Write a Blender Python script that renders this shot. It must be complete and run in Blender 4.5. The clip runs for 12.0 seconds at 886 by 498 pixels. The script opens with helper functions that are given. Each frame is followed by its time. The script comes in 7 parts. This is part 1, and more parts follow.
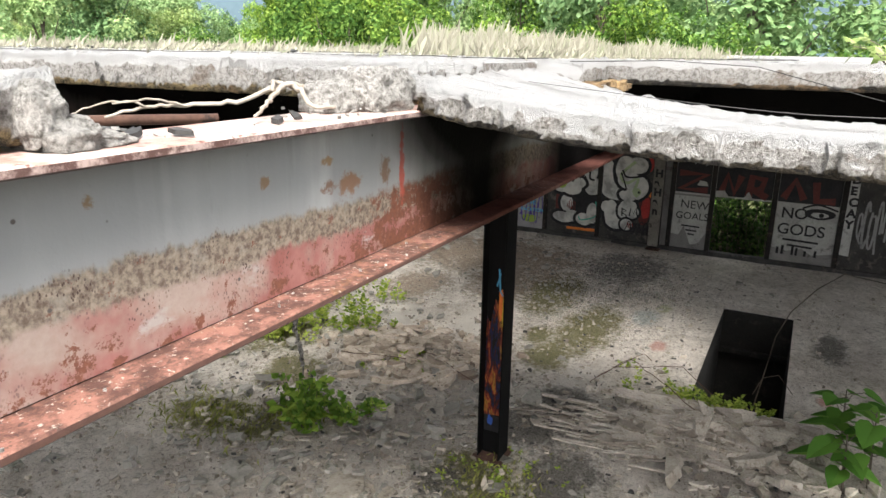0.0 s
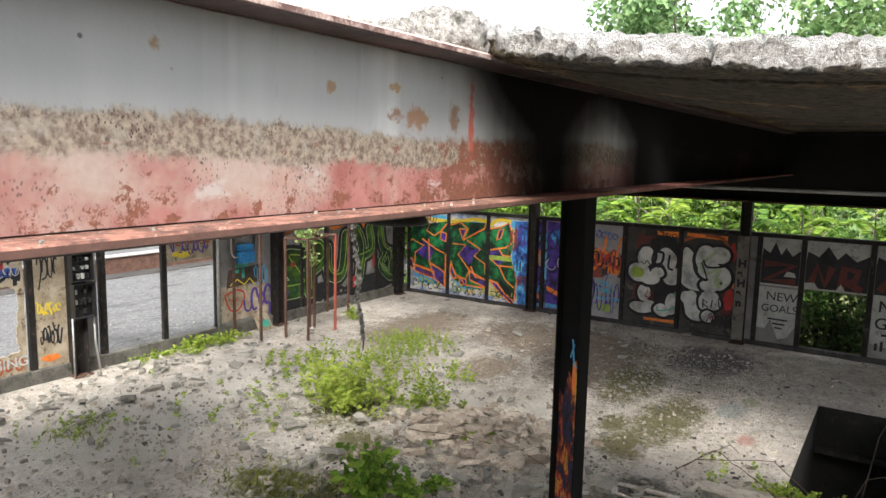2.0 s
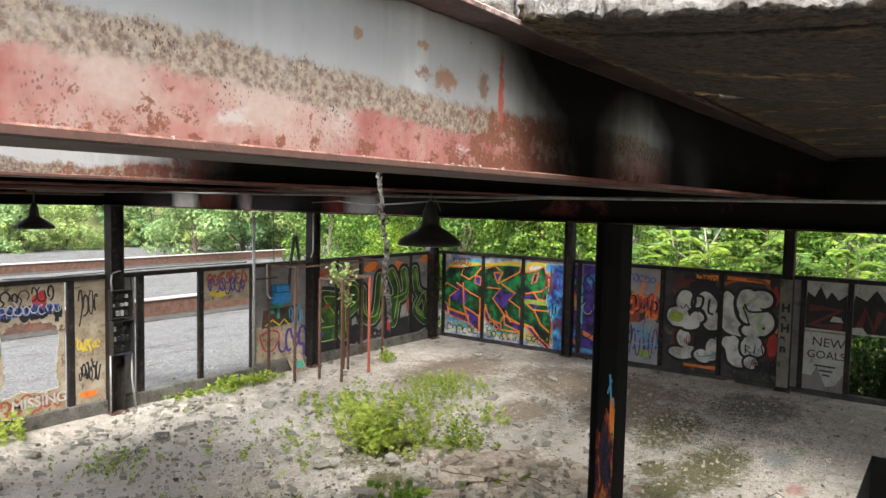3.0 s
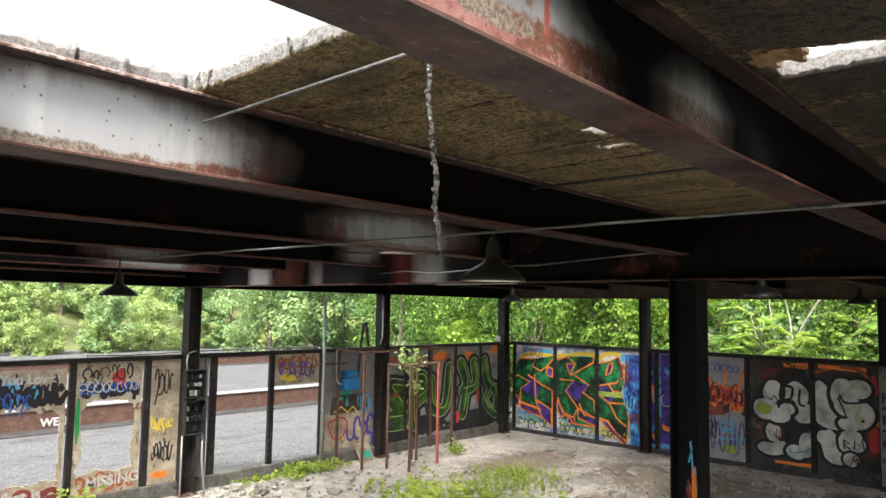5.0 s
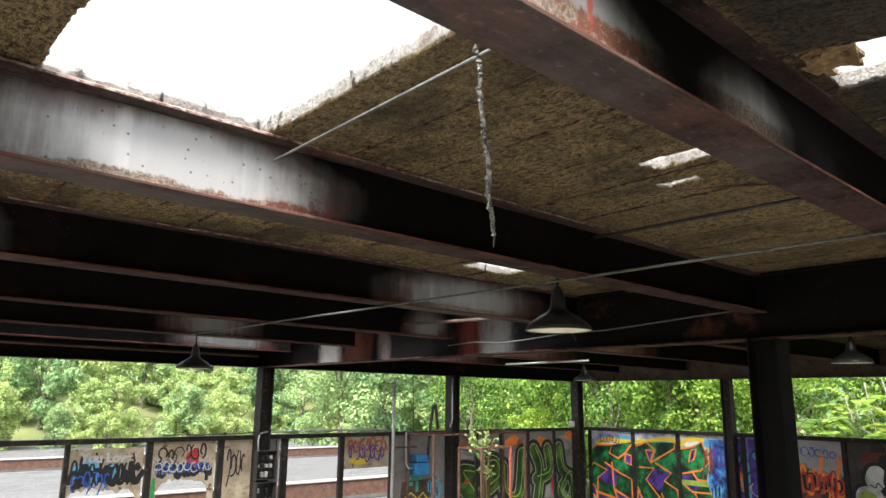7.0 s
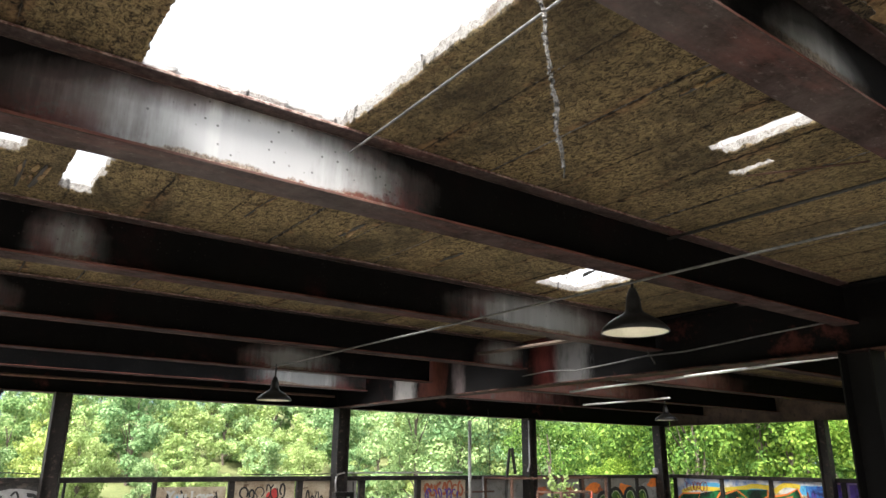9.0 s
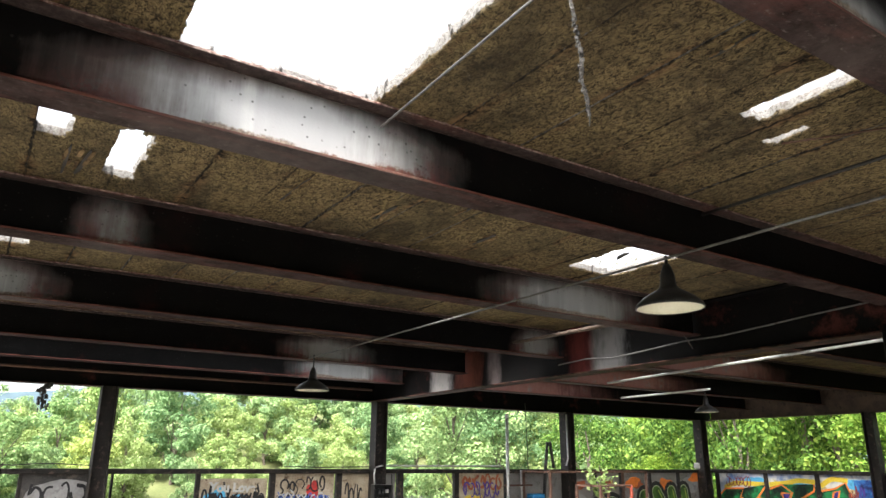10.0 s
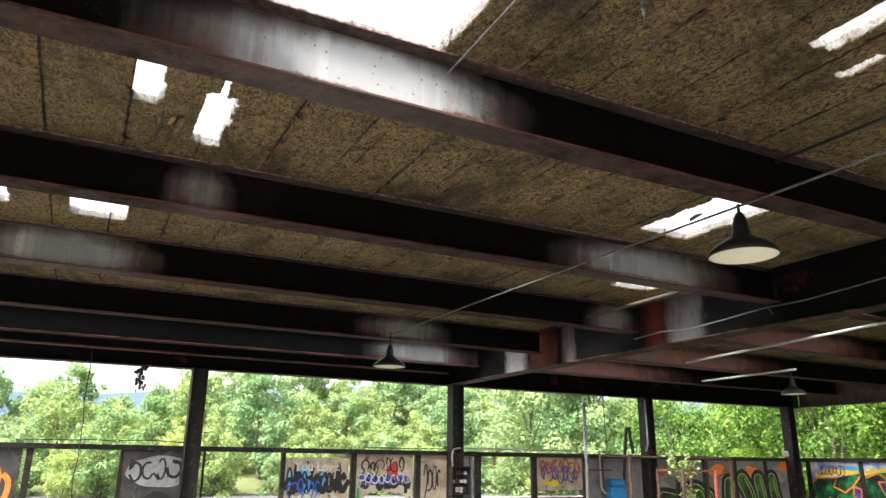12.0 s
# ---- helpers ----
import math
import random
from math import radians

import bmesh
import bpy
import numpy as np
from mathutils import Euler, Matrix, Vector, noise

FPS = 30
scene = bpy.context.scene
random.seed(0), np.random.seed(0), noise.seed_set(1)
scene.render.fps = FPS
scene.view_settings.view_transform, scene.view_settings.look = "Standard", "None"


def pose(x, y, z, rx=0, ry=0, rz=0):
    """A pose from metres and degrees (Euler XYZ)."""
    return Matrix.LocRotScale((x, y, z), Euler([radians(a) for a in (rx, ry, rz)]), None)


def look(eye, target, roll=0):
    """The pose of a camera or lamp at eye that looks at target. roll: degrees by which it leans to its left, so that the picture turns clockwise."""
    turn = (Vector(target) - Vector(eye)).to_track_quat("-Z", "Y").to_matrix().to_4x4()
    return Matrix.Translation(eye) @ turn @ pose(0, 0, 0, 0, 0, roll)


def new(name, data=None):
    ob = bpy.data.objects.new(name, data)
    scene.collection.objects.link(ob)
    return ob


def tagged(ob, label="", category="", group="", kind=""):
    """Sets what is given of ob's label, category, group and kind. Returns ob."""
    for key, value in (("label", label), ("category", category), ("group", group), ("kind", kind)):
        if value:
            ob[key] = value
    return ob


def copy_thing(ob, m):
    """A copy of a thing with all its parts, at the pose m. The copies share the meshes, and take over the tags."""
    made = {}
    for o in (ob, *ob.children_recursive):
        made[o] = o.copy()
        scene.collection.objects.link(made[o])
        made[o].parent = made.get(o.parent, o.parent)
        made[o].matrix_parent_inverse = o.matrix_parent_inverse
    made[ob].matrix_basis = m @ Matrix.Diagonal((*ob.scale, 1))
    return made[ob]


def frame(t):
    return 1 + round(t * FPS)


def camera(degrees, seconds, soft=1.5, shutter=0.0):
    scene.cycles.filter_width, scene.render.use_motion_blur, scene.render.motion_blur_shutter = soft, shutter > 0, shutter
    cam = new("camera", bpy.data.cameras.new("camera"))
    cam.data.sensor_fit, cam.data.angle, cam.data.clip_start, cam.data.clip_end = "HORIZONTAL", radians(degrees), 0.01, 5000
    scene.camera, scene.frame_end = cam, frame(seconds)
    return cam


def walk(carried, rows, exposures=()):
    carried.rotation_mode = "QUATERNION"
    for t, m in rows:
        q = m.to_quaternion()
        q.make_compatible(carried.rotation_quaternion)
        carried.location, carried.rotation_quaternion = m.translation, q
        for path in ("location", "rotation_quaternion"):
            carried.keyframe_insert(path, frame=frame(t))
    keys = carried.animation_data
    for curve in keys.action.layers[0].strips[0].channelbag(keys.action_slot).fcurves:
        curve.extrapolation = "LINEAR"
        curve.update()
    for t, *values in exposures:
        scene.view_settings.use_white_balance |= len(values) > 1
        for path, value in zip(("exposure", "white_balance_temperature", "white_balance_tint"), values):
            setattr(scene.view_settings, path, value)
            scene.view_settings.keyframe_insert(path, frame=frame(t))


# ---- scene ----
cam = camera(64.3, 12.0)
PATH = [
    (0, (-0.025, 0.081, 4.499), (1.687, 0.96, 3.953), 0.9),
    (0.5, (-0.027, 0.076, 4.414), (1.676, 1.008, 3.936), 1.0),
    (1, (-0.029, 0.069, 4.324), (1.662, 1.055, 3.913), 1.1),
    (1.5, (-0.035, 0.062, 4.229), (1.64, 1.102, 3.887), 1.2),
    (2, (-0.019, 0.059, 4.133), (1.635, 1.15, 3.861), 1.2),
    (2.5, (-0.001, 0.063, 4.037), (1.632, 1.201, 3.834), 1.2),
    (3, (0.01, 0.055, 3.938), (1.617, 1.238, 3.806), 1.2),
    (5, (0.072, 0.022, 3.456), (1.546, 1.364, 3.623), 1.0),
    (5.5, (0.095, 0.009, 3.38), (1.528, 1.384, 3.616), 0.9),
    (6, (0.107, -0.011, 3.305), (1.499, 1.394, 3.605), 0.9),
    (6.5, (0.115, -0.009, 3.235), (1.464, 1.423, 3.597), 0.8),
    (7, (0.11, -0.002, 3.172), (1.416, 1.454, 3.595), 0.7),
    (9, (0.116, 0.015, 2.826), (1.24, 1.566, 3.4), 0.6),
    (9.5, (0.127, 0.016, 2.755), (1.211, 1.595, 3.331), 0.5),
    (10, (0.132, 0.006, 2.676), (1.174, 1.613, 3.252), 0.5),
    (10.5, (0.134, 0.0, 2.601), (1.134, 1.634, 3.175), 0.5),
    (11, (0.13, -0.009, 2.521), (1.087, 1.651, 3.095), 0.5),
    (11.5, (0.133, -0.021, 2.441), (1.044, 1.665, 3.014), 0.6),
    (12, (0.133, -0.037, 2.353), (0.996, 1.673, 2.927), 0.8),
]
walk(cam, [(t, look(eye, target, roll)) for t, eye, target, roll in PATH], exposures=[(0, 1.6), (1.5, 1.74), (3, 1.8), (6, 1.96), (9, 2.19), (12, 2.22)])

# ---- world, sun ----
SUN_AZ, SUN_EL = 212.0, 51.0
world = bpy.data.worlds.new("overcast_sky")
scene.world = world
world.use_nodes = True
wn = world.node_tree
sky = wn.nodes.new("ShaderNodeTexSky")
sky.sky_type, sky.sun_disc = "NISHITA", False
sky.sun_elevation, sky.sun_rotation = radians(SUN_EL), radians(90 - SUN_AZ)
sky.air_density, sky.dust_density = 1.0, 4.0
soft_sky = wn.nodes.new("ShaderNodeHueSaturation")
soft_sky.inputs["Saturation"].default_value = 0.22
wn.links.new(sky.outputs[0], soft_sky.inputs["Color"])
wn.links.new(soft_sky.outputs[0], wn.nodes["Background"].inputs["Color"])
wn.nodes["Background"].inputs["Strength"].default_value = 0.15
sun = new("sun", bpy.data.lights.new("sun", "SUN"))
sun.data.energy, sun.data.angle, sun.data.color = 3.0, radians(24), (1.0, 0.965, 0.915)
sun.matrix_world = look((20 * math.cos(radians(SUN_AZ)) * math.cos(radians(SUN_EL)),
                         20 * math.sin(radians(SUN_AZ)) * math.cos(radians(SUN_EL)),
                         20 * math.sin(radians(SUN_EL))), (0, 0, 0))


# ---- materials ----
class Mat:
    """A small node builder for one procedural material; coordinates are world metres."""

    def __init__(self, name, rough=0.8, metal=0.0):
        self.m = bpy.data.materials.new(name)
        self.m.use_nodes = True
        self.t = self.m.node_tree
        self.b = self.t.nodes["Principled BSDF"]
        self.b.inputs["Roughness"].default_value = rough
        self.b.inputs["Metallic"].default_value = metal
        self.b.inputs["Specular IOR Level"].default_value = 0.3
        self.geo = self.t.nodes.new("ShaderNodeNewGeometry")
        self.pos = self.geo.outputs["Position"]

    def n(self, kind, **props):
        node = self.t.nodes.new("ShaderNode" + kind)
        for k, v in props.items():
            setattr(node, k, v)
        return node

    def link(self, a, b):
        self.t.links.new(a, b)

    def put(self, socket, v):
        if hasattr(v, "is_output"):
            self.link(v, socket)
        else:
            socket.default_value = v

    def scaled(self, s, vec=None):
        node = self.n("Mapping")
        node.inputs["Scale"].default_value = s
        self.link(vec or self.pos, node.inputs["Vector"])
        return node.outputs[0]

    def noise(self, scale, detail=4, rough=0.6, vec=None, distort=0.0):
        node = self.n("TexNoise")
        node.inputs["Scale"].default_value, node.inputs["Detail"].default_value = scale, detail
        node.inputs["Roughness"].default_value, node.inputs["Distortion"].default_value = rough, distort
        self.link(vec or self.pos, node.inputs["Vector"])
        return node.outputs["Fac"]

    def voronoi(self, scale, feature="F1", out="Distance", vec=None, rnd=1.0):
        node = self.n("TexVoronoi", feature=feature)
        node.inputs["Scale"].default_value = scale
        node.inputs["Randomness"].default_value = rnd
        self.link(vec or self.pos, node.inputs["Vector"])
        return node.outputs[out]

    def ramp(self, fac, stops, mode="LINEAR"):
        node = self.n("ValToRGB")
        el = node.color_ramp.elements
        node.color_ramp.interpolation = mode
        while len(el) < len(stops):
            el.new(0.5)
        for e, (p, c) in zip(el, stops):
            e.position = p
            e.color = (c, c, c, 1) if isinstance(c, (int, float)) else (*c, 1)
        self.put(node.inputs[0], fac)
        return node.outputs[0]

    def mix(self, fac, a, b, mode="MIX"):
        node = self.n("Mix", data_type="RGBA", blend_type=mode)
        self.put(node.inputs[0], fac)
        for s, v in ((node.inputs[6], a), (node.inputs[7], b)):
            self.put(s, v if hasattr(v, "is_output") else (*v, 1))
        return node.outputs[2]

    def math(self, op, a, b=0.0, clamp=False):
        node = self.n("Math", operation=op, use_clamp=clamp)
        self.put(node.inputs[0], a)
        self.put(node.inputs[1], b)
        return node.outputs[0]

    def axis(self, k, vec=None):
        node = self.n("SeparateXYZ")
        self.link(vec or self.pos, node.inputs[0])
        return node.outputs[k]

    def combine(self, x, y, z):
        node = self.n("CombineXYZ")
        for s, v in zip(node.inputs, (x, y, z)):
            self.put(s, v)
        return node.outputs[0]

    def color(self, c):
        self.put(self.b.inputs["Base Color"], c if hasattr(c, "is_output") else (*c, 1))
        return self

    def rough(self, r):
        self.put(self.b.inputs["Roughness"], r)
        return self

    def bump(self, height, strength=0.4, distance=0.01):
        node = self.n("Bump")
        node.inputs["Strength"].default_value, node.inputs["Distance"].default_value = strength, distance
        self.put(node.inputs["Height"], height)
        self.link(node.outputs[0], self.b.inputs["Normal"])
        return self


def plain(name, a, b, scale=2.0, rough=0.75, metal=0.0, bump=0.25, fine=60.0, wear=None, pieces=None):
    """Two tones mixed at a large and a fine scale, with fine relief and, if given, patches of wear."""
    m = Mat(name, rough, metal)
    big, small = m.noise(scale, 5), m.noise(fine, 3)
    f = m.math("MULTIPLY_ADD", small, 0.4)
    f.node.inputs[2].default_value = 0.0
    f = m.math("ADD", f, m.math("MULTIPLY", big, 0.6))
    c = m.mix(m.ramp(f, [(0.36, 0), (0.64, 1)]), a, b)
    if wear:
        c = m.mix(m.ramp(m.noise(scale * 2.3, 6, 0.7), [(0.56, 0), (0.66, 1)]), c, wear)
    if pieces:
        c = m.mix(m.ramp(m.geo.outputs["Random Per Island"], [(0.0, 0.75), (0.55, 0.0)]), c, pieces)
    m.color(c).bump(small, bump, 0.004)
    return m.m


# pools of daylight under the roof holes, painted on the steel: centre x, y and reach
BRIGHT_POOLS = [(2.4, 0.98, 0.36, 0.25, 0.42), (1.12, 2.9, 0.85, 0.5), (0.7, 4.95, 0.27, 0.4, 0.4), (-0.2, 7.1, 0.75, 0.4), (4.85, 4.9, 1.0, 0.5), (6.2, 7.1, 0.4, 0.4, 0.15),
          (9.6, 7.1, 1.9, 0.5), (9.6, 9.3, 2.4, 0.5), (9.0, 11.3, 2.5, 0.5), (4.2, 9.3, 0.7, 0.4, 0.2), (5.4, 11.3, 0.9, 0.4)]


def steel_paint():
    """Old grey paint over red primer that shows along the lower edge, with rust bloom between."""
    m = Mat("weathered_grey_painted_steel", 0.5)
    x, y, z = m.axis(0), m.axis(1), m.axis(2)
    wave = m.math("MULTIPLY", m.math("SUBTRACT", m.noise(2.2, 3, 0.5, m.scaled((1, 1, 0.6))), 0.5), 0.13)
    frill = m.math("MULTIPLY", m.math("SUBTRACT", m.noise(38, 5, 0.7, m.scaled((1, 1, 0.4))), 0.5), 0.05)
    h = m.math("ADD", z, m.math("ADD", wave, frill))
    h = m.math("ADD", h, m.math("MULTIPLY", m.math("GREATER_THAN", y, 1.9), 0.105))
    band = m.math("MULTIPLY", m.math("SUBTRACT", h, 4.03), 4.0)
    grey = m.mix(m.noise(6, 4, 0.6, m.scaled((1, 1, 0.1))), (0.16, 0.166, 0.17), (0.262, 0.269, 0.271))
    grey = m.mix(m.ramp(m.noise(9, 5, 0.7, m.scaled((1, 1, 0.15))), [(0.6, 0), (0.75, 0.45)]), grey, (0.11, 0.105, 0.105))
    grey = m.mix(m.math("MULTIPLY", m.math("LESS_THAN", m.math("ABSOLUTE", m.math("SUBTRACT", y, 2.9)), 0.6), 0.4), grey, m.mix(m.noise(5, 4, 0.6, m.scaled((1, 1, 0.3))), (0.36, 0.365, 0.37), (0.56, 0.565, 0.57)))
    runs = m.math("MULTIPLY", m.ramp(m.noise(7, 4, 0.55, m.scaled((1, 1, 0.05))), [(0.56, 0), (0.7, 0.75)]), m.ramp(m.noise(3, 3), [(0.4, 0.2), (0.6, 1)]))
    grey = m.mix(runs, grey, (0.44, 0.445, 0.44))
    brown = m.mix(m.ramp(m.noise(70, 4, 0.7), [(0.38, 0), (0.62, 1)]), (0.09, 0.066, 0.05), (0.24, 0.2, 0.158))
    brown = m.mix(m.ramp(m.noise(14, 5, 0.7), [(0.54, 0), (0.7, 0.6)]), brown, (0.27, 0.255, 0.23))
    pink = m.mix(m.ramp(m.noise(12, 6, 0.7, m.scaled((1, 1, 0.6))), [(0.35, 0), (0.65, 1)]), (0.185, 0.066, 0.056), (0.26, 0.12, 0.105))
    pink = m.mix(m.ramp(m.noise(10, 5, 0.65, m.scaled((0.8, 1, 1.5))), [(0.6, 0), (0.68, 0.75)]), pink, (0.33, 0.32, 0.31))
    pink = m.mix(m.ramp(m.noise(33, 5, 0.7), [(0.6, 0), (0.7, 0.35)]), pink, (0.17, 0.07, 0.07))
    pink = m.mix(m.ramp(m.noise(2.6, 5, 0.65), [(0.47, 0), (0.6, 0.75)]), pink, m.mix(m.noise(60, 4, 0.7), (0.22, 0.18, 0.15), (0.36, 0.32, 0.28)))
    c = m.mix(m.ramp(band, [(0.25, 0), (0.31, 1)]), pink, brown)
    c = m.mix(m.ramp(band, [(0.51, 0), (0.56, 1)]), c, grey)
    dots = m.ramp(m.voronoi(190, vec=m.scaled((1, 1, 0.6))), [(0.2, 1), (0.36, 0)])
    specks = m.math("MULTIPLY", dots, m.ramp(m.noise(9, 4, 0.65), [(0.46, 0), (0.56, 1)]))
    lower = m.ramp(band, [(0.5, 1), (0.6, 0.0)])
    c = m.mix(m.math("MULTIPLY", specks, m.ramp(band, [(0.05, 0.5), (0.3, 1), (0.5, 1), (0.58, 0)])), c, (0.05, 0.028, 0.022))
    near_end = m.ramp(m.math("ABSOLUTE", m.math("SUBTRACT", x, 1.62)), [(0.12, 0.17), (0.5, 0.0)])
    low_edge = m.ramp(band, [(0.0, 0.09), (0.16, 0.0)])
    rusty = m.ramp(m.math("ADD", m.noise(30, 7, 0.75), m.math("ADD", m.math("ADD", near_end, low_edge), m.math("MULTIPLY", m.noise(1.7, 3), 0.1))), [(0.665, 0), (0.71, 1)])
    c = m.mix(m.math("MULTIPLY", rusty, lower), c, m.mix(m.noise(80, 3), (0.06, 0.025, 0.018), (0.19, 0.07, 0.04)))
    for px, pz, rx, rz, col in ((0.62, 4.28, 0.014, 0.012, (0.16, 0.1, 0.05)), (0.99, 4.25, 0.014, 0.014, (0.17, 0.1, 0.05)), (1.19, 4.265, 0.02, 0.012, (0.2, 0.12, 0.05)),
                                (1.27, 4.205, 0.05, 0.03, (0.17, 0.09, 0.05)), (1.19, 4.21, 0.03, 0.018, (0.15, 0.08, 0.05)), (1.5, 4.2, 0.014, 0.12, (0.3, 0.06, 0.04)), (1.42, 4.22, 0.025, 0.04, (0.13, 0.075, 0.045))):
        dx, dz = m.math("DIVIDE", m.math("SUBTRACT", x, px), rx), m.math("DIVIDE", m.math("SUBTRACT", z, pz), rz)
        d = m.math("ADD", m.math("MULTIPLY", dx, dx), m.math("MULTIPLY", dz, dz))
        d = m.math("ADD", d, m.math("MULTIPLY", m.math("SUBTRACT", m.noise(45, 5, 0.75), 0.5), 5.0))
        near = m.math("MULTIPLY", m.math("LESS_THAN", y, 1.5), m.math("GREATER_THAN", y, 0.5))
        c = m.mix(m.math("MULTIPLY", m.ramp(d, [(0.3, 0.9), (0.95, 0)]), near), c, col)
    bare = m.math("MULTIPLY", m.math("MULTIPLY", m.math("GREATER_THAN", x, 6.75), m.math("GREATER_THAN", y, 6.0)), m.ramp(m.noise(2.2, 5, 0.7), [(0.34, 0), (0.46, 0.9)]))
    c = m.mix(bare, c, m.mix(m.noise(9, 5, 0.7), (0.24, 0.075, 0.065), (0.38, 0.2, 0.18)))
    pits = m.ramp(m.voronoi(17), [(0.045, 1), (0.075, 0)])
    c = m.mix(m.math("MULTIPLY", pits, m.ramp(m.noise(4, 2), [(0.5, 0), (0.55, 1)])), c, (0.07, 0.06, 0.055))
    darkening = m.math("ADD", m.math("MAXIMUM", m.math("MULTIPLY", m.math("SUBTRACT", m.math("ADD", x, m.math("MULTIPLY", m.math("SUBTRACT", z, 4.33), 0.45)), 1.42), 3.6), 0.0), m.math("MULTIPLY", m.math("GREATER_THAN", m.math("ABSOLUTE", m.math("SUBTRACT", y, 0.95)), 0.6), 9.0))
    for px, py, rx, ry, *dull in BRIGHT_POOLS:
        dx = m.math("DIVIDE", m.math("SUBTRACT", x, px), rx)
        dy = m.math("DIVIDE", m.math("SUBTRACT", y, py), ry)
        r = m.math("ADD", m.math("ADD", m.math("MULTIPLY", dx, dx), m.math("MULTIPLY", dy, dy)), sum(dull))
        darkening = r if darkening is None else m.math("MINIMUM", darkening, r)
    darkening = m.math("ADD", darkening, m.math("MULTIPLY", m.math("MULTIPLY", m.math("MAXIMUM", m.math("SUBTRACT", z, 4.22), 0.0), 5.0), m.math("GREATER_THAN", y, 1.9)))
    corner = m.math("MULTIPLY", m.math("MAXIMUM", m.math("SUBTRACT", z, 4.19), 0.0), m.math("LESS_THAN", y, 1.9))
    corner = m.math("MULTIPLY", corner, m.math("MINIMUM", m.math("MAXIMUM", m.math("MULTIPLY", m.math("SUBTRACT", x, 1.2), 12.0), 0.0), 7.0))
    darkening = m.math("ADD", darkening, corner)
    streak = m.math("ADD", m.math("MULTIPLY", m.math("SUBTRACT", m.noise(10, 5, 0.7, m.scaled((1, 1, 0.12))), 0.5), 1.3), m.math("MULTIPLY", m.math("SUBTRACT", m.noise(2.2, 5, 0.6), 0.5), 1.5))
    darkening = m.math("ADD", darkening, m.math("MULTIPLY", streak, m.math("ADD", 0.35, m.math("MULTIPLY", m.math("GREATER_THAN", y, 1.9), 0.25))))
    darkened = m.mix(m.noise(4, 4), (0.002, 0.002, 0.0023), (0.008, 0.0076, 0.0076))
    darkened = m.mix(m.math("MULTIPLY", m.ramp(m.noise(1.7, 6, 0.72), [(0.57, 0), (0.68, 1)]), m.ramp(band, [(0.3, 0.7), (0.8, 0.1)])), darkened, (0.065, 0.018, 0.018))
    k = m.ramp(m.math("MULTIPLY", darkening, 0.5), [(0.1, 0), (0.3, 0.5), (0.48, 0.86), (0.75, 1)])
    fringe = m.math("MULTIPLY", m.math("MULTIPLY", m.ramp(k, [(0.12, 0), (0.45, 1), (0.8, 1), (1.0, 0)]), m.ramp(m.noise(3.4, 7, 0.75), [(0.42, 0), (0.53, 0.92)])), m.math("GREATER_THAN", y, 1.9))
    c = m.mix(k, c, darkened)
    c = m.mix(m.math("MULTIPLY", fringe, m.ramp(band, [(0.5, 1), (1.1, 0.25)])), c, m.mix(m.noise(20, 5), (0.05, 0.016, 0.018), (0.15, 0.05, 0.046)))
    drops = m.math("MULTIPLY", m.ramp(m.voronoi(26), [(0.12, 1), (0.19, 0)]), m.math("MULTIPLY", m.ramp(m.noise(5, 3), [(0.48, 0), (0.54, 0.7)]), m.math("GREATER_THAN", y, 1.9)))
    c = m.mix(drops, c, (0.03, 0.027, 0.026))
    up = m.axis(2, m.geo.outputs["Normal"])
    lid = m.mix(m.ramp(m.noise(9, 6, 0.7), [(0.4, 0), (0.58, 1)]), (0.34, 0.2, 0.165), (0.52, 0.45, 0.41))
    lid = m.mix(m.ramp(m.noise(24, 6, 0.75), [(0.56, 0), (0.64, 1)]), lid, (0.13, 0.06, 0.045))
    c = m.mix(m.math("MULTIPLY", m.ramp(up, [(0.4, 0), (0.6, 1)]), m.math("GREATER_THAN", z, 4.3)), c, lid)
    ledge = m.mix(m.ramp(m.noise(20, 6, 0.72), [(0.42, 0), (0.58, 1)]), (0.07, 0.032, 0.024), (0.22, 0.105, 0.078))
    ledge = m.mix(m.ramp(m.noise(7, 5, 0.7), [(0.58, 0), (0.68, 0.7)]), ledge, (0.2, 0.1, 0.045))
    ledge = m.mix(m.ramp(m.noise(85, 4, 0.7), [(0.6, 0), (0.66, 0.8)]), ledge, (0.42, 0.37, 0.32))
    ledge = m.mix(m.ramp(m.noise(48, 5, 0.75), [(0.36, 0.8), (0.44, 0)]), ledge, (0.04, 0.022, 0.018))
    c = m.mix(m.math("MULTIPLY", m.math("MULTIPLY", m.ramp(up, [(0.4, 0), (0.6, 1)]), m.math("LESS_THAN", z, 4.1)), m.math("SUBTRACT", 1.0, k)), c, ledge)
    rim = m.math("MULTIPLY", m.math("GREATER_THAN", z, 4.3435), m.math("SUBTRACT", 1.0, m.ramp(up, [(0.3, 0), (0.6, 1)])))
    undarkened = m.math("SUBTRACT", 1.0, m.math("MULTIPLY", k, m.math("MULTIPLY", m.math("LESS_THAN", y, 1.9), 0.8)))
    c = m.mix(m.math("MULTIPLY", rim, m.math("MULTIPLY", undarkened, 0.95)), c, m.mix(m.ramp(m.noise(26, 6, 0.75), [(0.44, 0), (0.6, 1)]), (0.075, 0.035, 0.028), (0.36, 0.27, 0.24)))
    lip = m.math("MULTIPLY", m.math("LESS_THAN", z, 4.0175), m.math("SUBTRACT", 1.0, m.math("MAXIMUM", k, m.ramp(up, [(0.4, 0), (0.6, 1)]))))
    c = m.mix(lip, c, m.mix(m.noise(40, 5, 0.7), (0.035, 0.018, 0.014), (0.11, 0.055, 0.042)))
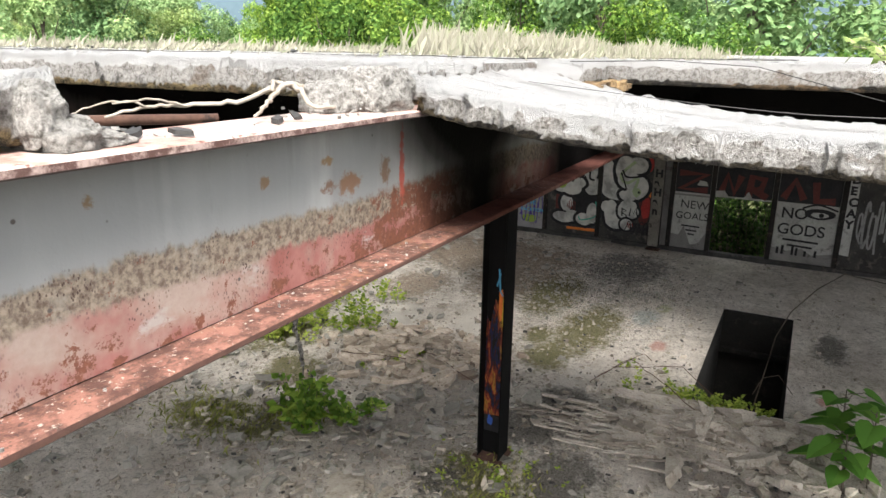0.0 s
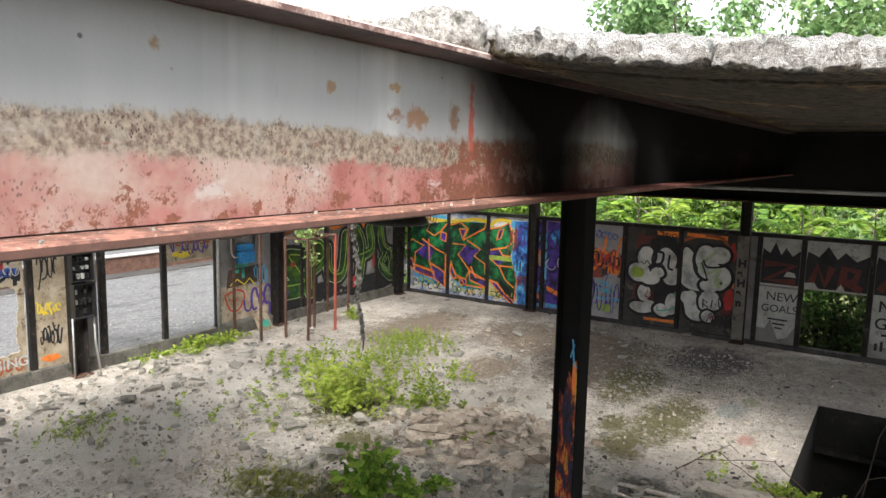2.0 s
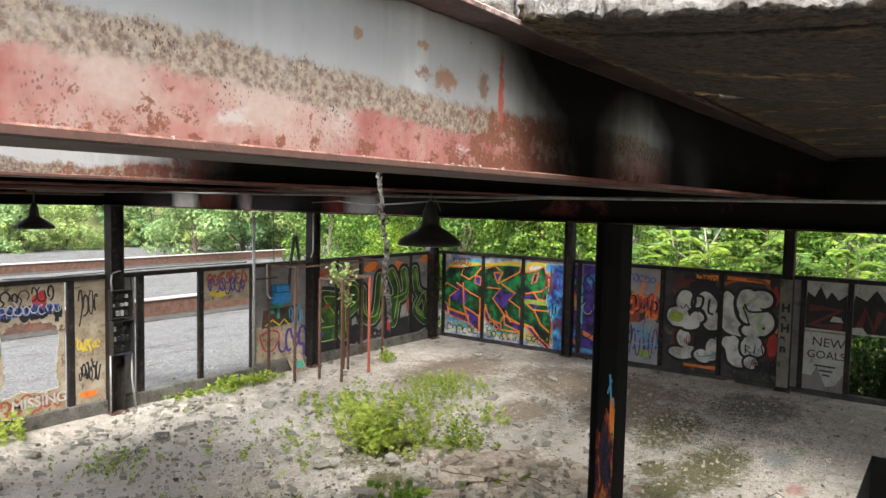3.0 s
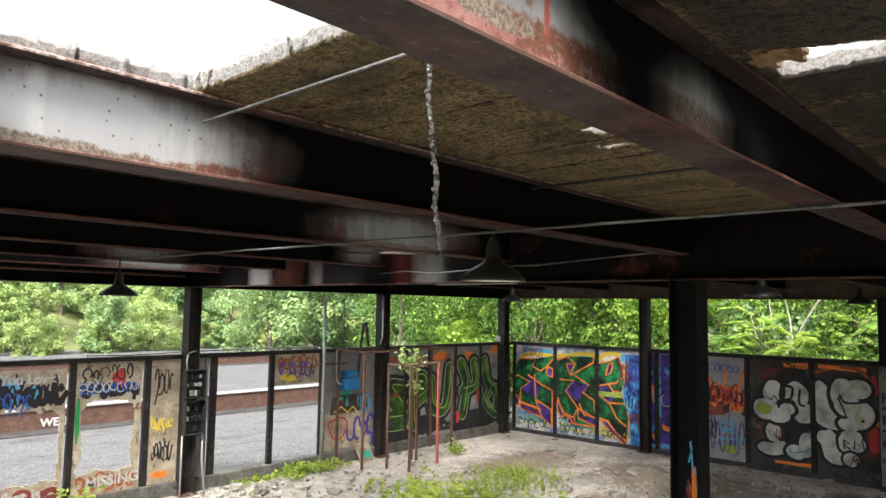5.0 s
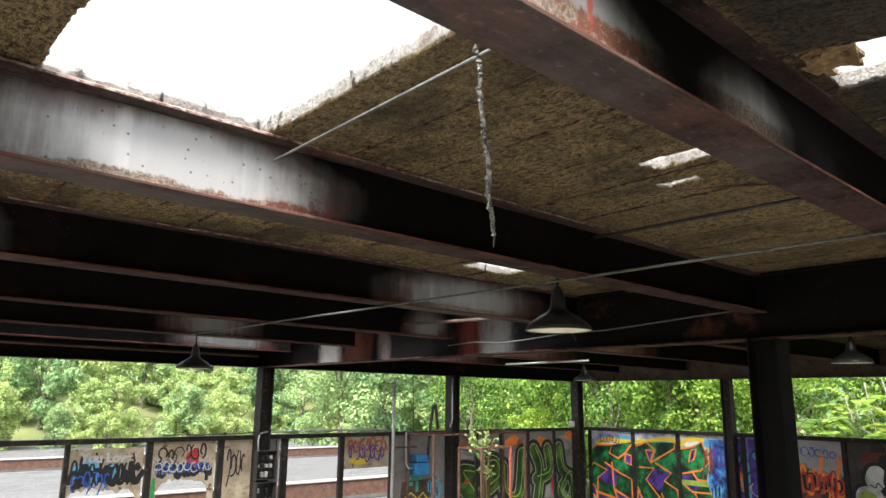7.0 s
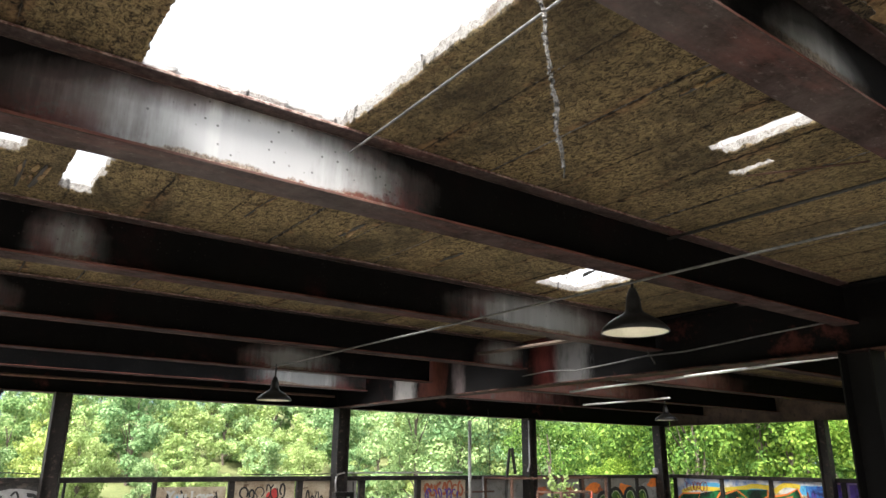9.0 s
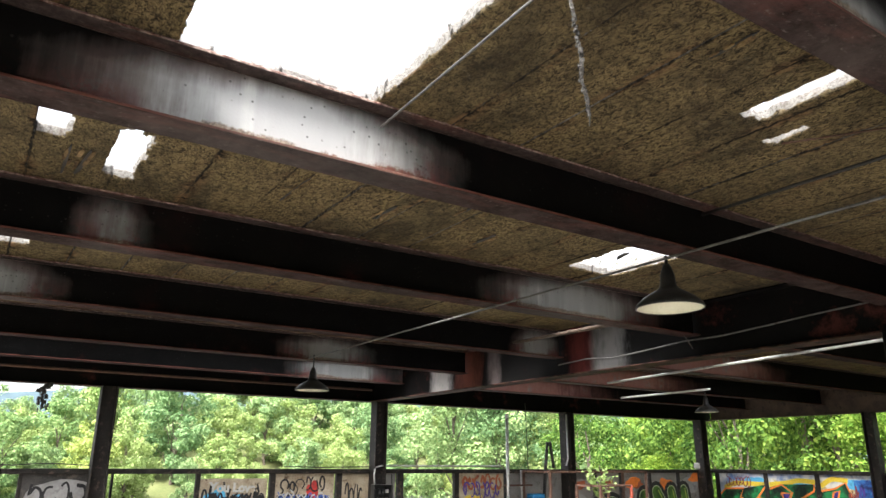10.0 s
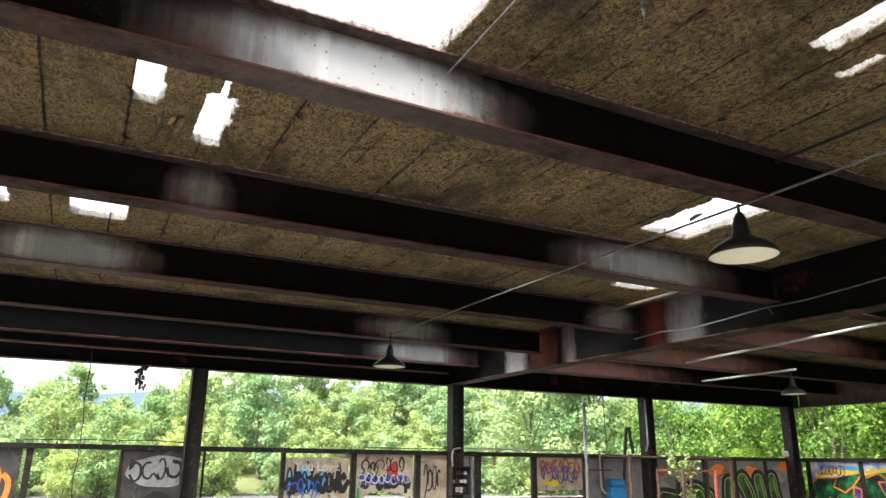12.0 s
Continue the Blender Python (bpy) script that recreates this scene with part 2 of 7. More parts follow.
    far_lip = m.math("MULTIPLY", m.math("MULTIPLY", m.math("LESS_THAN", z, 4.0165), k), m.ramp(m.noise(3, 5, 0.7), [(0.35, 0.15), (0.6, 0.75)]))
    c = m.mix(far_lip, c, (0.15, 0.062, 0.05))
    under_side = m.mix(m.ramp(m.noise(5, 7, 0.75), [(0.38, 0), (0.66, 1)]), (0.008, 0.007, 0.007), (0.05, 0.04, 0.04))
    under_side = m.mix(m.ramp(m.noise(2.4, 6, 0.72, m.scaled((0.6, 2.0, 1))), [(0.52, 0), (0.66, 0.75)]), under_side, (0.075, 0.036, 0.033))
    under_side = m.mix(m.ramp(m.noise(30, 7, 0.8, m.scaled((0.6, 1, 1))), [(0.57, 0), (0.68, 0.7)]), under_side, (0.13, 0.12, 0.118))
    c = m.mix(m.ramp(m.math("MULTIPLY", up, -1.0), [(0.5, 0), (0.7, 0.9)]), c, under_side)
    m.color(c).rough(m.ramp(band, [(0.35, 0.8), (0.6, 0.5)]))
    m.link(m.ramp(k, [(0.0, 0.35), (1.0, 0.03)]), m.b.inputs["Specular IOR Level"])
    m.bump(m.math("ADD", m.noise(70, 4), m.math("MULTIPLY", m.math("MULTIPLY", specks, lower), 0.6)), 0.3, 0.004)
    return m.m


def dark_steel(name, a=(0.03, 0.03, 0.032), b=(0.07, 0.068, 0.066), rust=(0.14, 0.05, 0.035), lo=0.58):
    """Black-brown sooty paint with rust and primer patches."""
    m = Mat(name, 0.65)
    m.b.inputs["Specular IOR Level"].default_value = 0.06
    c = m.mix(m.noise(3, 5), a, b)
    c = m.mix(m.ramp(m.noise(1.6, 6, 0.7), [(lo, 0), (lo + 0.07, 1)]), c, rust)
    m.color(c).bump(m.noise(60, 4), 0.3, 0.004)
    return m.m


def girder_steel():
    """Near-black steel with bare red primer and pale patches at set places along y."""
    m = Mat("black_rusted_girder_steel", 0.55)
    m.b.inputs["Specular IOR Level"].default_value = 0.04
    y, z = m.axis(1), m.axis(2)
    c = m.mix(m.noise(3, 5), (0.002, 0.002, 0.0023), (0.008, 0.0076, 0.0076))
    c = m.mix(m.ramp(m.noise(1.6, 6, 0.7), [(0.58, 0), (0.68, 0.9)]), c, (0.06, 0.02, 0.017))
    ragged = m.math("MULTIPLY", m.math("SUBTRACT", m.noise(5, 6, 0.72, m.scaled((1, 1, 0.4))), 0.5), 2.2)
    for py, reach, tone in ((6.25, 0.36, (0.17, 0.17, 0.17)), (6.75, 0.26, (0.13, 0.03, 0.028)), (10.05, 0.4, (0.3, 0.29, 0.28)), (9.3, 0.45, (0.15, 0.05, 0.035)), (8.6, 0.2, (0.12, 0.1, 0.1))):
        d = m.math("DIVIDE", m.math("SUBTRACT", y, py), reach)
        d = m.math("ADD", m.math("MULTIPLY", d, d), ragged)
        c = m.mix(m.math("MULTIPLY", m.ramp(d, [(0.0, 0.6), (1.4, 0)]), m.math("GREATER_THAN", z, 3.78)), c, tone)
    lip = m.math("MULTIPLY", m.math("LESS_THAN", z, 3.777), m.ramp(m.noise(4, 6, 0.75), [(0.42, 0), (0.6, 0.8)]))
    c = m.mix(lip, c, (0.09, 0.045, 0.036))
    m.color(c).bump(m.noise(60, 4), 0.3, 0.004)
    return m.m


def roof_plank_mat():
    """Wood-fibre cement plank: pale weathered felt above, crumbling grey edges, stained brown fibre below."""
    m = Mat("fibre_cement_roof_plank", 0.95)
    nz = m.axis(2, m.geo.outputs["Normal"])
    fibre = m.noise(46, 6, 0.82, m.scaled((1.0, 0.6, 1.0)), 1.2)
    stain = m.noise(1.5, 6, 0.7, m.scaled((1.0, 0.5, 1.0)))
    ri = m.n("ObjectInfo").outputs["Random"]
    under = m.mix(m.ramp(fibre, [(0.42, 0), (0.57, 1)]), (0.028, 0.02, 0.011), (0.58, 0.435, 0.215))
    under = m.mix(m.math("MULTIPLY", ri, 0.3), under, (0.24, 0.2, 0.11))
    under = m.mix(m.ramp(m.noise(0.9, 5, 0.7), [(0.37, 0.65), (0.5, 0)]), under, m.mix(fibre, (0.02, 0.016, 0.011), (0.16, 0.12, 0.07)))
    under = m.mix(m.ramp(stain, [(0.36, 0.75), (0.5, 0)]), under, (0.05, 0.042, 0.028))
    under = m.mix(m.ramp(m.noise(11, 7, 0.8), [(0.55, 0), (0.66, 0.85)]), under, (0.026, 0.021, 0.015))
    under = m.mix(m.ramp(m.noise(26, 6, 0.8), [(0.58, 0), (0.68, 0.6)]), under, (0.4, 0.34, 0.23))
    top = m.mix(m.noise(2.2, 6, 0.6), (0.55, 0.545, 0.535), (0.76, 0.755, 0.745))
    seam = m.ramp(m.noise(4, 5, 0.6, m.scaled((9, 0.7, 1))), [(0.6, 0), (0.67, 1)])
    top = m.mix(m.math("MULTIPLY", seam, 0.6), top, (0.2, 0.19, 0.18))
    edge = m.mix(m.ramp(m.noise(75, 7, 0.8), [(0.38, 0), (0.56, 1)]), (0.19, 0.175, 0.155), (0.53, 0.51, 0.485))
    edge = m.mix(m.ramp(m.noise(6, 6, 0.7), [(0.54, 0), (0.66, 0.6)]), edge, (0.22, 0.16, 0.115))
    c = m.mix(m.ramp(nz, [(0.1, 0), (0.2, 1)]), edge, top)
    darkening = m.ramp(m.math("ADD", m.axis(1), m.math("MULTIPLY", m.math("SUBTRACT", m.noise(3, 5), 0.5), 0.5)), [(0.78, 0.85), (1.0, 0)])
    under = m.mix(darkening, under, m.mix(m.ramp(fibre, [(0.38, 0), (0.65, 1)]), (0.014, 0.0135, 0.0135), (0.075, 0.07, 0.066)))
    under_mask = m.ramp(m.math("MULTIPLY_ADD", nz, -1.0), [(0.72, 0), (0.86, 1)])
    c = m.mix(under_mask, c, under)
    x = m.axis(0)
    off = m.math("MULTIPLY", m.math("SUBTRACT", m.noise(14, 5, 0.7), 0.5), 0.035)
    share = m.math("FRACT", m.math("DIVIDE", m.math("SUBTRACT", m.math("ADD", x, off), 1.54 - 46.0 - 0.23), 0.46))
    gap = m.math("ABSOLUTE", m.math("SUBTRACT", share, 0.5))
    joint = m.math("MULTIPLY", m.ramp(gap, [(0.01, 0.95), (0.026, 0)]), m.math("LESS_THAN", nz, 0.3))
    joint = m.math("MULTIPLY", joint, m.ramp(m.noise(1.6, 5, 0.7), [(0.4, 0.25), (0.54, 1)]))
    joint = m.math("MULTIPLY", joint, m.math("MAXIMUM", under_mask, m.math("GREATER_THAN", m.axis(1), 1.05)))
    frayed = m.math("MULTIPLY", m.math("MULTIPLY", m.ramp(gap, [(0.05, 1), (0.17, 0)]), m.ramp(m.noise(5, 6, 0.75, m.scaled((1, 0.4, 1))), [(0.51, 0), (0.57, 0.95)])), under_mask)
    c = m.mix(frayed, c, m.mix(m.ramp(m.noise(12, 6, 0.8), [(0.42, 0), (0.58, 1)]), (0.018, 0.012, 0.008), (0.44, 0.28, 0.14)))
    c = m.mix(joint, c, (0.012, 0.011, 0.01))
    m.color(c)
    rel = m.math("ADD", fibre, m.math("ADD", m.math("MULTIPLY", m.noise(22, 5, 0.75), 0.9), m.math("MULTIPLY", m.noise(95, 4, 0.75), 1.3)))
    m.bump(m.math("ADD", rel, m.math("MULTIPLY", m.noise(190, 4, 0.8), 1.2)), 1.0, 0.034)
    return m.m


# patches on the floor: centre x, y, reach x, y, kind
PATCHES = [(11.0, 2.95, 1.35, 0.5, "moss"), (12.4, 4.0, 1.3, 0.55, "moss"), (12.9, 5.0, 1.5, 1.0, "litter"), (9.6, 3.2, 0.6, 0.4, "moss"), (11.6, 6.6, 1.0, 0.6, "litter"), (10.3, 3.6, 0.5, 0.25, "moss"), (8.3, 2.5, 0.45, 0.5, "black"), (7.4, 2.7, 0.5, 0.55, "black"), (6.2, 2.8, 0.55, 0.6, "moss"),
           (5.8, 6.4, 0.5, 0.6, "moss"), (5.9, 5.5, 0.4, 0.4, "moss"), (8.4, 7.3, 0.9, 0.7, "moss"), (7.3, 6.3, 0.6, 0.5, "moss"),
           (14.3, 6.2, 1.6, 2.4, "litter"), (13.4, 9.6, 2.2, 1.0, "litter"), (14.8, 3.2, 1.2, 0.9, "gravel"), (11.7, 3.7, 1.1, 0.2, "pale"), (8.9, 2.5, 0.6, 0.3, "pale"), (10.2, 4.6, 0.9, 0.5, "pale"),
           (8.1, 1.1, 0.6, 0.7, "black"), (12.0, -0.7, 0.7, 0.25, "black"), (9.6, 6.2, 0.9, 0.7, "pale"), (6.5, 9.5, 2.5, 1.6, "pale"), (5.9, 3.1, 0.35, 0.3, "black"), (8.55, 4.95, 0.5, 0.6, "black"), (5.6, 2.6, 0.5, 0.5, "moss"), (6.6, 2.0, 0.6, 0.5, "black")]


def floor_mat():
    """Dusty broken concrete with moss, dark stains, shade painted under rubble, leaf litter, gravel and faint spray
    paint.
    """
    m = Mat("dusty_broken_concrete", 0.92)
    x, y = m.axis(0), m.axis(1)
    mid, small, fine = m.noise(2.6, 7, 0.7), m.noise(13, 6, 0.72), m.noise(45, 5, 0.8)
    dust = m.mix(m.ramp(mid, [(0.36, 0), (0.62, 1)]), (0.48, 0.43, 0.365), (0.75, 0.695, 0.62))
    dust = m.mix(m.ramp(small, [(0.38, 0.6), (0.48, 0)]), dust, (0.2, 0.175, 0.14))
    dust = m.mix(m.ramp(fine, [(0.36, 0.7), (0.45, 0)]), dust, (0.1, 0.084, 0.066))
    dust = m.mix(m.ramp(fine, [(0.55, 0), (0.64, 0.75)]), dust, (0.76, 0.73, 0.68))
    big = m.math("ADD", m.noise(0.42, 4, 0.55), m.math("MULTIPLY", m.math("SUBTRACT", small, 0.5), 0.22))
    dirt = m.mix(m.ramp(fine, [(0.32, 0), (0.66, 1)]), (0.09, 0.07, 0.052), (0.34, 0.285, 0.22))
    c = m.mix(m.ramp(big, [(0.36, 0.3), (0.46, 0)]), dust, dirt)
    tone = {"moss": m.mix(m.ramp(fine, [(0.35, 0), (0.65, 1)]), (0.05, 0.05, 0.014), (0.22, 0.2, 0.07)),
            "black": m.mix(m.ramp(fine, [(0.38, 0), (0.62, 1)]), (0.035, 0.033, 0.028), (0.24, 0.22, 0.19)),
            "litter": m.mix(m.ramp(fine, [(0.36, 0), (0.64, 1)]), (0.07, 0.052, 0.036), (0.42, 0.33, 0.24)),
            "gravel": m.mix(m.ramp(m.voronoi(30), [(0.1, 1), (0.5, 0)]), (0.09, 0.085, 0.08), (0.34, 0.33, 0.31)),
            "pale": m.mix(mid, (0.52, 0.485, 0.425), (0.66, 0.62, 0.56))}
    ragged = m.math("ADD", m.math("MULTIPLY", m.math("SUBTRACT", mid, 0.5), 2.2), m.math("MULTIPLY", m.math("SUBTRACT", small, 0.5), 2.4))
    for kind in ("pale", "litter", "gravel", "moss", "black"):
        near = None
        for px, py, rx, ry, what in PATCHES:
            if what != kind:
                continue
            dx, dy = m.math("DIVIDE", m.math("SUBTRACT", x, px), rx), m.math("DIVIDE", m.math("SUBTRACT", y, py), ry)
            d = m.math("ADD", m.math("MULTIPLY", dx, dx), m.math("MULTIPLY", dy, dy))
            near = d if near is None else m.math("MINIMUM", near, d)
        f = m.ramp(m.math("MULTIPLY", m.math("ADD", near, ragged), 0.5), [(0.2, 0.9), (0.62, 0)])
        c = m.mix(f, c, tone[kind])
    grit = m.math("MULTIPLY", m.ramp(m.voronoi(26), [(0.14, 1), (0.22, 0)]), m.ramp(m.noise(6, 3), [(0.45, 0), (0.6, 1)]))
    c = m.mix(m.math("MULTIPLY", grit, 0.8), c, m.mix(m.noise(37, 2), (0.08, 0.07, 0.06), (0.68, 0.65, 0.6)))
    specks = m.math("MULTIPLY", m.ramp(m.voronoi(52), [(0.17, 1), (0.27, 0)]), m.ramp(m.noise(2.2, 4, 0.7), [(0.42, 0), (0.58, 0.7)]))
    c = m.mix(specks, c, m.mix(m.ramp(m.noise(31, 2), [(0.44, 0), (0.56, 1)]), (0.055, 0.047, 0.038), (0.74, 0.71, 0.66)))
    crack = m.ramp(m.voronoi(0.55, "DISTANCE_TO_EDGE", vec=m.combine(m.math("ADD", x, m.math("MULTIPLY", mid, 0.5)), m.math("ADD", y, m.math("MULTIPLY", small, 0.25)), 0.0)), [(0.002, 0.35), (0.006, 0)])
    c = m.mix(crack, c, (0.05, 0.045, 0.035))
    for px, py, pr, col in ((10.8, 1.76, 0.3, (0.42, 0.14, 0.09)), (12.0, 2.2, 0.55, (0.24, 0.3, 0.3)), (12.6, 2.0, 0.3, (0.3, 0.33, 0.14)), (10.0, -0.6, 0.2, (0.45, 0.1, 0.06))):
        dx, dy = m.math("SUBTRACT", x, px), m.math("SUBTRACT", y, py)
        d = m.math("SQRT", m.math("ADD", m.math("MULTIPLY", dx, dx), m.math("MULTIPLY", m.math("MULTIPLY", dy, dy), 3.0)))
        d = m.math("ADD", m.math("DIVIDE", d, pr), m.math("SUBTRACT", small, 0.5))
        c = m.mix(m.math("MULTIPLY", m.ramp(d, [(0.5, 1), (0.95, 0)]), 0.55), c, col)
    m.color(c)
    m.bump(m.math("ADD", m.math("ADD", m.math("MULTIPLY", fine, 1.4), small), m.math("MULTIPLY", m.noise(120, 3), 0.5)), 1.0, 0.03)
    return m.m


def gravel_roof():
    m = Mat("grey_gravel_roofing", 0.9)
    g = m.noise(16, 5, 0.8, distort=0.5)
    c = m.mix(m.ramp(g, [(0.38, 0), (0.6, 1)]), (0.035, 0.035, 0.037), (0.155, 0.155, 0.157))
    c = m.mix(m.ramp(m.noise(1.2, 6, 0.7, m.scaled((0.6, 1.5, 1))), [(0.5, 0), (0.66, 0.85)]), c, (0.045, 0.045, 0.045))
    m.color(c).bump(g, 0.5, 0.02)
    return m.m


def leaf_mat(name, stops, trans=0.4, tinted=True):
    """Leaves that let light through; each differs a little, and so does each plant."""
    m = Mat(name, 0.7)
    c = m.ramp(m.geo.outputs["Random Per Island"], stops)
    if tinted:
        plant = m.n("ObjectInfo").outputs["Random"]
        c = m.mix(m.ramp(plant, [(0.0, 0.25), (0.4, 0.0)]), c, (0.78, 0.9, 0.86), "MULTIPLY")
        c = m.mix(m.ramp(plant, [(0.6, 0.0), (1.0, 0.8)]), c, (1.25, 1.14, 0.9), "MULTIPLY")
        c = m.mix(m.ramp(m.noise(0.55, 4, 0.65), [(0.38, 0.45), (0.6, 0.0)]), c, (0.66, 0.8, 0.76), "MULTIPLY")
    m.color(c)
    m.b.inputs["Specular IOR Level"].default_value = 0.12
    tr = m.n("BsdfTranslucent")
    m.link(c, tr.inputs["Color"])
    mx = m.n("MixShader")
    mx.inputs[0].default_value = trans
    m.link(m.b.outputs[0], mx.inputs[1])
    m.link(tr.outputs[0], mx.inputs[2])
    m.link(mx.outputs[0], m.t.nodes["Material Output"].inputs["Surface"])
    return m.m


def mural(name, axis_u, cols, line, ground, scale=1.5, edge=0.035, seed=0.0, ground_z=(0.35, 2.2)):
    """Wild-style letters: jagged cells of sprayed colour with outlines, fading to the ground coat above and below."""
    m = Mat(name, 0.6)
    u, z = m.axis(axis_u), m.axis(2)
    wob = m.math("MULTIPLY", m.math("SUBTRACT", m.noise(2.2, 3), 0.5), 0.5)
    v = m.combine(m.math("ADD", m.math("ADD", m.math("MULTIPLY", u, 1.25), seed), wob),
                  m.math("ADD", m.math("MULTIPLY", z, 0.8), m.math("MULTIPLY", u, 0.45)), seed)
    vor = m.n("TexVoronoi", feature="F1", distance="MANHATTAN")
    vor.inputs["Scale"].default_value = scale
    m.link(v, vor.inputs["Vector"])
    pick = m.axis(0, vor.outputs["Color"])
    c = m.ramp(pick, [(k / len(cols), x) for k, x in enumerate(cols)], "CONSTANT")
    c = m.mix(m.ramp(m.noise(3.0, 4), [(0.4, 0), (0.7, 0.5)]), c, (0.04, 0.05, 0.05))
    e = m.voronoi(scale, "DISTANCE_TO_EDGE", vec=v)
    c = m.mix(m.ramp(e, [(edge, 1), (edge * 1.5, 0)]), c, line)
    zz = m.math("ADD", z, m.math("MULTIPLY", m.math("SUBTRACT", m.noise(1.6, 3), 0.5), 0.9))
    lo = m.ramp(m.math("SUBTRACT", zz, ground_z[0] - 0.5), [(0.44, 1), (0.5, 0)])
    hi = m.ramp(m.math("SUBTRACT", zz, ground_z[1] - 0.5), [(0.46, 0), (0.54, 1)])
    c = m.mix(m.math("MAXIMUM", lo, hi), c, ground if hasattr(ground, "is_output") else m.mix(m.ramp(m.noise(2.5, 4), [(0.4, 0), (0.6, 1)]), ground[0], ground[1]))
    grime = m.ramp(m.noise(5, 5, 0.7), [(0.55, 0), (0.75, 0.5)])
    c = m.mix(grime, c, (0.07, 0.06, 0.05))
    m.color(c).bump(m.noise(50, 3), 0.15, 0.003)
    return m.m


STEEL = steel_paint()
GIRDER = girder_steel()
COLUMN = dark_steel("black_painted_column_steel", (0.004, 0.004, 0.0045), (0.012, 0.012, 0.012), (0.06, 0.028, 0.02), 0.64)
EDGE_STEEL = plain("brown_rusted_edge_steel", (0.03, 0.022, 0.018), (0.1, 0.07, 0.055), 3, 0.75, wear=(0.02, 0.016, 0.014))
FIBRE = plain("torn_brown_wood_fibre", (0.05, 0.028, 0.013), (0.26, 0.18, 0.09), 9, 0.95, bump=1.0, fine=34, wear=(0.05, 0.03, 0.016))
BOX_BLUE = plain("chipped_blue_enamel", (0.015, 0.12, 0.3), (0.03, 0.22, 0.45), 8, 0.5, bump=0.1, wear=(0.05, 0.04, 0.035))
RUSTY = plain("rusted_brown_steel", (0.055, 0.03, 0.022), (0.13, 0.07, 0.05), 5, 0.8, wear=(0.03, 0.022, 0.018))
WALL_STEEL = plain("dark_brown_wall_steel", (0.006, 0.0055, 0.005), (0.022, 0.018, 0.016), 4, 0.7, wear=(0.07, 0.05, 0.04))
RED_PAINT = plain("faded_red_paint", (0.38, 0.07, 0.045), (0.3, 0.09, 0.06), 6, 0.6, wear=(0.14, 0.07, 0.05))
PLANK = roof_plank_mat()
FLOOR = floor_mat()
CONCRETE = plain("weathered_concrete", (0.2, 0.19, 0.165), (0.36, 0.34, 0.3), 2.5, 0.92, bump=0.6, fine=35, wear=(0.1, 0.1, 0.07), pieces=(0.09, 0.085, 0.075))
DARK_CURB = plain("stained_dark_concrete", (0.055, 0.052, 0.045), (0.17, 0.16, 0.14), 2.5, 0.92, bump=0.6, fine=35, wear=(0.035, 0.045, 0.03))
PILASTER = plain("dirty_beige_facing", (0.09, 0.085, 0.075), (0.2, 0.185, 0.16), 3, 0.75, wear=(0.05, 0.045, 0.04))
RUBBLE = plain("pale_broken_plank_rubble", (0.25, 0.22, 0.175), (0.46, 0.415, 0.35), 4, 0.95, bump=0.8, fine=30, wear=(0.16, 0.13, 0.1), pieces=(0.12, 0.1, 0.08))
RUBBLE_PALE = plain("pale_split_plank", (0.34, 0.3, 0.25), (0.62, 0.57, 0.49), 5, 0.95, bump=0.9, fine=40, wear=(0.2, 0.16, 0.12), pieces=(0.16, 0.13, 0.1))
RUBBLE_WARM = plain("beige_broken_plank", (0.36, 0.3, 0.235), (0.66, 0.58, 0.48), 6, 0.95, bump=0.9, fine=40, wear=(0.17, 0.12, 0.08), pieces=(0.15, 0.11, 0.08))
LEAF_YELLOW = leaf_mat("yellow_green_weed_leaves", [(0, (0.22, 0.3, 0.05)), (0.5, (0.38, 0.47, 0.09)), (1, (0.52, 0.58, 0.15))], 0.5, False)
PANEL = plain("dirty_grey_panel_paint", (0.13, 0.127, 0.123), (0.24, 0.233, 0.225), 2.2, 0.7, wear=(0.1, 0.09, 0.08))
PANEL_WARM = plain("dirty_cream_panel_paint", (0.2, 0.15, 0.095), (0.48, 0.42, 0.32), 3.4, 0.75, wear=(0.1, 0.065, 0.04))
PANEL_DARK = plain("blackened_panel", (0.015, 0.015, 0.015), (0.06, 0.057, 0.054), 2.4, 0.7, wear=(0.11, 0.095, 0.085))
GALV = plain("dull_galvanised_pipe", (0.34, 0.34, 0.33), (0.5, 0.5, 0.48), 8, 0.45, 0.5, bump=0.1, wear=(0.18, 0.14, 0.12))
BLACK_ENAMEL = plain("black_enamel", (0.012, 0.012, 0.013), (0.03, 0.03, 0.03), 9, 0.35, bump=0.08)
CREAM_ENAMEL = plain("yellowed_white_enamel", (0.62, 0.62, 0.5), (0.74, 0.74, 0.62), 9, 0.4, bump=0.05)
CABLE = plain("black_cable", (0.02, 0.02, 0.02), (0.045, 0.043, 0.04), 20, 0.6, bump=0.1)
WHITE_CABLE = plain("crusted_grey_chain", (0.012, 0.011, 0.01), (0.2, 0.19, 0.18), 45, 0.85, bump=0.8, fine=90)
GRAVEL = gravel_roof()
COPING = plain("white_coping_paint", (0.26, 0.25, 0.245), (0.4, 0.39, 0.38), 3, 0.7, wear=(0.3, 0.25, 0.2))
EARTH = plain("grassy_earth", (0.07, 0.09, 0.03), (0.16, 0.17, 0.07), 0.3, 0.95, bump=0.6, fine=6)
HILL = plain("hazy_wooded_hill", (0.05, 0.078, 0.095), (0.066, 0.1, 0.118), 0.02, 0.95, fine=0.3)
BARK = plain("grey_brown_bark", (0.07, 0.055, 0.042), (0.15, 0.125, 0.1), 4, 0.9, bump=0.7, fine=25)
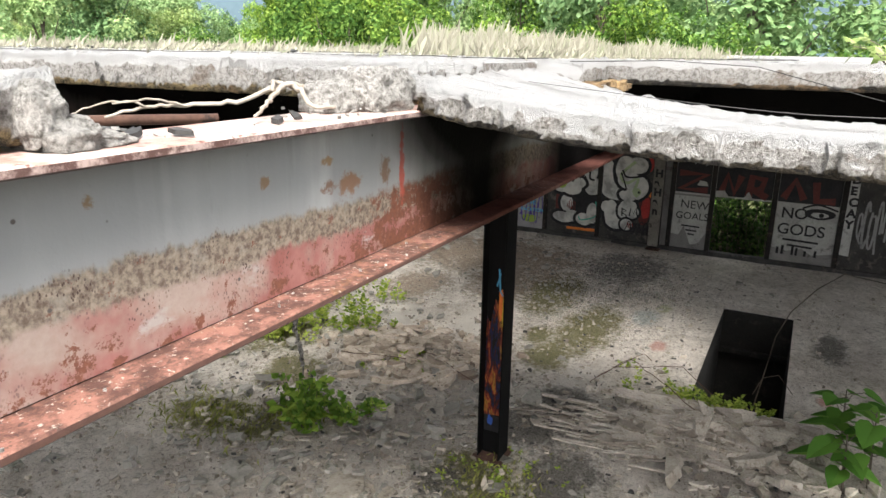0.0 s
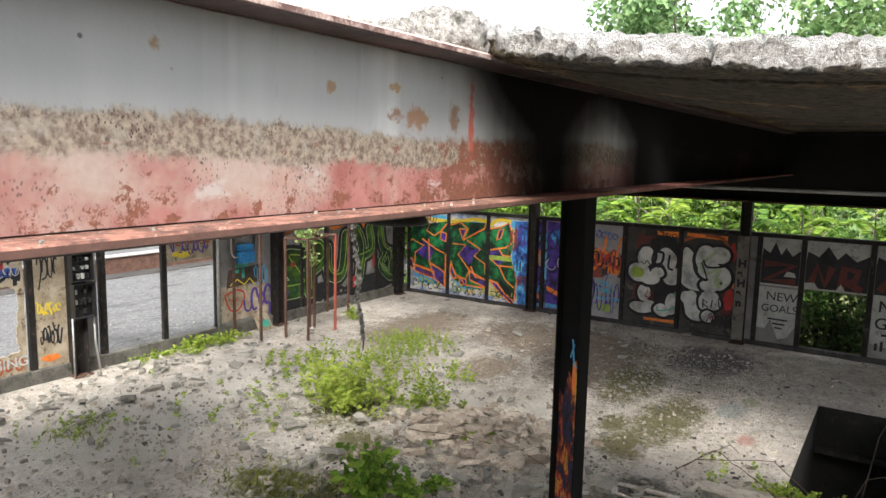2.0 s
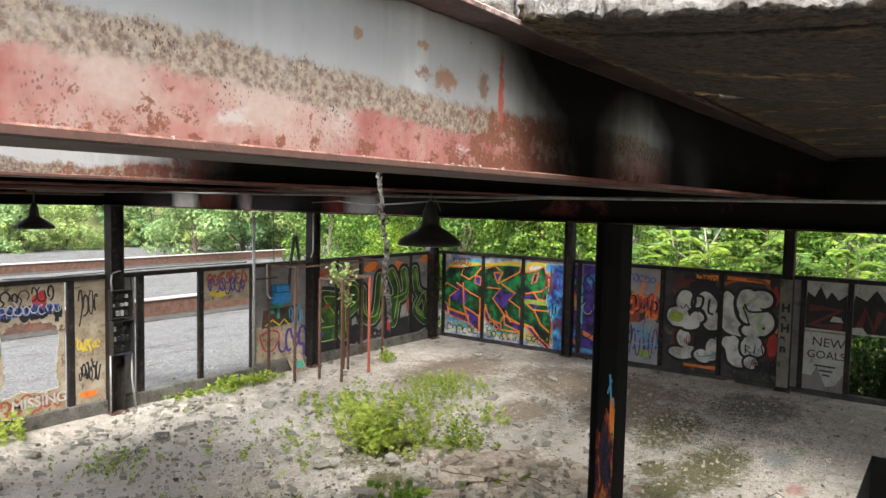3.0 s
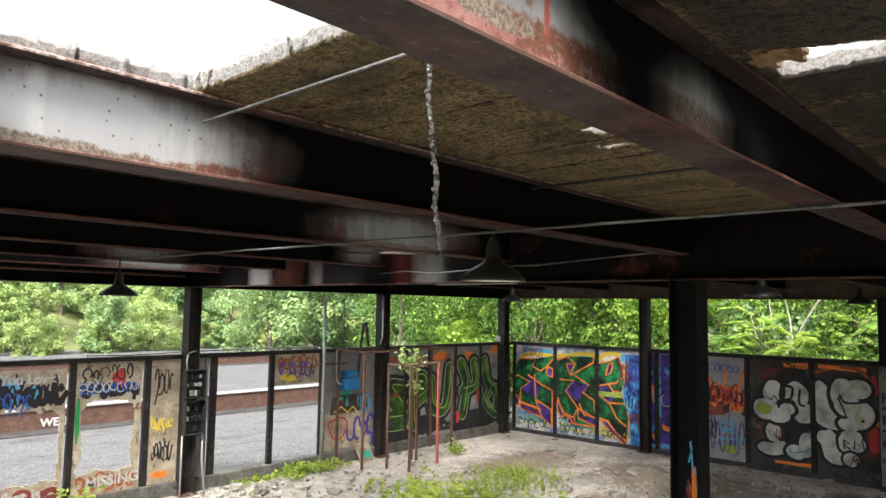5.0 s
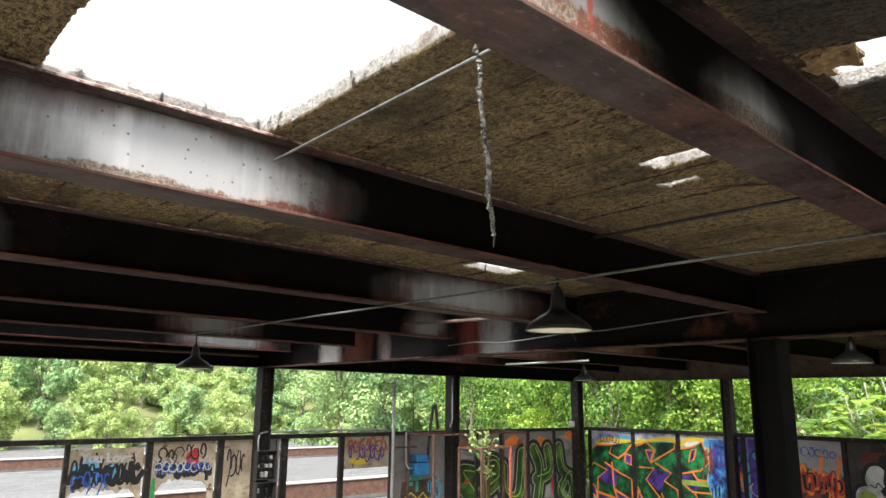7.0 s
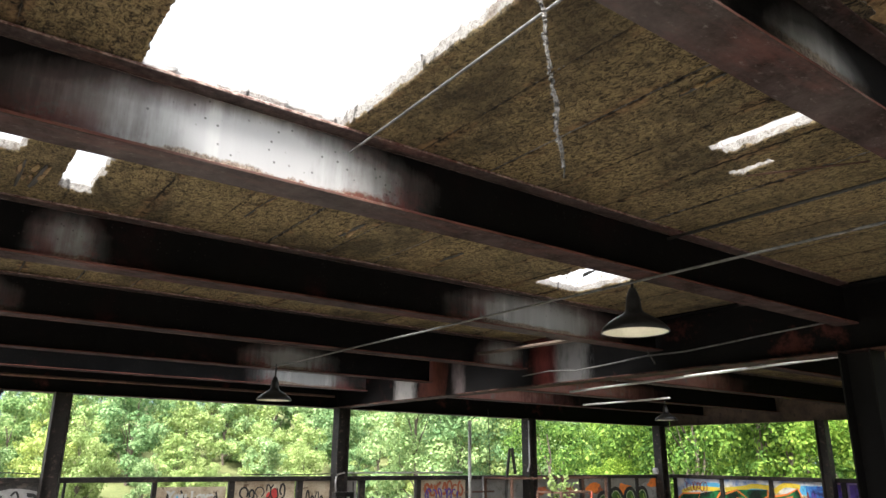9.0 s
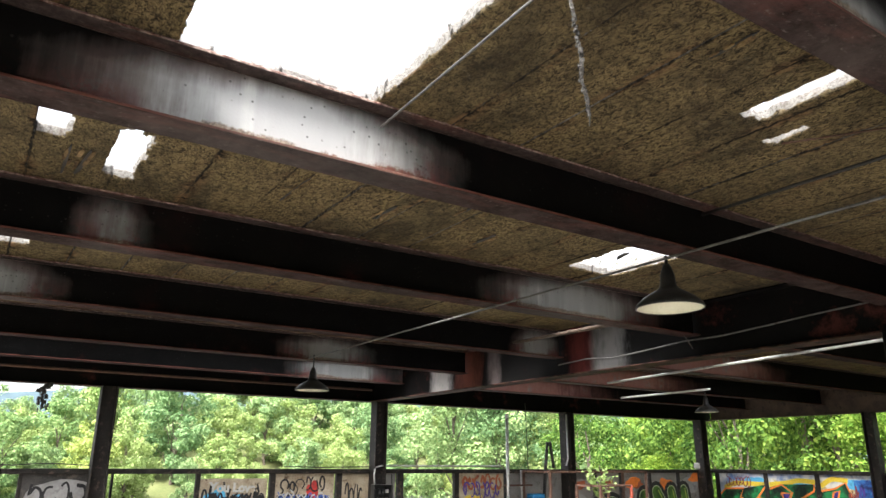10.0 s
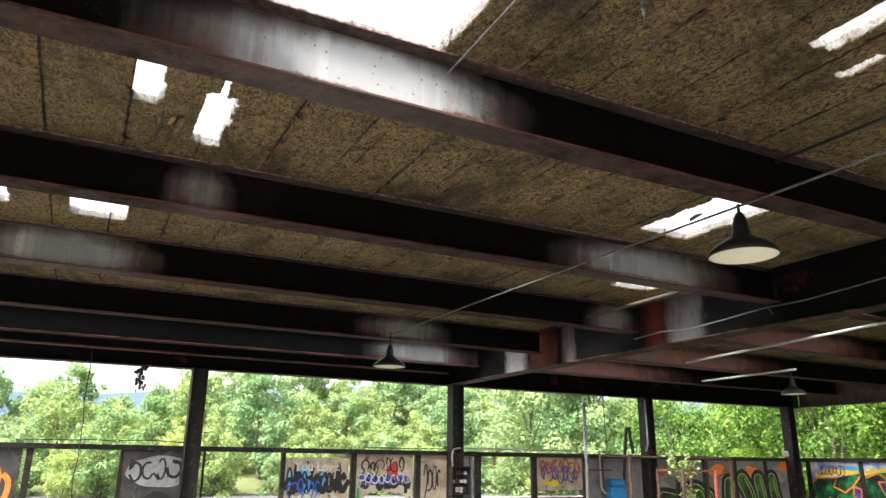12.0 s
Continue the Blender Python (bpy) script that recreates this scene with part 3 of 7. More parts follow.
PALE_WOOD = plain("bleached_dead_wood", (0.2, 0.17, 0.135), (0.4, 0.36, 0.31), 16, 0.85, bump=0.5, fine=40)
DRY_GRASS = leaf_mat("straw_dry_grass", [(0, (0.3, 0.285, 0.22)), (0.7, (0.44, 0.42, 0.34)), (1, (0.29, 0.32, 0.2))], 0.45, False)
PIT_SHADE = plain("shaded_black_pit_concrete", (0.009, 0.009, 0.008), (0.022, 0.021, 0.019), 2.0, 0.95, bump=0.5, fine=35, wear=(0.035, 0.033, 0.028))
DULL_PIPE = plain("grimy_grey_conduit", (0.05, 0.05, 0.049), (0.14, 0.14, 0.137), 7, 0.6, 0.2, bump=0.15, wear=(0.05, 0.042, 0.036))
LEAF_TREE = leaf_mat("tree_foliage", [(0, (0.14, 0.23, 0.095)), (0.45, (0.235, 0.345, 0.15)), (0.8, (0.33, 0.44, 0.2)), (1, (0.41, 0.5, 0.26))])
LEAF_DARK = leaf_mat("deep_green_foliage", [(0, (0.11, 0.2, 0.085)), (0.5, (0.19, 0.3, 0.13)), (1, (0.29, 0.4, 0.19))])
LEAF_NEAR = leaf_mat("mixed_green_foliage", [(0, (0.035, 0.08, 0.018)), (0.4, (0.08, 0.16, 0.03)), (0.8, (0.15, 0.25, 0.05)), (1, (0.26, 0.36, 0.085))])
LEAF_LIGHT = leaf_mat("yellow_green_foliage", [(0, (0.19, 0.26, 0.08)), (0.5, (0.31, 0.4, 0.14)), (1, (0.43, 0.5, 0.22))])
LEAF_WEED = leaf_mat("fresh_weed_leaves", [(0, (0.13, 0.2, 0.03)), (0.5, (0.26, 0.36, 0.06)), (1, (0.46, 0.52, 0.11))], 0.4, False)
LEAF_FRESH = leaf_mat("fresh_green_foliage", [(0, (0.08, 0.16, 0.02)), (0.5, (0.17, 0.28, 0.04)), (1, (0.32, 0.42, 0.08))])
LEAF_BUSH = leaf_mat("bush_leaves", [(0, (0.07, 0.15, 0.02)), (0.5, (0.15, 0.27, 0.035)), (1, (0.3, 0.41, 0.07))], 0.4, False)
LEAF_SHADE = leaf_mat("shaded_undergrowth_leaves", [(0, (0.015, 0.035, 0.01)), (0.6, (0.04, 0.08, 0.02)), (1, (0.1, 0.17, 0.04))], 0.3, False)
LEAF_BROAD = leaf_mat("broad_green_leaves", [(0, (0.06, 0.16, 0.025)), (0.5, (0.12, 0.27, 0.045)), (1, (0.2, 0.38, 0.07))], 0.35, False)
INK = {k: plain("spray_paint_" + k, tuple(v * 0.75 for v in c), tuple(min(1, v * 1.15 + 0.01) for v in c), 3, 0.65, bump=0.05, fine=25, wear=tuple(v * 0.45 + 0.02 for v in c)) for k, c in dict(
    black=(0.012, 0.012, 0.014), white=(0.44, 0.44, 0.42), red=(0.42, 0.035, 0.03), dark_red=(0.17, 0.03, 0.025), blue=(0.03, 0.09, 0.38),
    sky=(0.08, 0.36, 0.6), green=(0.02, 0.22, 0.06), teal=(0.06, 0.36, 0.27), yellow=(0.66, 0.5, 0.04), orange=(0.75, 0.2, 0.03),
    purple=(0.07, 0.04, 0.24), pale_green=(0.34, 0.42, 0.25), dark_green=(0.008, 0.045, 0.014), moss_green=(0.07, 0.15, 0.03), chalk=(0.36, 0.36, 0.34), rust=(0.3, 0.08, 0.03), dried_red=(0.1, 0.022, 0.018), grey=(0.25, 0.25, 0.25), lime=(0.27, 0.37, 0.06)).items()}
MURAL_B = mural("jagged_green_violet_mural", 1, [(0.03, 0.24, 0.1), (0.015, 0.09, 0.05), (0.06, 0.035, 0.2), (0.05, 0.3, 0.12), (0.02, 0.03, 0.04), (0.09, 0.05, 0.26)],
                (0.78, 0.24, 0.06), ((0.68, 0.67, 0.62), (0.16, 0.24, 0.48)), 1.9, 0.03, 3.1, (0.5, 2.1))
MURAL_BLUE = mural("blue_violet_mural", 1, [(0.05, 0.2, 0.45), (0.06, 0.04, 0.16), (0.1, 0.4, 0.6), (0.03, 0.03, 0.08)], (0.03, 0.03, 0.05),
                   ((0.3, 0.16, 0.1), (0.13, 0.1, 0.25)), 2.4, 0.03, 8.4, (0.35, 2.2))
MURAL_A = mural("green_bubble_mural", 0, [(0.06, 0.13, 0.025), (0.1, 0.19, 0.03), (0.02, 0.04, 0.02), (0.14, 0.23, 0.05), (0.05, 0.04, 0.05)],
                (0.42, 0.5, 0.3), ((0.13, 0.13, 0.13), (0.22, 0.09, 0.04)), 1.2, 0.022, 5.7, (0.55, 2.0))
MURAL_FIRE = mural("orange_red_tag_wall", 1, [(0.6, 0.12, 0.03), (0.05, 0.03, 0.03), (0.3, 0.05, 0.03), (0.65, 0.3, 0.06), (0.2, 0.18, 0.18)], (0.05, 0.03, 0.03),
                   ((0.3, 0.29, 0.3), (0.24, 0.23, 0.25)), 2.6, 0.03, 1.3, (1.15, 1.85))


# ---- geometry helpers ----
class Geo:
    """Collects vertices and faces of one mesh."""

    def __init__(self):
        self.v, self.f = [], []

    def add(self, verts, faces):
        k = len(self.v)
        self.v += [tuple(p) for p in verts]
        self.f += [tuple(i + k for i in q) for q in faces]
        return self

    def box(self, c, s, b=0.004, m=None):
        """A box with centre c, size s and chamfered edges."""
        h = [x / 2 for x in s]
        b = min(b, *[x * 0.45 for x in h])
        vs, ids = [], {}
        for sx in (-1, 1):
            for sy in (-1, 1):
                for sz in (-1, 1):
                    for k in range(3):
                        d = [h[i] - (0 if i == k else b) for i in range(3)]
                        ids[sx, sy, sz, k] = len(vs)
                        vs.append(Vector((sx * d[0], sy * d[1], sz * d[2])))
        fs = []
        for k in range(3):
            i, j = [(1, 2), (2, 0), (0, 1)][k]
            for s0 in (-1, 1):
                loop = []
                for a, bb in ((-1, -1), (1, -1), (1, 1), (-1, 1)):
                    q = [0, 0, 0]
                    q[k], q[i], q[j] = s0, a, bb
                    loop.append(ids[(*q, k)])
                fs.append(loop if s0 > 0 else loop[::-1])
        for k in range(3):
            i, j = [(1, 2), (2, 0), (0, 1)][k]
            for a in (-1, 1):
                for bb in (-1, 1):
                    q0, q1 = [0, 0, 0], [0, 0, 0]
                    q0[k], q1[k] = -1, 1
                    q0[i] = q1[i] = a
                    q0[j] = q1[j] = bb
                    loop = [ids[(*q0, i)], ids[(*q1, i)], ids[(*q1, j)], ids[(*q0, j)]]
                    fs.append(loop if a * bb < 0 else loop[::-1])
        for sx in (-1, 1):
            for sy in (-1, 1):
                for sz in (-1, 1):
                    loop = [ids[sx, sy, sz, k] for k in range(3)]
                    fs.append(loop if sx * sy * sz > 0 else loop[::-1])
        off = Vector(c)
        return self.add([((m @ v) if m else v) + off for v in vs], fs)

    def tube(self, pts, r, n=8, r1=None):
        """A round tube along points, tapering from r to r1."""
        pts = [Vector(p) for p in pts]
        vs, fs = [], []
        side = None
        for k, p in enumerate(pts):
            d = (pts[min(k + 1, len(pts) - 1)] - pts[max(k - 1, 0)]).normalized()
            if side is None:
                side = d.orthogonal().normalized()
            side = (side - d * side.dot(d)).normalized()
            up = d.cross(side)
            rr = r if r1 is None else r + (r1 - r) * k / max(1, len(pts) - 1)
            for a in range(n):
                t = 2 * math.pi * a / n
                vs.append(p + (side * math.cos(t) + up * math.sin(t)) * rr)
        for k in range(len(pts) - 1):
            for a in range(n):
                b = (a + 1) % n
                fs.append((k * n + a, k * n + b, k * n + n + b, k * n + n + a))
        fs.append(tuple(range(n))[::-1])
        fs.append(tuple(range((len(pts) - 1) * n, len(pts) * n)))
        return self.add(vs, fs)

    def lathe(self, prof, c=(0, 0, 0), n=28):
        """Turns a profile of (radius, height) round the upright through c."""
        vs, fs = [], []
        for r, z in prof:
            for a in range(n):
                t = 2 * math.pi * a / n
                vs.append((c[0] + r * math.cos(t), c[1] + r * math.sin(t), c[2] + z))
        for k in range(len(prof) - 1):
            for a in range(n):
                b = (a + 1) % n
                fs.append((k * n + a, k * n + b, k * n + n + b, k * n + n + a))
        return self.add(vs, fs)

    def chunk(self, c, s, rng, n=7):
        """A broken flat lump: an uneven outline, a jittered top and a slight tilt."""
        ang = sorted(rng.uniform(0, 2 * math.pi) for _ in range(n))
        tilt = Euler((rng.gauss(0, 0.16), rng.gauss(0, 0.16), rng.uniform(0, 6.3))).to_matrix()
        lo, hi = [], []
        for a in ang:
            r = rng.uniform(0.75, 1.1)
            x, y = math.cos(a) * s[0] / 2 * r, math.sin(a) * s[1] / 2 * r
            lo.append(tilt @ Vector((x, y, -s[2] / 2)))
            hi.append(tilt @ Vector((x * rng.uniform(0.8, 1), y * rng.uniform(0.8, 1), s[2] / 2 * rng.uniform(0.6, 1.2))))
        off = Vector(c)
        vs = [v + off for v in lo + hi]
        fs = [tuple(range(n))[::-1], tuple(range(n, 2 * n))] + [(k, (k + 1) % n, n + (k + 1) % n, n + k) for k in range(n)]
        return self.add(vs, fs)

    def leaf(self, p, d, w, length, droop=0.2):
        """One pointed leaf, two faces folded along its rib."""
        d = d.normalized()
        side = d.orthogonal().normalized()
        up = d.cross(side)
        mid, tip = p + d * length * 0.5, p + d * length - up * length * droop
        self.add([p, mid + side * w / 2 + up * w * 0.12, tip, mid - side * w / 2 + up * w * 0.12], [(0, 2, 1), (0, 3, 2)])
        return self

    def mesh(self, name, mat, smooth=False):
        me = bpy.data.meshes.new(name)
        me.from_pydata(self.v, [], self.f)
        me.materials.append(mat)
        if smooth:
            me.polygons.foreach_set("use_smooth", [True] * len(me.polygons))
        me.update()
        return me


def part(name, geo, mat, parent, label="", smooth=False):
    """Links one mesh as a part under a thing, a part or a piece of the setting."""
    ob = new(name, geo if isinstance(geo, bpy.types.Mesh) else geo.mesh(name, mat, smooth))
    ob.parent = parent
    return tagged(ob, label)


def thing(name, label, category, group="", at=(0, 0, 0), kind=""):
    """An empty at the base of a thing, which parents its parts."""
    ob = new(name)
    ob.location = at
    ob.empty_display_size = 0.1
    return tagged(ob, label, category, group, kind)


def solid(name, geo, mat, label, category, group="", kind="", smooth=False):
    """A thing that is one mesh."""
    return tagged(new(name, geo.mesh(name, mat, smooth)), label, category, group, kind)


def wobble(a, b, n, amp, rng, sag=0.0):
    """Points from a to b, slightly uneven, sagging in the middle."""
    a, b = Vector(a), Vector(b)
    out = []
    for k in range(n + 1):
        t = k / n
        j = 0 if k in (0, n) else amp
        p = a.lerp(b, t) + Vector((rng.gauss(0, j), rng.gauss(0, j), rng.gauss(0, j) - sag * 4 * t * (1 - t)))
        out.append(p)
    return out


# ---- plan ----
YA, XB = 12.42, 16.72            # inner faces of the two low walls
YS, XW = -8.0, -7.0              # the far sides behind the walker
BEAM_Z, BEAM_TOP = 4.0, 4.36
GIRDER_Z = 3.76
BEAMS = [-7.2, -5.15, -3.1, -1.08, 0.99, 2.88, 4.93, 7.1, 9.3, 11.3]
GIRDERS = [-3.2, 6.65]
PLANK_W, PLANK_X0 = 0.46, 1.54


def h_beam(geo, axis, a, b, c, z0, z1, w, tf=0.016, tw=0.012):
    """Web and flanges as three boxes, along x or y from a to b at the cross position c."""
    mid, zc = (a + b) / 2, (z0 + z1) / 2
    for name, size, z in (("web", (tw, z1 - z0 - 2 * tf), zc), ("bottom_flange", (w, tf), z0 + tf / 2), ("top_flange", (w, tf), z1 - tf / 2)):
        if axis == "x":
            geo[name].box((mid, c, z), (b - a, size[0], size[1]), 0.003)
        else:
            geo[name].box((c, mid, z), (size[0], b - a, size[1]), 0.003)


def steel_beam(axis, a, b, c, z0, z1, w, mat, label, group, name):
    ob = thing(name, label, "steel beam", group, kind="structure")
    geo = {k: Geo() for k in ("web", "bottom_flange", "top_flange")}
    h_beam(geo, axis, a, b, c, z0, z1, w)
    for k, g in geo.items():
        part(k, g, mat, ob)
    return ob


for y in BEAMS:
    stops = [XW] + [g for g in GIRDERS] + [XB + 0.1]
    for a, b in zip(stops, stops[1:]):
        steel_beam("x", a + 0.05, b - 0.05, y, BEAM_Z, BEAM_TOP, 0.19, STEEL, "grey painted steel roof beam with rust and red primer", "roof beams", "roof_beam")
for x in GIRDERS:
    steel_beam("y", YS, YA + 0.05, x, GIRDER_Z, BEAM_TOP - 0.002, 0.26, GIRDER, "black rust-stained steel girder under the roof beams", "roof girders", "roof_girder")
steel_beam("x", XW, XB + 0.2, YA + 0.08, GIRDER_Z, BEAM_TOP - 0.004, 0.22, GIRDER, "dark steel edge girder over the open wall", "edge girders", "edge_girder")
steel_beam("y", YS, YA - 0.04, XB + 0.08, GIRDER_Z + 0.02, BEAM_TOP - 0.006, 0.22, EDGE_STEEL, "dark steel edge girder over the open wall", "edge girders", "edge_girder")


def column(x, y, top, s=0.27, turned=False, label="black painted steel column standing on the floor", group="columns", mat=None):
    """An H-section: two flanges joined by a web, on a base plate."""
    ob = thing("steel_column", label, "column", group, kind="structure")
    m = Matrix.Rotation(radians(90), 3, "Z") if turned else Matrix.Identity(3)
    for name, off, size in (("flange", (0, s / 2 - 0.008, 0), (s, 0.016)), ("flange", (0, -s / 2 + 0.008, 0), (s, 0.016)), ("web", (0, 0, 0), (0.012, s - 0.03))):
        o = m @ Vector(off)
        part(name, Geo().box((x + o.x, y + o.y, top / 2), (size[0], size[1], top), 0.003, m), mat or COLUMN, ob)
    part("base_plate", Geo().box((x, y, 0.012), (s + 0.1, s + 0.1, 0.024), 0.004), RUSTY, ob)
    return ob


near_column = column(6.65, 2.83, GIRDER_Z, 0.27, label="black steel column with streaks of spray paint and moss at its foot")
column(6.65, -2.3, GIRDER_Z)
for x in (-3.1, 1.88, 6.68, 11.5, 16.18):
    column(x, YA - 0.12, GIRDER_Z, 0.24, True, "dark rusted steel column built into the low wall", "wall columns", WALL_STEEL)
for y in (8.2, 3.02, -2.2):
    column(XB - 0.1, y, GIRDER_Z + 0.02, 0.22, False, "dark rusted steel column built into the low wall", "wall columns", WALL_STEEL)


# ---- roof of planks, with its holes ----
OPEN = [(-9.0, 1.2, -9.0, 0.9), (-9.0, -1.7, -9.0, 13.0), (1.2, 5.0, -9.0, -3.2)]  # roof left open out of view behind the walker, to let daylight in
HOLES = [(-1.3, 1.42, -1.2, 0.96), (0.6, 1.36, 0.9, 1.03), (0.6, 1.565, 0.9, 2.905), (2.44, 2.96, -1.0, 0.86), (3.14, 3.32, 1.3, 1.9), (3.52, 3.62, 1.78, 2.04),
         (0.16, 0.32, 3.58, 4.16), (0.56, 0.74, 3.84, 4.6), (0.63, 0.67, 3.5, 3.9), (-0.17, 0.29, 6.04, 6.62), (-0.72, -0.6, 6.0, 6.6),
         (4.42, 5.02, 3.5, 4.58), (5.55, 6.2, 5.9, 6.35), (9.3, 9.56, 5.85, 6.5), (9.55, 10.05, 8.4, 8.72),
         (6.9, 12.1, 5.1, 5.85), (6.9, 12.6, 7.25, 8.1), (6.9, 12.6, 9.45, 10.4), (3.0, 6.2, 5.05, 5.85), (4.7, 6.3, 7.25, 8.4), (1.5, 6.2, 9.45, 10.95), (-2.5, 1.2, 9.45, 10.95),
         (14.0, 15.2, 7.6, 8.4), (14.0, 15.2, 9.7, 10.4), (6.95, 8.6, -1.0, 0.7), (6.95, 8.3, 1.2, 2.5), (6.95, 7.9, 3.3, 4.6)]


def sag(x, y):
    """The loosened planks beside the opening hang down in mid span."""
    if 1.3 < x < 2.6 and -1.08 < y < 0.99:
        k = 1 - ((y + 0.05) / 1.04) ** 2
        return -0.088 * max(0, k) * (1.0 + 0.5 * max(0.0, min(1.0, (x - 1.42) / 0.95)))
    return 0.0


def in_hole(x, y):
    for k, (a, b, c, d) in enumerate(HOLES):
        j = 0.02 if d - c > 1.8 and a > 0 else 0.028 if b - a > 0.2 else 0.016
        u = noise.fractal(Vector((x * 4, y * 4, k)), 1.0, 2.2, 3) * j
        if a + u < x < b + u and c + u < y < d + u:
            return True
    return False


def plank_geo(x0, x1, y0, y1, z, th):
    """One plank; where a hole touches it, it is cut from a fine grid with a crumbling edge."""
    g = Geo()
    touched = any(a - 0.08 < x1 and b + 0.08 > x0 and c - 0.08 < y1 and d + 0.08 > y0 for a, b, c, d in HOLES)
    hang = sag((x0 + x1) / 2, (y0 + y1) / 2) != 0
    if not touched and not hang:
        g.box(((x0 + x1) / 2, (y0 + y1) / 2, z + th / 2), (x1 - x0 - 0.009, y1 - y0, th), 0.005)
        return g.box((x1, (y0 + y1) / 2, z + th * 0.7), (0.04, y1 - y0 - 0.004, th * 0.45), 0.003)
    if hang:
        th = 0.066
    step = 0.012 if -1 < x0 < 2.1 and -1.2 < y0 < 2.8 else 0.022
    nx, ny = max(2, round((x1 - x0) / step)), max(2, round((y1 - y0) / step))
    keep = [[not in_hole(x0 + (i + 0.5) * (x1 - x0) / nx, y0 + (j + 0.5) * (y1 - y0) / ny) for j in range(ny)] for i in range(nx)]
    ids = {}

    def vid(i, j, k):
        if (i, j, k) not in ids:
            x, y = x0 + i * (x1 - x0) / nx, y0 + j * (y1 - y0) / ny
            rim = not all(0 <= a < nx and 0 <= b < ny and keep[a][b] for a in (i - 1, i) for b in (j - 1, j))
            q = Vector((x * 30, y * 30, k * 2.7))
            jit = 0.024 if rim and 0 < i < nx else 0.004
            n1, n2, n3 = (noise.fractal(q + Vector(o), 1.0, 2.0, 3) * 0.6 for o in ((0, 0, 0), (50, 0, 0), (0, 50, 0)))
            zz = z + (th * k / 3) + sag(x, y) + n3 * (0.024 if rim and k else 0.005)
            if k == 0 and rim:
                zz += abs(n1) * 0.03
            ids[i, j, k] = len(g.v)
            g.v.append((x + n1 * jit * (1.2 if k in (1, 2) else 0.7), y + n2 * jit, zz))
        return ids[i, j, k]

    for i in range(nx):
        for j in range(ny):
            if not keep[i][j]:
                continue
            g.f.append((vid(i, j, 3), vid(i + 1, j, 3), vid(i + 1, j + 1, 3), vid(i, j + 1, 3)))
            g.f.append((vid(i, j, 0), vid(i, j + 1, 0), vid(i + 1, j + 1, 0), vid(i + 1, j, 0)))
            for di, dj, a, b in ((-1, 0, (i, j + 1), (i, j)), (1, 0, (i + 1, j), (i + 1, j + 1)), (0, -1, (i, j), (i + 1, j)), (0, 1, (i + 1, j + 1), (i, j + 1))):
                p, q = i + di, j + dj
                if not (0 <= p < nx and 0 <= q < ny and keep[p][q]):
                    for k in range(3):
                        g.f.append((vid(*a, k), vid(*b, k), vid(*b, k + 1), vid(*a, k + 1)))
    return g


roof = thing("roof", "flat roof of pale fibre-cement planks, broken through in places", "roof", kind="structure")
rng = random.Random(4)
bays = BEAMS + [YA + 0.1]
far_planks = Geo()
k0, k1 = round((XW - PLANK_X0) / PLANK_W), round((XB + 0.25 - PLANK_X0) / PLANK_W)
for y0, y1 in zip(bays, bays[1:]):
    for k in range(k0, k1):
        x0 = PLANK_X0 + k * PLANK_W
        if any(a < x0 + 0.2 < b and c < (y0 + y1) / 2 < d for a, b, c, d in OPEN):
            continue
        z = BEAM_TOP + 0.003 + rng.uniform(0, 0.008)
        th = 0.092 + rng.uniform(-0.004, 0.006)
        g = plank_geo(x0 + 0.0008, x0 + PLANK_W - 0.0008, y0 + 0.001, y1 - 0.001, z, th)
        if not g.f:
            continue
        if -2.5 < x0 < 12 and -1.2 < y0 < 9.5:
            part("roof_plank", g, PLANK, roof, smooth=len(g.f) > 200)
        else:
            far_planks.add(g.v, g.f)
tagged(part("outer_planks", far_planks, PLANK, roof), kind="stuff")

# ---- floor with its pit ----
PIT = (9.2, 13.15, -0.12, 1.03)


def steps(a, b, d, marks):
    n = round((b - a) / d)
    out = [a + (b - a) * k / n for k in range(n + 1)]
    for m in marks:
        i = min(range(len(out)), key=lambda q: abs(out[q] - m))
        out[i] = m
    return out


fx, fy = steps(XW, XB + 0.3, 0.16, PIT[:2]), steps(YS, YA + 0.3, 0.16, PIT[2:])
fg = Geo()
for x in fx:
    for y in fy:
        edge = PIT[0] - 0.01 <= x <= PIT[1] + 0.01 and PIT[2] - 0.01 <= y <= PIT[3] + 0.01
        fg.v.append((x, y, 0 if edge else 0.02 * noise.noise((x * 1.3, y * 1.3, 2)) + 0.008 * noise.noise((x * 5, y * 5, 7)) - 0.006))
ny = len(fy)
for i in range(len(fx) - 1):
    for j in range(ny - 1):
        if PIT[0] - 0.01 <= fx[i] and fx[i + 1] <= PIT[1] + 0.01 and PIT[2] - 0.01 <= fy[j] and fy[j + 1] <= PIT[3] + 0.01:
            continue
        fg.f.append((i * ny + j, (i + 1) * ny + j, (i + 1) * ny + j + 1, i * ny + j + 1))
solid("floor", fg, FLOOR, "dusty cracked concrete floor with moss and rubble", "floor", kind="structure", smooth=True)
pit = thing("floor_pit", "open rectangular concrete pit in the floor, dark inside", "pit", kind="structure")
pw = 0.12
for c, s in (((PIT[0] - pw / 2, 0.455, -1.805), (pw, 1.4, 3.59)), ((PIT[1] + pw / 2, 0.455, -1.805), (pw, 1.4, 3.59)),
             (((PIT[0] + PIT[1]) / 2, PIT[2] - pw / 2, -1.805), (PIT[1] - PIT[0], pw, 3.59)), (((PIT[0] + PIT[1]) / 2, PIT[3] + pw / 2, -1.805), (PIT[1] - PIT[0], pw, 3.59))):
    part("pit_wall", Geo().box(c, s, 0.01), PIT_SHADE, pit)
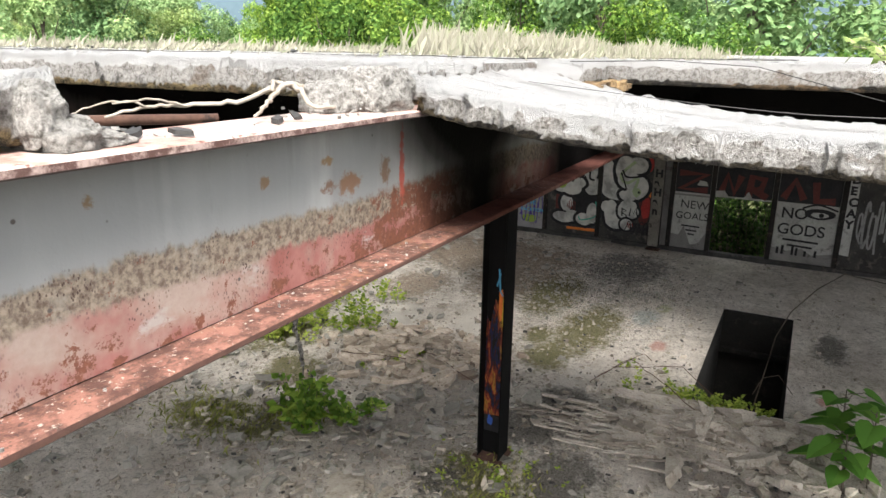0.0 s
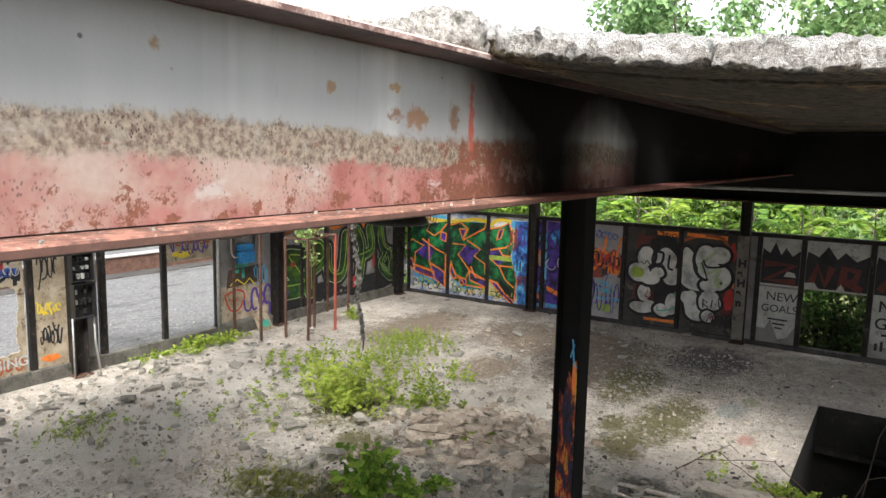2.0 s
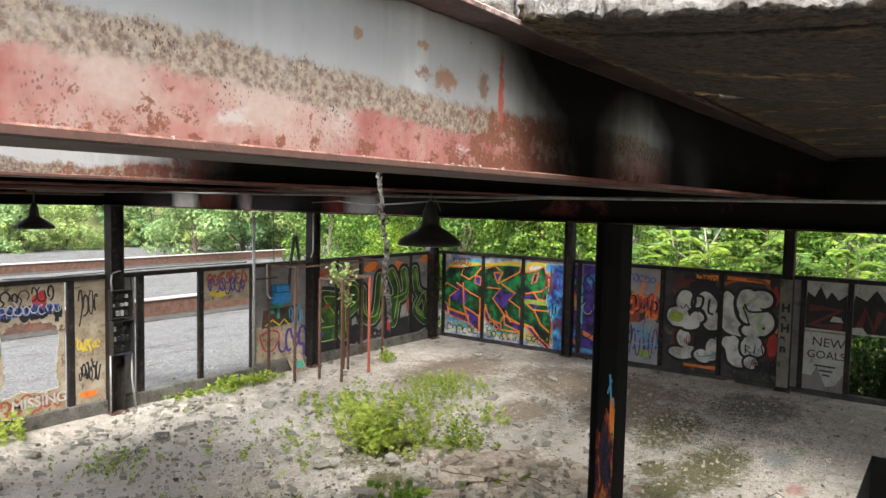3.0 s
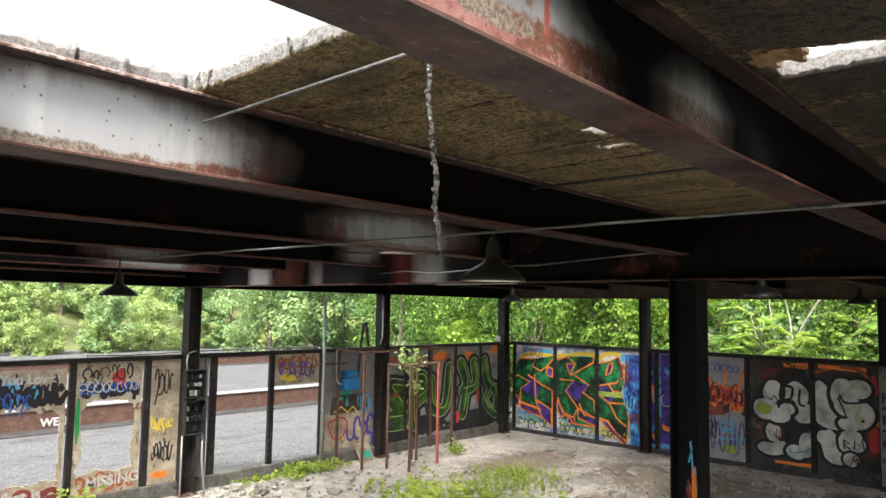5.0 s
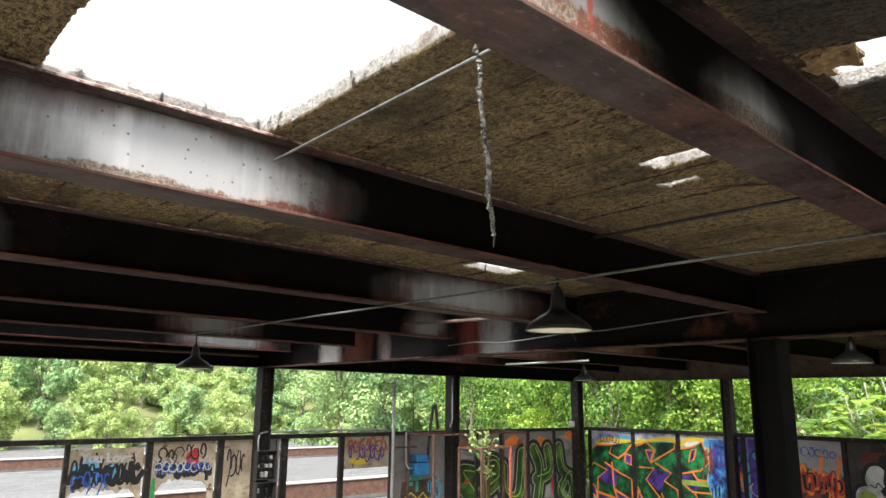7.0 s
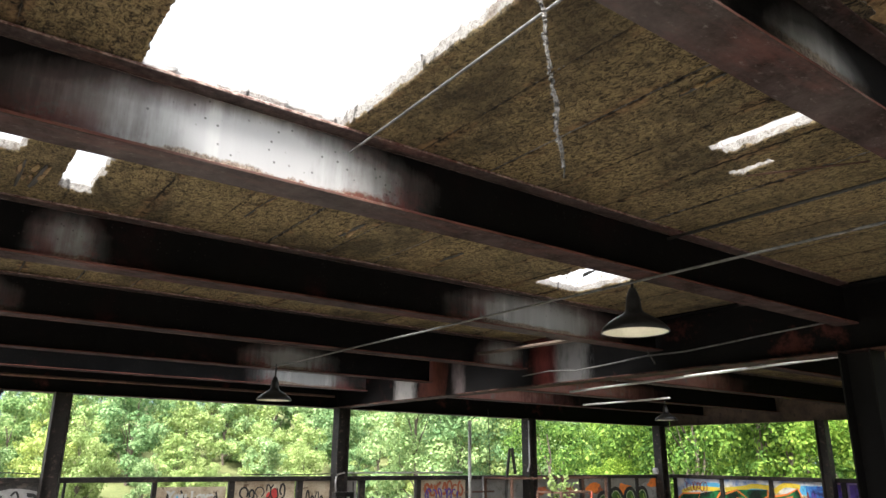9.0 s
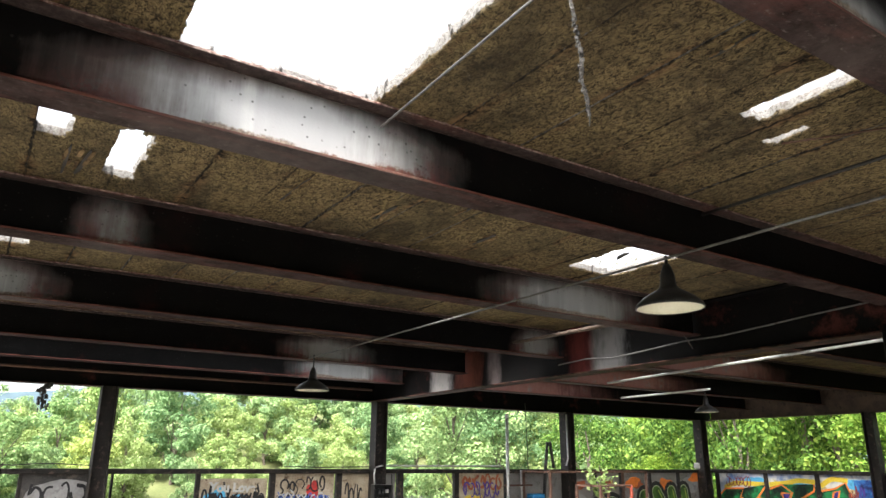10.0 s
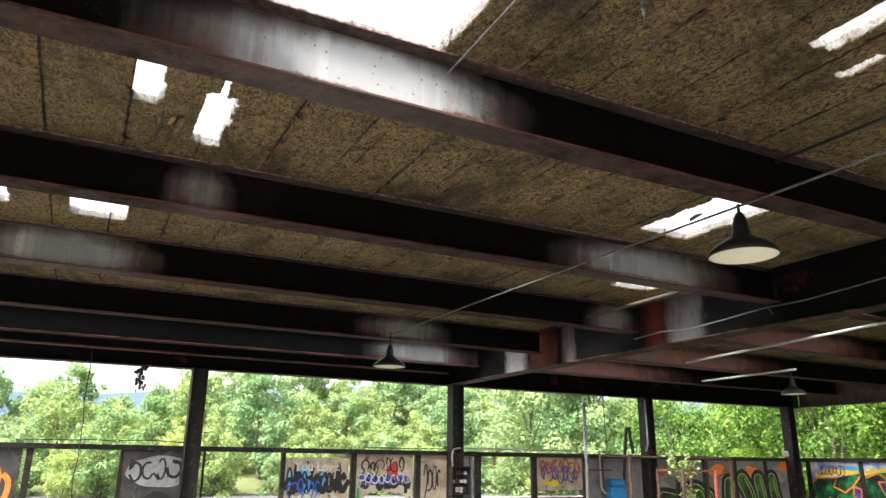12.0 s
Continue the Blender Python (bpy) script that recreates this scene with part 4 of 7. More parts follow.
part("pit_floor", Geo().box(((PIT[0] + PIT[1]) / 2, 0.455, -3.65), (4.4, 1.6, 0.1)), PIT_SHADE, pit)
part("pit_step", Geo().box((PIT[1] - 0.2, 0.455, -0.7), (0.08, 1.14, 0.1), 0.01), PIT_SHADE, pit)

# ---- ground, neighbouring roof, far hill ----
gg = Geo()
R = 2500
x0, x1, y0, y1 = XW, XB + 0.1, YS, YA + 0.08
gg.add([(-R, -R, -1.2), (R, -R, -1.2), (R, R, -1.2), (-R, R, -1.2), (x0, y0, -1.2), (x1, y0, -1.2), (x1, y1, -1.2), (x0, y1, -1.2)], [(0, 1, 5, 4), (1, 2, 6, 5), (2, 3, 7, 6), (3, 0, 4, 7)])
solid("ground", gg, EARTH, "green earth reaching to the horizon", "ground", kind="structure")
solid("neighbouring_roof", Geo().box((20, 36.3, -0.92), (150, 47.4, 1.0), 0.05), GRAVEL, "wide flat roof of grey gravel beyond the wall", "flat roof", kind="structure")
for y, h, x0, x1 in ((23.6, 0.6, -50, 60), (41.5, 0.5, -50, 36)):
    kerb = thing("roof_parapet", "long rusted steel roof edge with white coping", "parapet", "roof parapets", kind="structure")
    part("edge_beam", Geo().box(((x0 + x1) / 2, y, h / 2 - 0.42), (x1 - x0, 0.25, h), 0.02), RUSTY, kerb)
    part("coping", Geo().box(((x0 + x1) / 2, y, h - 0.4), (x1 - x0, 0.36, 0.07), 0.02), COPING, kerb, "white painted coping")
    part("tar_strip", Geo().box(((x0 + x1) / 2, y - 0.6, -0.41), (x1 - x0, 0.8, 0.05), 0.02), PANEL_DARK, kerb, "black tar strip")
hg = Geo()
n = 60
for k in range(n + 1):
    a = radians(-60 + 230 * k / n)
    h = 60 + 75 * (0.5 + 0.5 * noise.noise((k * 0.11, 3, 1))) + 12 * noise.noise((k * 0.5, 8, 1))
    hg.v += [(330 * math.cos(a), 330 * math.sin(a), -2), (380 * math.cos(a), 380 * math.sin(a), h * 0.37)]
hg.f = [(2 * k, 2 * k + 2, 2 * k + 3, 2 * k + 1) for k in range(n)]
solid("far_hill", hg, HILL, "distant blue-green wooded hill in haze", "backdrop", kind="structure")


# ---- low walls: posts, panels, rails ----
def wall_frame(name, label):
    return thing(name, label, "wall", kind="structure")


def on_a(u, d, v):
    return (u, YA - d, v)


def on_b(u, d, v):
    return (XB - d, u, v)


def wall_box(where, u0, u1, v0, v1, d0, d1, b=0.004):
    """A box on a wall: along it u0..u1, up v0..v1, from depth d0 (outside) to d1 (into the room)."""
    p, q = Vector(where(u0, d0, v0)), Vector(where(u1, d1, v1))
    return Geo().box((p + q) / 2, [abs(x) for x in (q - p)], b)


wall_a = wall_frame("wall_north", "low graffiti-covered wall of steel posts, panels and empty openings")
wall_b = wall_frame("wall_east", "low wall of graffiti-covered panels between dark steel posts")
PANELS = {}
SPANS = {}


def panel(wall, where, key, u0, u1, v0, v1, mat, label=""):
    PANELS[key] = part("panel", wall_box(where, u0, u1, v0, v1, -0.05, -0.01), mat, wall, label)
    SPANS[key] = (u0, u1)
    return PANELS[key]


part("curb", wall_box(on_a, XW, XB, -0.05, 0.24, -0.14, 0.06, 0.015), DARK_CURB, wall_a, "stained dark concrete curb")
part("cap_rail", wall_box(on_a, XW, XB + 0.1, 2.44, 2.52, -0.12, 0.05, 0.008), WALL_STEEL, wall_a, "dark steel cap rail")
part("curb", wall_box(on_b, YS, YA, -0.05, 0.1, -0.14, 0.04, 0.012), PANEL_DARK, wall_b, "soiled dark curb")
part("cap_rail", wall_box(on_b, YS, YA, 2.44, 2.53, -0.12, 0.06, 0.008), WALL_STEEL, wall_b, "dark steel cap rail")
for u0, u1 in ((-0.48, -0.34), (0.8, 0.9), (2.05, 2.13), (3.34, 3.46), (4.6, 4.75), (5.86, 6.02), (7.14, 7.32), (8.46, 8.62), (9.76, 9.92), (12.35, 12.47), (13.2, 13.32), (14.2, 14.32), (15.25, 15.37)):
    part("post", wall_box(on_a, u0 + 0.05, u1, 0.24, 2.44, -0.08, 0.005), WALL_STEEL, wall_a)
panel(wall_a, on_a, "a_left", -6.9, -0.48, 0.24, 2.44, PANEL_DARK)
panel(wall_a, on_a, "a_drak", 0.9, 2.05, 0.24, 2.44, PANEL_DARK)
panel(wall_a, on_a, "a_slit", 6.02, 6.66, 0.24, 2.44, PANEL_WARM)
panel(wall_a, on_a, "a_slit2", 6.7, 7.14, 0.24, 2.44, PANEL)
panel(wall_a, on_a, "a_tag", 8.62, 9.76, 1.8, 2.44, PANEL_WARM)
panel(wall_a, on_a, "a_pipes", 9.92, 11.48, 0.24, 2.44, PANEL)
panel(wall_a, on_a, "a_m0", 11.5, 12.35, 0.24, 2.44, MURAL_A, "sprayed green lettering")
for key, u0, u1 in (("a_m1", 12.47, 13.2), ("a_m2", 13.32, 14.2), ("a_m3", 14.32, 15.25), ("a_m4", 15.37, 16.68)):
    panel(wall_a, on_a, key, u0, u1, 0.24, 2.44, MURAL_A, "sprayed green lettering")


def torn_panel(key, u0, u1, v0, v1, hole, mat, seed=1):
    """A panel with a ragged hole kicked through it."""
    nu, nv = 46, 88
    g = Geo()
    a, b, c, d = hole
    keep = {}
    for i in range(nu):
        for j in range(nv):
            u, v = u0 + (i + 0.5) * (u1 - u0) / nu, v0 + (j + 0.5) * (v1 - v0) / nv
            w = 0.07 * noise.noise((u * 3, v * 3, seed)) + 0.03 * noise.noise((u * 11, v * 11, seed + 3))
            top = d - 0.9 * max(0, abs(u - (a + b) / 2) / (b - a) * 2 - 0.6) ** 2
            keep[i, j] = not (a + w < u < b + w and c + w < v < top + w)
    for i in range(nu):
        for j in range(nv):
            if keep[i, j]:
                uu = [u0 + (i + e) * (u1 - u0) / nu for e in (0, 1)]
                vv = [v0 + (j + e) * (v1 - v0) / nv for e in (0, 1)]
                g.add([on_a(uu[0], -0.01, vv[0]), on_a(uu[1], -0.01, vv[0]), on_a(uu[1], -0.01, vv[1]), on_a(uu[0], -0.01, vv[1])], [(0, 1, 2, 3)])
                for di, dj, e0, e1 in ((-1, 0, (0, 0), (0, 1)), (1, 0, (1, 1), (1, 0)), (0, -1, (1, 0), (0, 0)), (0, 1, (0, 1), (1, 1))):
                    if not keep.get((i + di, j + dj), False):
                        p, q = (uu[e0[0]], vv[e0[1]]), (uu[e1[0]], vv[e1[1]])
                        g.add([on_a(p[0], -0.01, p[1]), on_a(q[0], -0.01, q[1]), on_a(q[0], -0.05, q[1]), on_a(p[0], -0.05, p[1])], [(0, 1, 2, 3)])
    PANELS[key] = part("panel", g, mat, wall_a, "cream panel with a ragged hole")


torn_panel("a_torn", 4.75, 5.86, 0.24, 2.44, (4.86, 5.74, 0.6, 1.8), PANEL_WARM)
torn_panel("a_love", 3.46, 4.6, 0.24, 2.36, (3.4, 4.54, 0.58, 1.72), PANEL_WARM, 6)

# east wall: panels between posts, from the corner on
B_POSTS = [12.3, 10.92, 9.62, 8.36, 7.95, 6.92, 5.78, 4.42, 3.12, 2.72, 1.84, 0.56, -0.76, -1.9, -3.2, -4.5, -5.8, -7.1]
for u in B_POSTS:
    part("post", wall_box(on_b, u - 0.05, u + 0.05, 0.1, 2.44, -0.08, 0.03), WALL_STEEL, wall_b)
B_SPANS = list(zip(B_POSTS, B_POSTS[1:]))
B_MATS = [MURAL_B, MURAL_B, MURAL_B, MURAL_BLUE, MURAL_BLUE, MURAL_FIRE, PANEL_DARK, PANEL_DARK, PANEL, PANEL, None, PANEL, PANEL_DARK, PANEL_DARK, PANEL_DARK, PANEL_DARK, PANEL_DARK]
for k, ((u1, u0), mat) in enumerate(zip(B_SPANS, B_MATS)):
    if mat is None:
        panel(wall_b, on_b, "b%d" % k, u0 + 0.05, u1 - 0.05, 1.45, 2.44, PANEL)
    else:
        panel(wall_b, on_b, "b%d" % k, u0 + 0.05, u1 - 0.05, 0.1, 2.44, mat)
# plain walls that close the far sides
for nm, lab, c, s in (("wall_south", "plain low wall on the far side", ((XW + XB) / 2, YS, 1.25), (XB - XW, 0.15, 2.5)), ("wall_west", "plain low wall on the far side", (XW, (YS + YA) / 2, 1.25), (0.15, YA - YS, 2.5))):
    solid(nm, Geo().box(c, s, 0.01), PANEL_DARK, lab, "wall", kind="structure")


# ---- trees ----
def tree_geo(rng, height, spread, leaf, count, trunk=True):
    """Trunk with limbs, and a crown of many leaves lying like scales over uneven lobes."""
    wood, crown = Geo(), Geo()
    top = Vector((rng.gauss(0, 0.3), rng.gauss(0, 0.3), height * 0.82))
    stem = wobble((0, 0, -0.3), top, 6, 0.12, rng)
    wood.tube(stem, height * 0.018 + 0.03, 7, 0.03)
    lobes, limbs = [], []
    for k in range(11):
        z = height * (0.1 + 0.82 * (k + rng.random()) / 11)
        r = spread * (1 - (abs(z / height - 0.45) * 1.45) ** 2) * rng.uniform(0.45, 0.8)
        a = 2.4 * k + rng.gauss(0, 0.4)
        c = Vector((r * math.cos(a), r * math.sin(a), z))
        limbs.append(c)
        s = stem[max(1, min(5, int(6 * z / height) - 1))]
        wood.tube(wobble(s, c, 4, 0.1, rng), height * 0.006 + 0.01, 5, 0.012)
        for j in range(7):
            d = Vector((rng.gauss(0, 1), rng.gauss(0, 1), rng.gauss(0.15, 0.75)))
            lobes.append((c + d * spread * 0.23, spread * rng.uniform(0.1, 0.25)))
    lobes.append((Vector((top.x, top.y, height * 0.93)), spread * 0.25))
    share = [r * r for _, r in lobes]
    for k, (c, r) in enumerate(rng.choices(lobes, share, k=count)):
        n = Vector((rng.gauss(0, 1), rng.gauss(0, 1), rng.gauss(0.25, 0.9))).normalized()
        p = c + Vector((n.x, n.y, n.z * 0.8)) * r * (1.0 + rng.gauss(0, 0.16))
        if p.z < 0.1:
            continue
        n = (n + Vector((rng.gauss(0, 0.35), rng.gauss(0, 0.35), rng.gauss(0.3, 0.35)))).normalized()
        d = Vector((rng.gauss(0, 1), rng.gauss(0, 1), rng.gauss(-0.5, 1)))
        d = (d - n * d.dot(n)).normalized()
        w, ln = n.cross(d) * leaf * rng.uniform(0.25, 0.45), d * leaf * rng.uniform(0.8, 1.4)
        crown.add([p, p + ln * 0.5 + w, p + ln - n * leaf * 0.2, p + ln * 0.5 - w], [(0, 2, 1), (0, 3, 2)])
    return wood, crown


def make_tree(seed, height, spread, leaf, count, mat, label):
    rg = random.Random(seed)
    wood, crown = tree_geo(rg, height, spread, leaf, count)
    ob = thing("tree", label, "tree", "trees round the building")
    part("trunk", wood, BARK, ob)
    part("crown", crown, mat, ob)
    return ob


KINDS = [make_tree(11, 11, 3.9, 0.24, 11500, LEAF_TREE, "leafy green broadleaf tree with an uneven crown"),
         make_tree(12, 13, 4.4, 0.25, 12500, LEAF_DARK, "dark green broadleaf tree with dense foliage"),
         make_tree(13, 8, 3.5, 0.2, 10000, LEAF_LIGHT, "bright yellow-green young tree"),
         make_tree(14, 9.5, 3.7, 0.22, 11000, LEAF_TREE, "leafy green tree with a rounded crown"),
         make_tree(15, 8, 3.0, 0.17, 11000, LEAF_NEAR, "mixed green tree with fine leaves close behind the wall"),
         make_tree(16, 9, 3.2, 0.16, 11000, LEAF_FRESH, "fresh green tree with fine leaves close behind the wall"),
         make_tree(17, 10, 3.6, 0.34, 5600, LEAF_TREE, "small leafy tree on the far slope"),
         make_tree(18, 11, 3.5, 0.34, 5600, LEAF_DARK, "small dark green tree on the far slope"),
         make_tree(19, 8.5, 3.5, 0.32, 5600, LEAF_LIGHT, "small yellow-green tree on the far slope")]


def slope(x, y):
    """Height of the wooded slope beyond the neighbouring roof."""
    rise = 3.2 + 5.0 * min(1.0, max(0.0, (x - 6.0) / 9.0))
    notch = math.degrees(math.atan2(y, x))
    if 39.0 < notch < 46.5:
        rise *= 0.4
    return -1.22 + max(0.0, (y - 57.0) / 31.0) * rise


bank = Geo()
for i in range(41):
    for j in range(11):
        bank.v.append((-60 + 5.0 * i, 56 + 4.0 * j, slope(-60 + 5.0 * i, 56 + 4.0 * j)))
bank.f = [(i * 11 + j, (i + 1) * 11 + j, (i + 1) * 11 + j + 1, i * 11 + j + 1) for i in range(40) for j in range(10)]
solid("wooded_slope", bank, EARTH, "green slope under the far trees", "ground", kind="structure", smooth=True)
rng = random.Random(21)
spots = []
for row, (y, low, high) in enumerate(((58, 0.5, 0.7), (64, 0.55, 0.85), (71, 0.55, 0.95), (79, 0.6, 0.95), (88, 0.65, 1.0))):
    for k in range(17 + 2 * row):
        spots.append((-13 - 1.5 * row + 5.0 * k + rng.uniform(-2, 2), y + rng.uniform(-2.5, 2.5), rng.choice([6, 7, 8, 8, 6]), rng.uniform(low, high)))
for k in range(30):
    spots.append((-13 + 2.5 * k + rng.uniform(-1, 1), 56.5 + rng.uniform(-1, 3), rng.choice([8, 8, 6]), rng.uniform(0.28, 0.45)))
for k in range(13):
    a, d = radians(6 + 2.6 * k + rng.uniform(-1, 1)), rng.uniform(50, 64)
    spots.append((d * math.cos(a), d * math.sin(a), rng.choice([0, 1, 3]), rng.uniform(0.85, 1.2)))
for k in range(14):
    spots.append((22 + rng.uniform(-1.5, 6), -5 + 2.3 * k + rng.uniform(-1, 1), rng.choice([4, 4, 5]), rng.uniform(0.65, 0.95)))
for k in range(11):
    spots.append((31 + rng.uniform(-2, 7), -7 + 4.2 * k + rng.uniform(-1, 1), rng.choice([1, 4, 4]), rng.uniform(0.95, 1.3)))
for k in range(9):
    spots.append((26 + 2.6 * k + rng.uniform(-1, 1), 17 + 4.2 * k + rng.uniform(-2, 2), rng.choice([4, 5]), rng.uniform(0.7, 1.0)))
for k, (x, y, kind, s) in enumerate(spots):
    if 40.0 < math.degrees(math.atan2(y, x)) < 45.5:
        s *= 0.55
    base = slope(x, y) - 0.05 if kind > 5 else -1.2
    m = pose(x, y, base, 0, 0, rng.uniform(0, 360)) @ Matrix.Diagonal((s, s, s * rng.uniform(0.85, 1.15), 1))
    t = copy_thing(KINDS[kind], m.to_3x3().normalized().to_4x4())
    t.matrix_basis = m
for k, ob in enumerate(KINDS):
    ob.matrix_basis = pose(30 + 4 * k, 44, -1.2, 0, 0, 40 * k)


# ---- spray paint on the walls ----
def blob(u, v, ru, rv, rot=0.0, wob=0.08, seed=0, n=26):
    out = []
    for k in range(n):
        a = 2 * math.pi * k / n
        r = 1 + wob * noise.noise((math.cos(a) * 1.4 + seed * 3.1, math.sin(a) * 1.4, seed))
        x, y = ru * r * math.cos(a), rv * r * math.sin(a)
        out.append((u + x * math.cos(rot) - y * math.sin(rot), v + x * math.sin(rot) + y * math.cos(rot)))
    return [out]


def ribbon(pts, w, closed=False):
    """A brush stroke of width w along points, as a row of quads."""
    p = [Vector(q) for q in pts] + ([Vector(pts[0]), Vector(pts[1])] if closed else [])
    left, right = [], []
    for k, q in enumerate(p):
        d = (p[min(k + 1, len(p) - 1)] - p[max(k - 1, 0)]).normalized()
        nrm = Vector((-d.y, d.x)) * w / 2
        left.append(q + nrm)
        right.append(q - nrm)
    return [[left[k], left[k + 1], right[k + 1], right[k]] for k in range(len(p) - 1)]


def curve_pts(pts, n=6):
    """A smooth line through points."""
    p = [Vector(q) for q in pts]
    out = []
    for k in range(len(p) - 1):
        a, b, c, d = p[max(k - 1, 0)], p[k], p[k + 1], p[min(k + 2, len(p) - 1)]
        for i in range(n):
            t = i / n
            out.append(0.5 * (2 * b + (c - a) * t + (2 * a - 5 * b + 4 * c - d) * t * t + (3 * b - a - 3 * c + d) * t ** 3))
    return out + [p[-1]]


def paint(key, polys, ink, lift):
    """Sprayed shapes lying on a panel."""
    where = on_b if key.startswith("b") else on_a
    g = Geo()
    for k, poly in enumerate(polys):
        g.add([where(q[0], -0.01 + lift + 0.00003 * (k % 40), q[1]) for q in poly], [tuple(range(len(poly)))])
    return part("graffiti", g, INK[ink] if isinstance(ink, str) else ink, PANELS[key])


def lettering(s, place, size, ink, parent, bold=0.012, tilt=0.0):
    """Words in the built-in font as a flat mesh; place turns flat (u, v) into the world."""
    cu = bpy.data.curves.new("writing", "FONT")
    cu.body, cu.size, cu.offset = s, size, bold
    tmp = bpy.data.objects.new("writing", cu)
    scene.collection.objects.link(tmp)
    me = bpy.data.meshes.new_from_object(tmp.evaluated_get(bpy.context.evaluated_depsgraph_get()))
    bpy.data.objects.remove(tmp)
    for v in me.vertices:
        x, y = v.co.x, v.co.y
        v.co = place(x * math.cos(tilt) - y * math.sin(tilt), x * math.sin(tilt) + y * math.cos(tilt))
    me.materials.clear()
    me.materials.append(INK[ink])
    return part("lettering", me, None, parent)


def write_b(s, u, v, size, ink, key, lift=0.009, bold=0.012, tilt=0.0):
    return lettering(s, lambda x, y: Vector(on_b(u - x, -0.01 + lift, v + y)), size, ink, PANELS[key], bold, tilt)


def write_a(s, u, v, size, ink, key, lift=0.009, bold=0.012, tilt=0.0):
    return lettering(s, lambda x, y: Vector(on_a(u + x, -0.01 + lift, v + y)), size, ink, PANELS[key], bold, tilt)


def scribble(rg, u0, u1, v0, v1, count, w):
    """Quick looping tag letters that fill a field."""
    out = []
    s, h = (u1 - u0) / count, v1 - v0
    for k in range(count):
        c = Vector((u0 + s * (k + 0.5), v0 + h * rg.uniform(0.4, 0.6)))
        a, turn = rg.uniform(0, 6.3), rg.choice((-1, 1)) * rg.uniform(3.2, 6.0)
        ru, rv = s * rg.uniform(0.3, 0.6), h * rg.uniform(0.25, 0.48)
        pts = [c + Vector((ru * math.cos(a + turn * i / 5), rv * math.sin(a + turn * i / 5))) for i in range(6)]
        pts.append(pts[-1] + Vector((rg.uniform(-0.6, 0.6) * s, rg.uniform(-0.5, 0.5) * h)))
        out += ribbon(curve_pts(pts, 3), w * rg.uniform(0.6, 1.0))
    return out


def clip(poly, u0, u1):
    """The part of a flat shape between two uprights."""
    for lim, keep in ((u0, 1), (u1, -1)):
        out = []
        for p, q in zip(poly, list(poly[1:]) + [poly[0]]):
            a, b = (p[0] - lim) * keep, (q[0] - lim) * keep
            if a >= 0:
                out.append(p)
            if a * b < 0:
                t = a / (a - b)
                out.append((p[0] + (q[0] - p[0]) * t, p[1] + (q[1] - p[1]) * t))
        poly = out
        if len(poly) < 3:
            return []
    return poly


def spray(keys, polys, ink, lift):
    """Shapes that run on across several panels."""
    for key in keys:
        u0, u1 = SPANS[key]
        cut = [c for c in (clip([(p[0], p[1]) for p in q], u0 + 0.004, u1 - 0.004) for q in polys) if c]
        if cut:
            paint(key, cut, ink, lift)


def fat(pts, w, round_ends=True):
    """A fat stroke, with round joints where it bends."""
    out = ribbon(pts, w)
    if round_ends:
        for p in (pts[0], pts[-1]):
            out += blob(p[0], p[1], w / 2, w / 2, 0, 0, 0, 12)
    return out


def letters(keys, strokes, lift, skins):
    """Letters out of fat strokes, laid as skins from the widest outline to the fill."""
    for k, (extra, ink) in enumerate(skins):
        spray(keys, [q for pts, w in strokes for q in fat(pts, w + extra)], ink, lift + 0.0012 * k)


rg = random.Random(8)
CLOUD = mural("white_blue_sprayed_ground", 1, [(0.62, 0.62, 0.6), (0.3, 0.36, 0.5), (0.5, 0.42, 0.2), (0.6, 0.6, 0.6)], (0.5, 0.5, 0.5), ((0.6, 0.6, 0.58), (0.12, 0.2, 0.42)), 0.9, 0.002, 2.0, (0.3, 2.2))


def sketch(marks, top, drop, low, fall):
    """From a flat drawing of a wall to the wall: posts give the place along it, its upper and lower lines the height."""
    def place(px, py):
        for (p, u), (q, w) in zip(marks, marks[1:]):
            if px <= q or q == marks[-1][0]:
                along = u + (w - u) * (px - p) / (q - p)
                break
        hi, lo = top + drop * (px - marks[0][0]), low + fall * (px - marks[0][0])
        return (along, 2.44 - 2.34 * (py - hi) / (lo - hi))
    return lambda pts: [place(*p) for p in pts]


def faded(name, deep, mid, bright, scale=2.6):
    """Sprayed fill that fades from light to deep."""
    m = Mat(name, 0.6)
    f = m.noise(scale, 4, 0.6)
    m.color(m.ramp(f, [(0.38, deep), (0.5, mid), (0.64, bright)])).bump(m.noise(50, 3), 0.1, 0.003)
    return m.m


GREEN_FADE = faded("green_sprayed_fill", (0.003, 0.008, 0.005), (0.006, 0.05, 0.018), (0.014, 0.2, 0.06), 3.2)
MOSS_FADE = faded("moss_green_sprayed_fill", (0.006, 0.014, 0.004), (0.026, 0.07, 0.01), (0.065, 0.15, 0.018), 2.0)
VIOLET_FADE = faded("violet_sprayed_fill", (0.015, 0.009, 0.05), (0.05, 0.025, 0.18), (0.085, 0.04, 0.3), 4)
BLUE_FADE = faded("blue_sprayed_fill", (0.015, 0.02, 0.1), (0.03, 0.14, 0.42), (0.12, 0.45, 0.66), 3.4)
CHALK_FADE = faded("chalky_sprayed_fill", (0.26, 0.26, 0.25), (0.46, 0.46, 0.44), (0.58, 0.58, 0.55), 3.0)
EAST = sketch([(40, 12.3), (175, 10.92), (310, 9.62), (445, 8.36)], 45, 0.047, 334, 0.157)
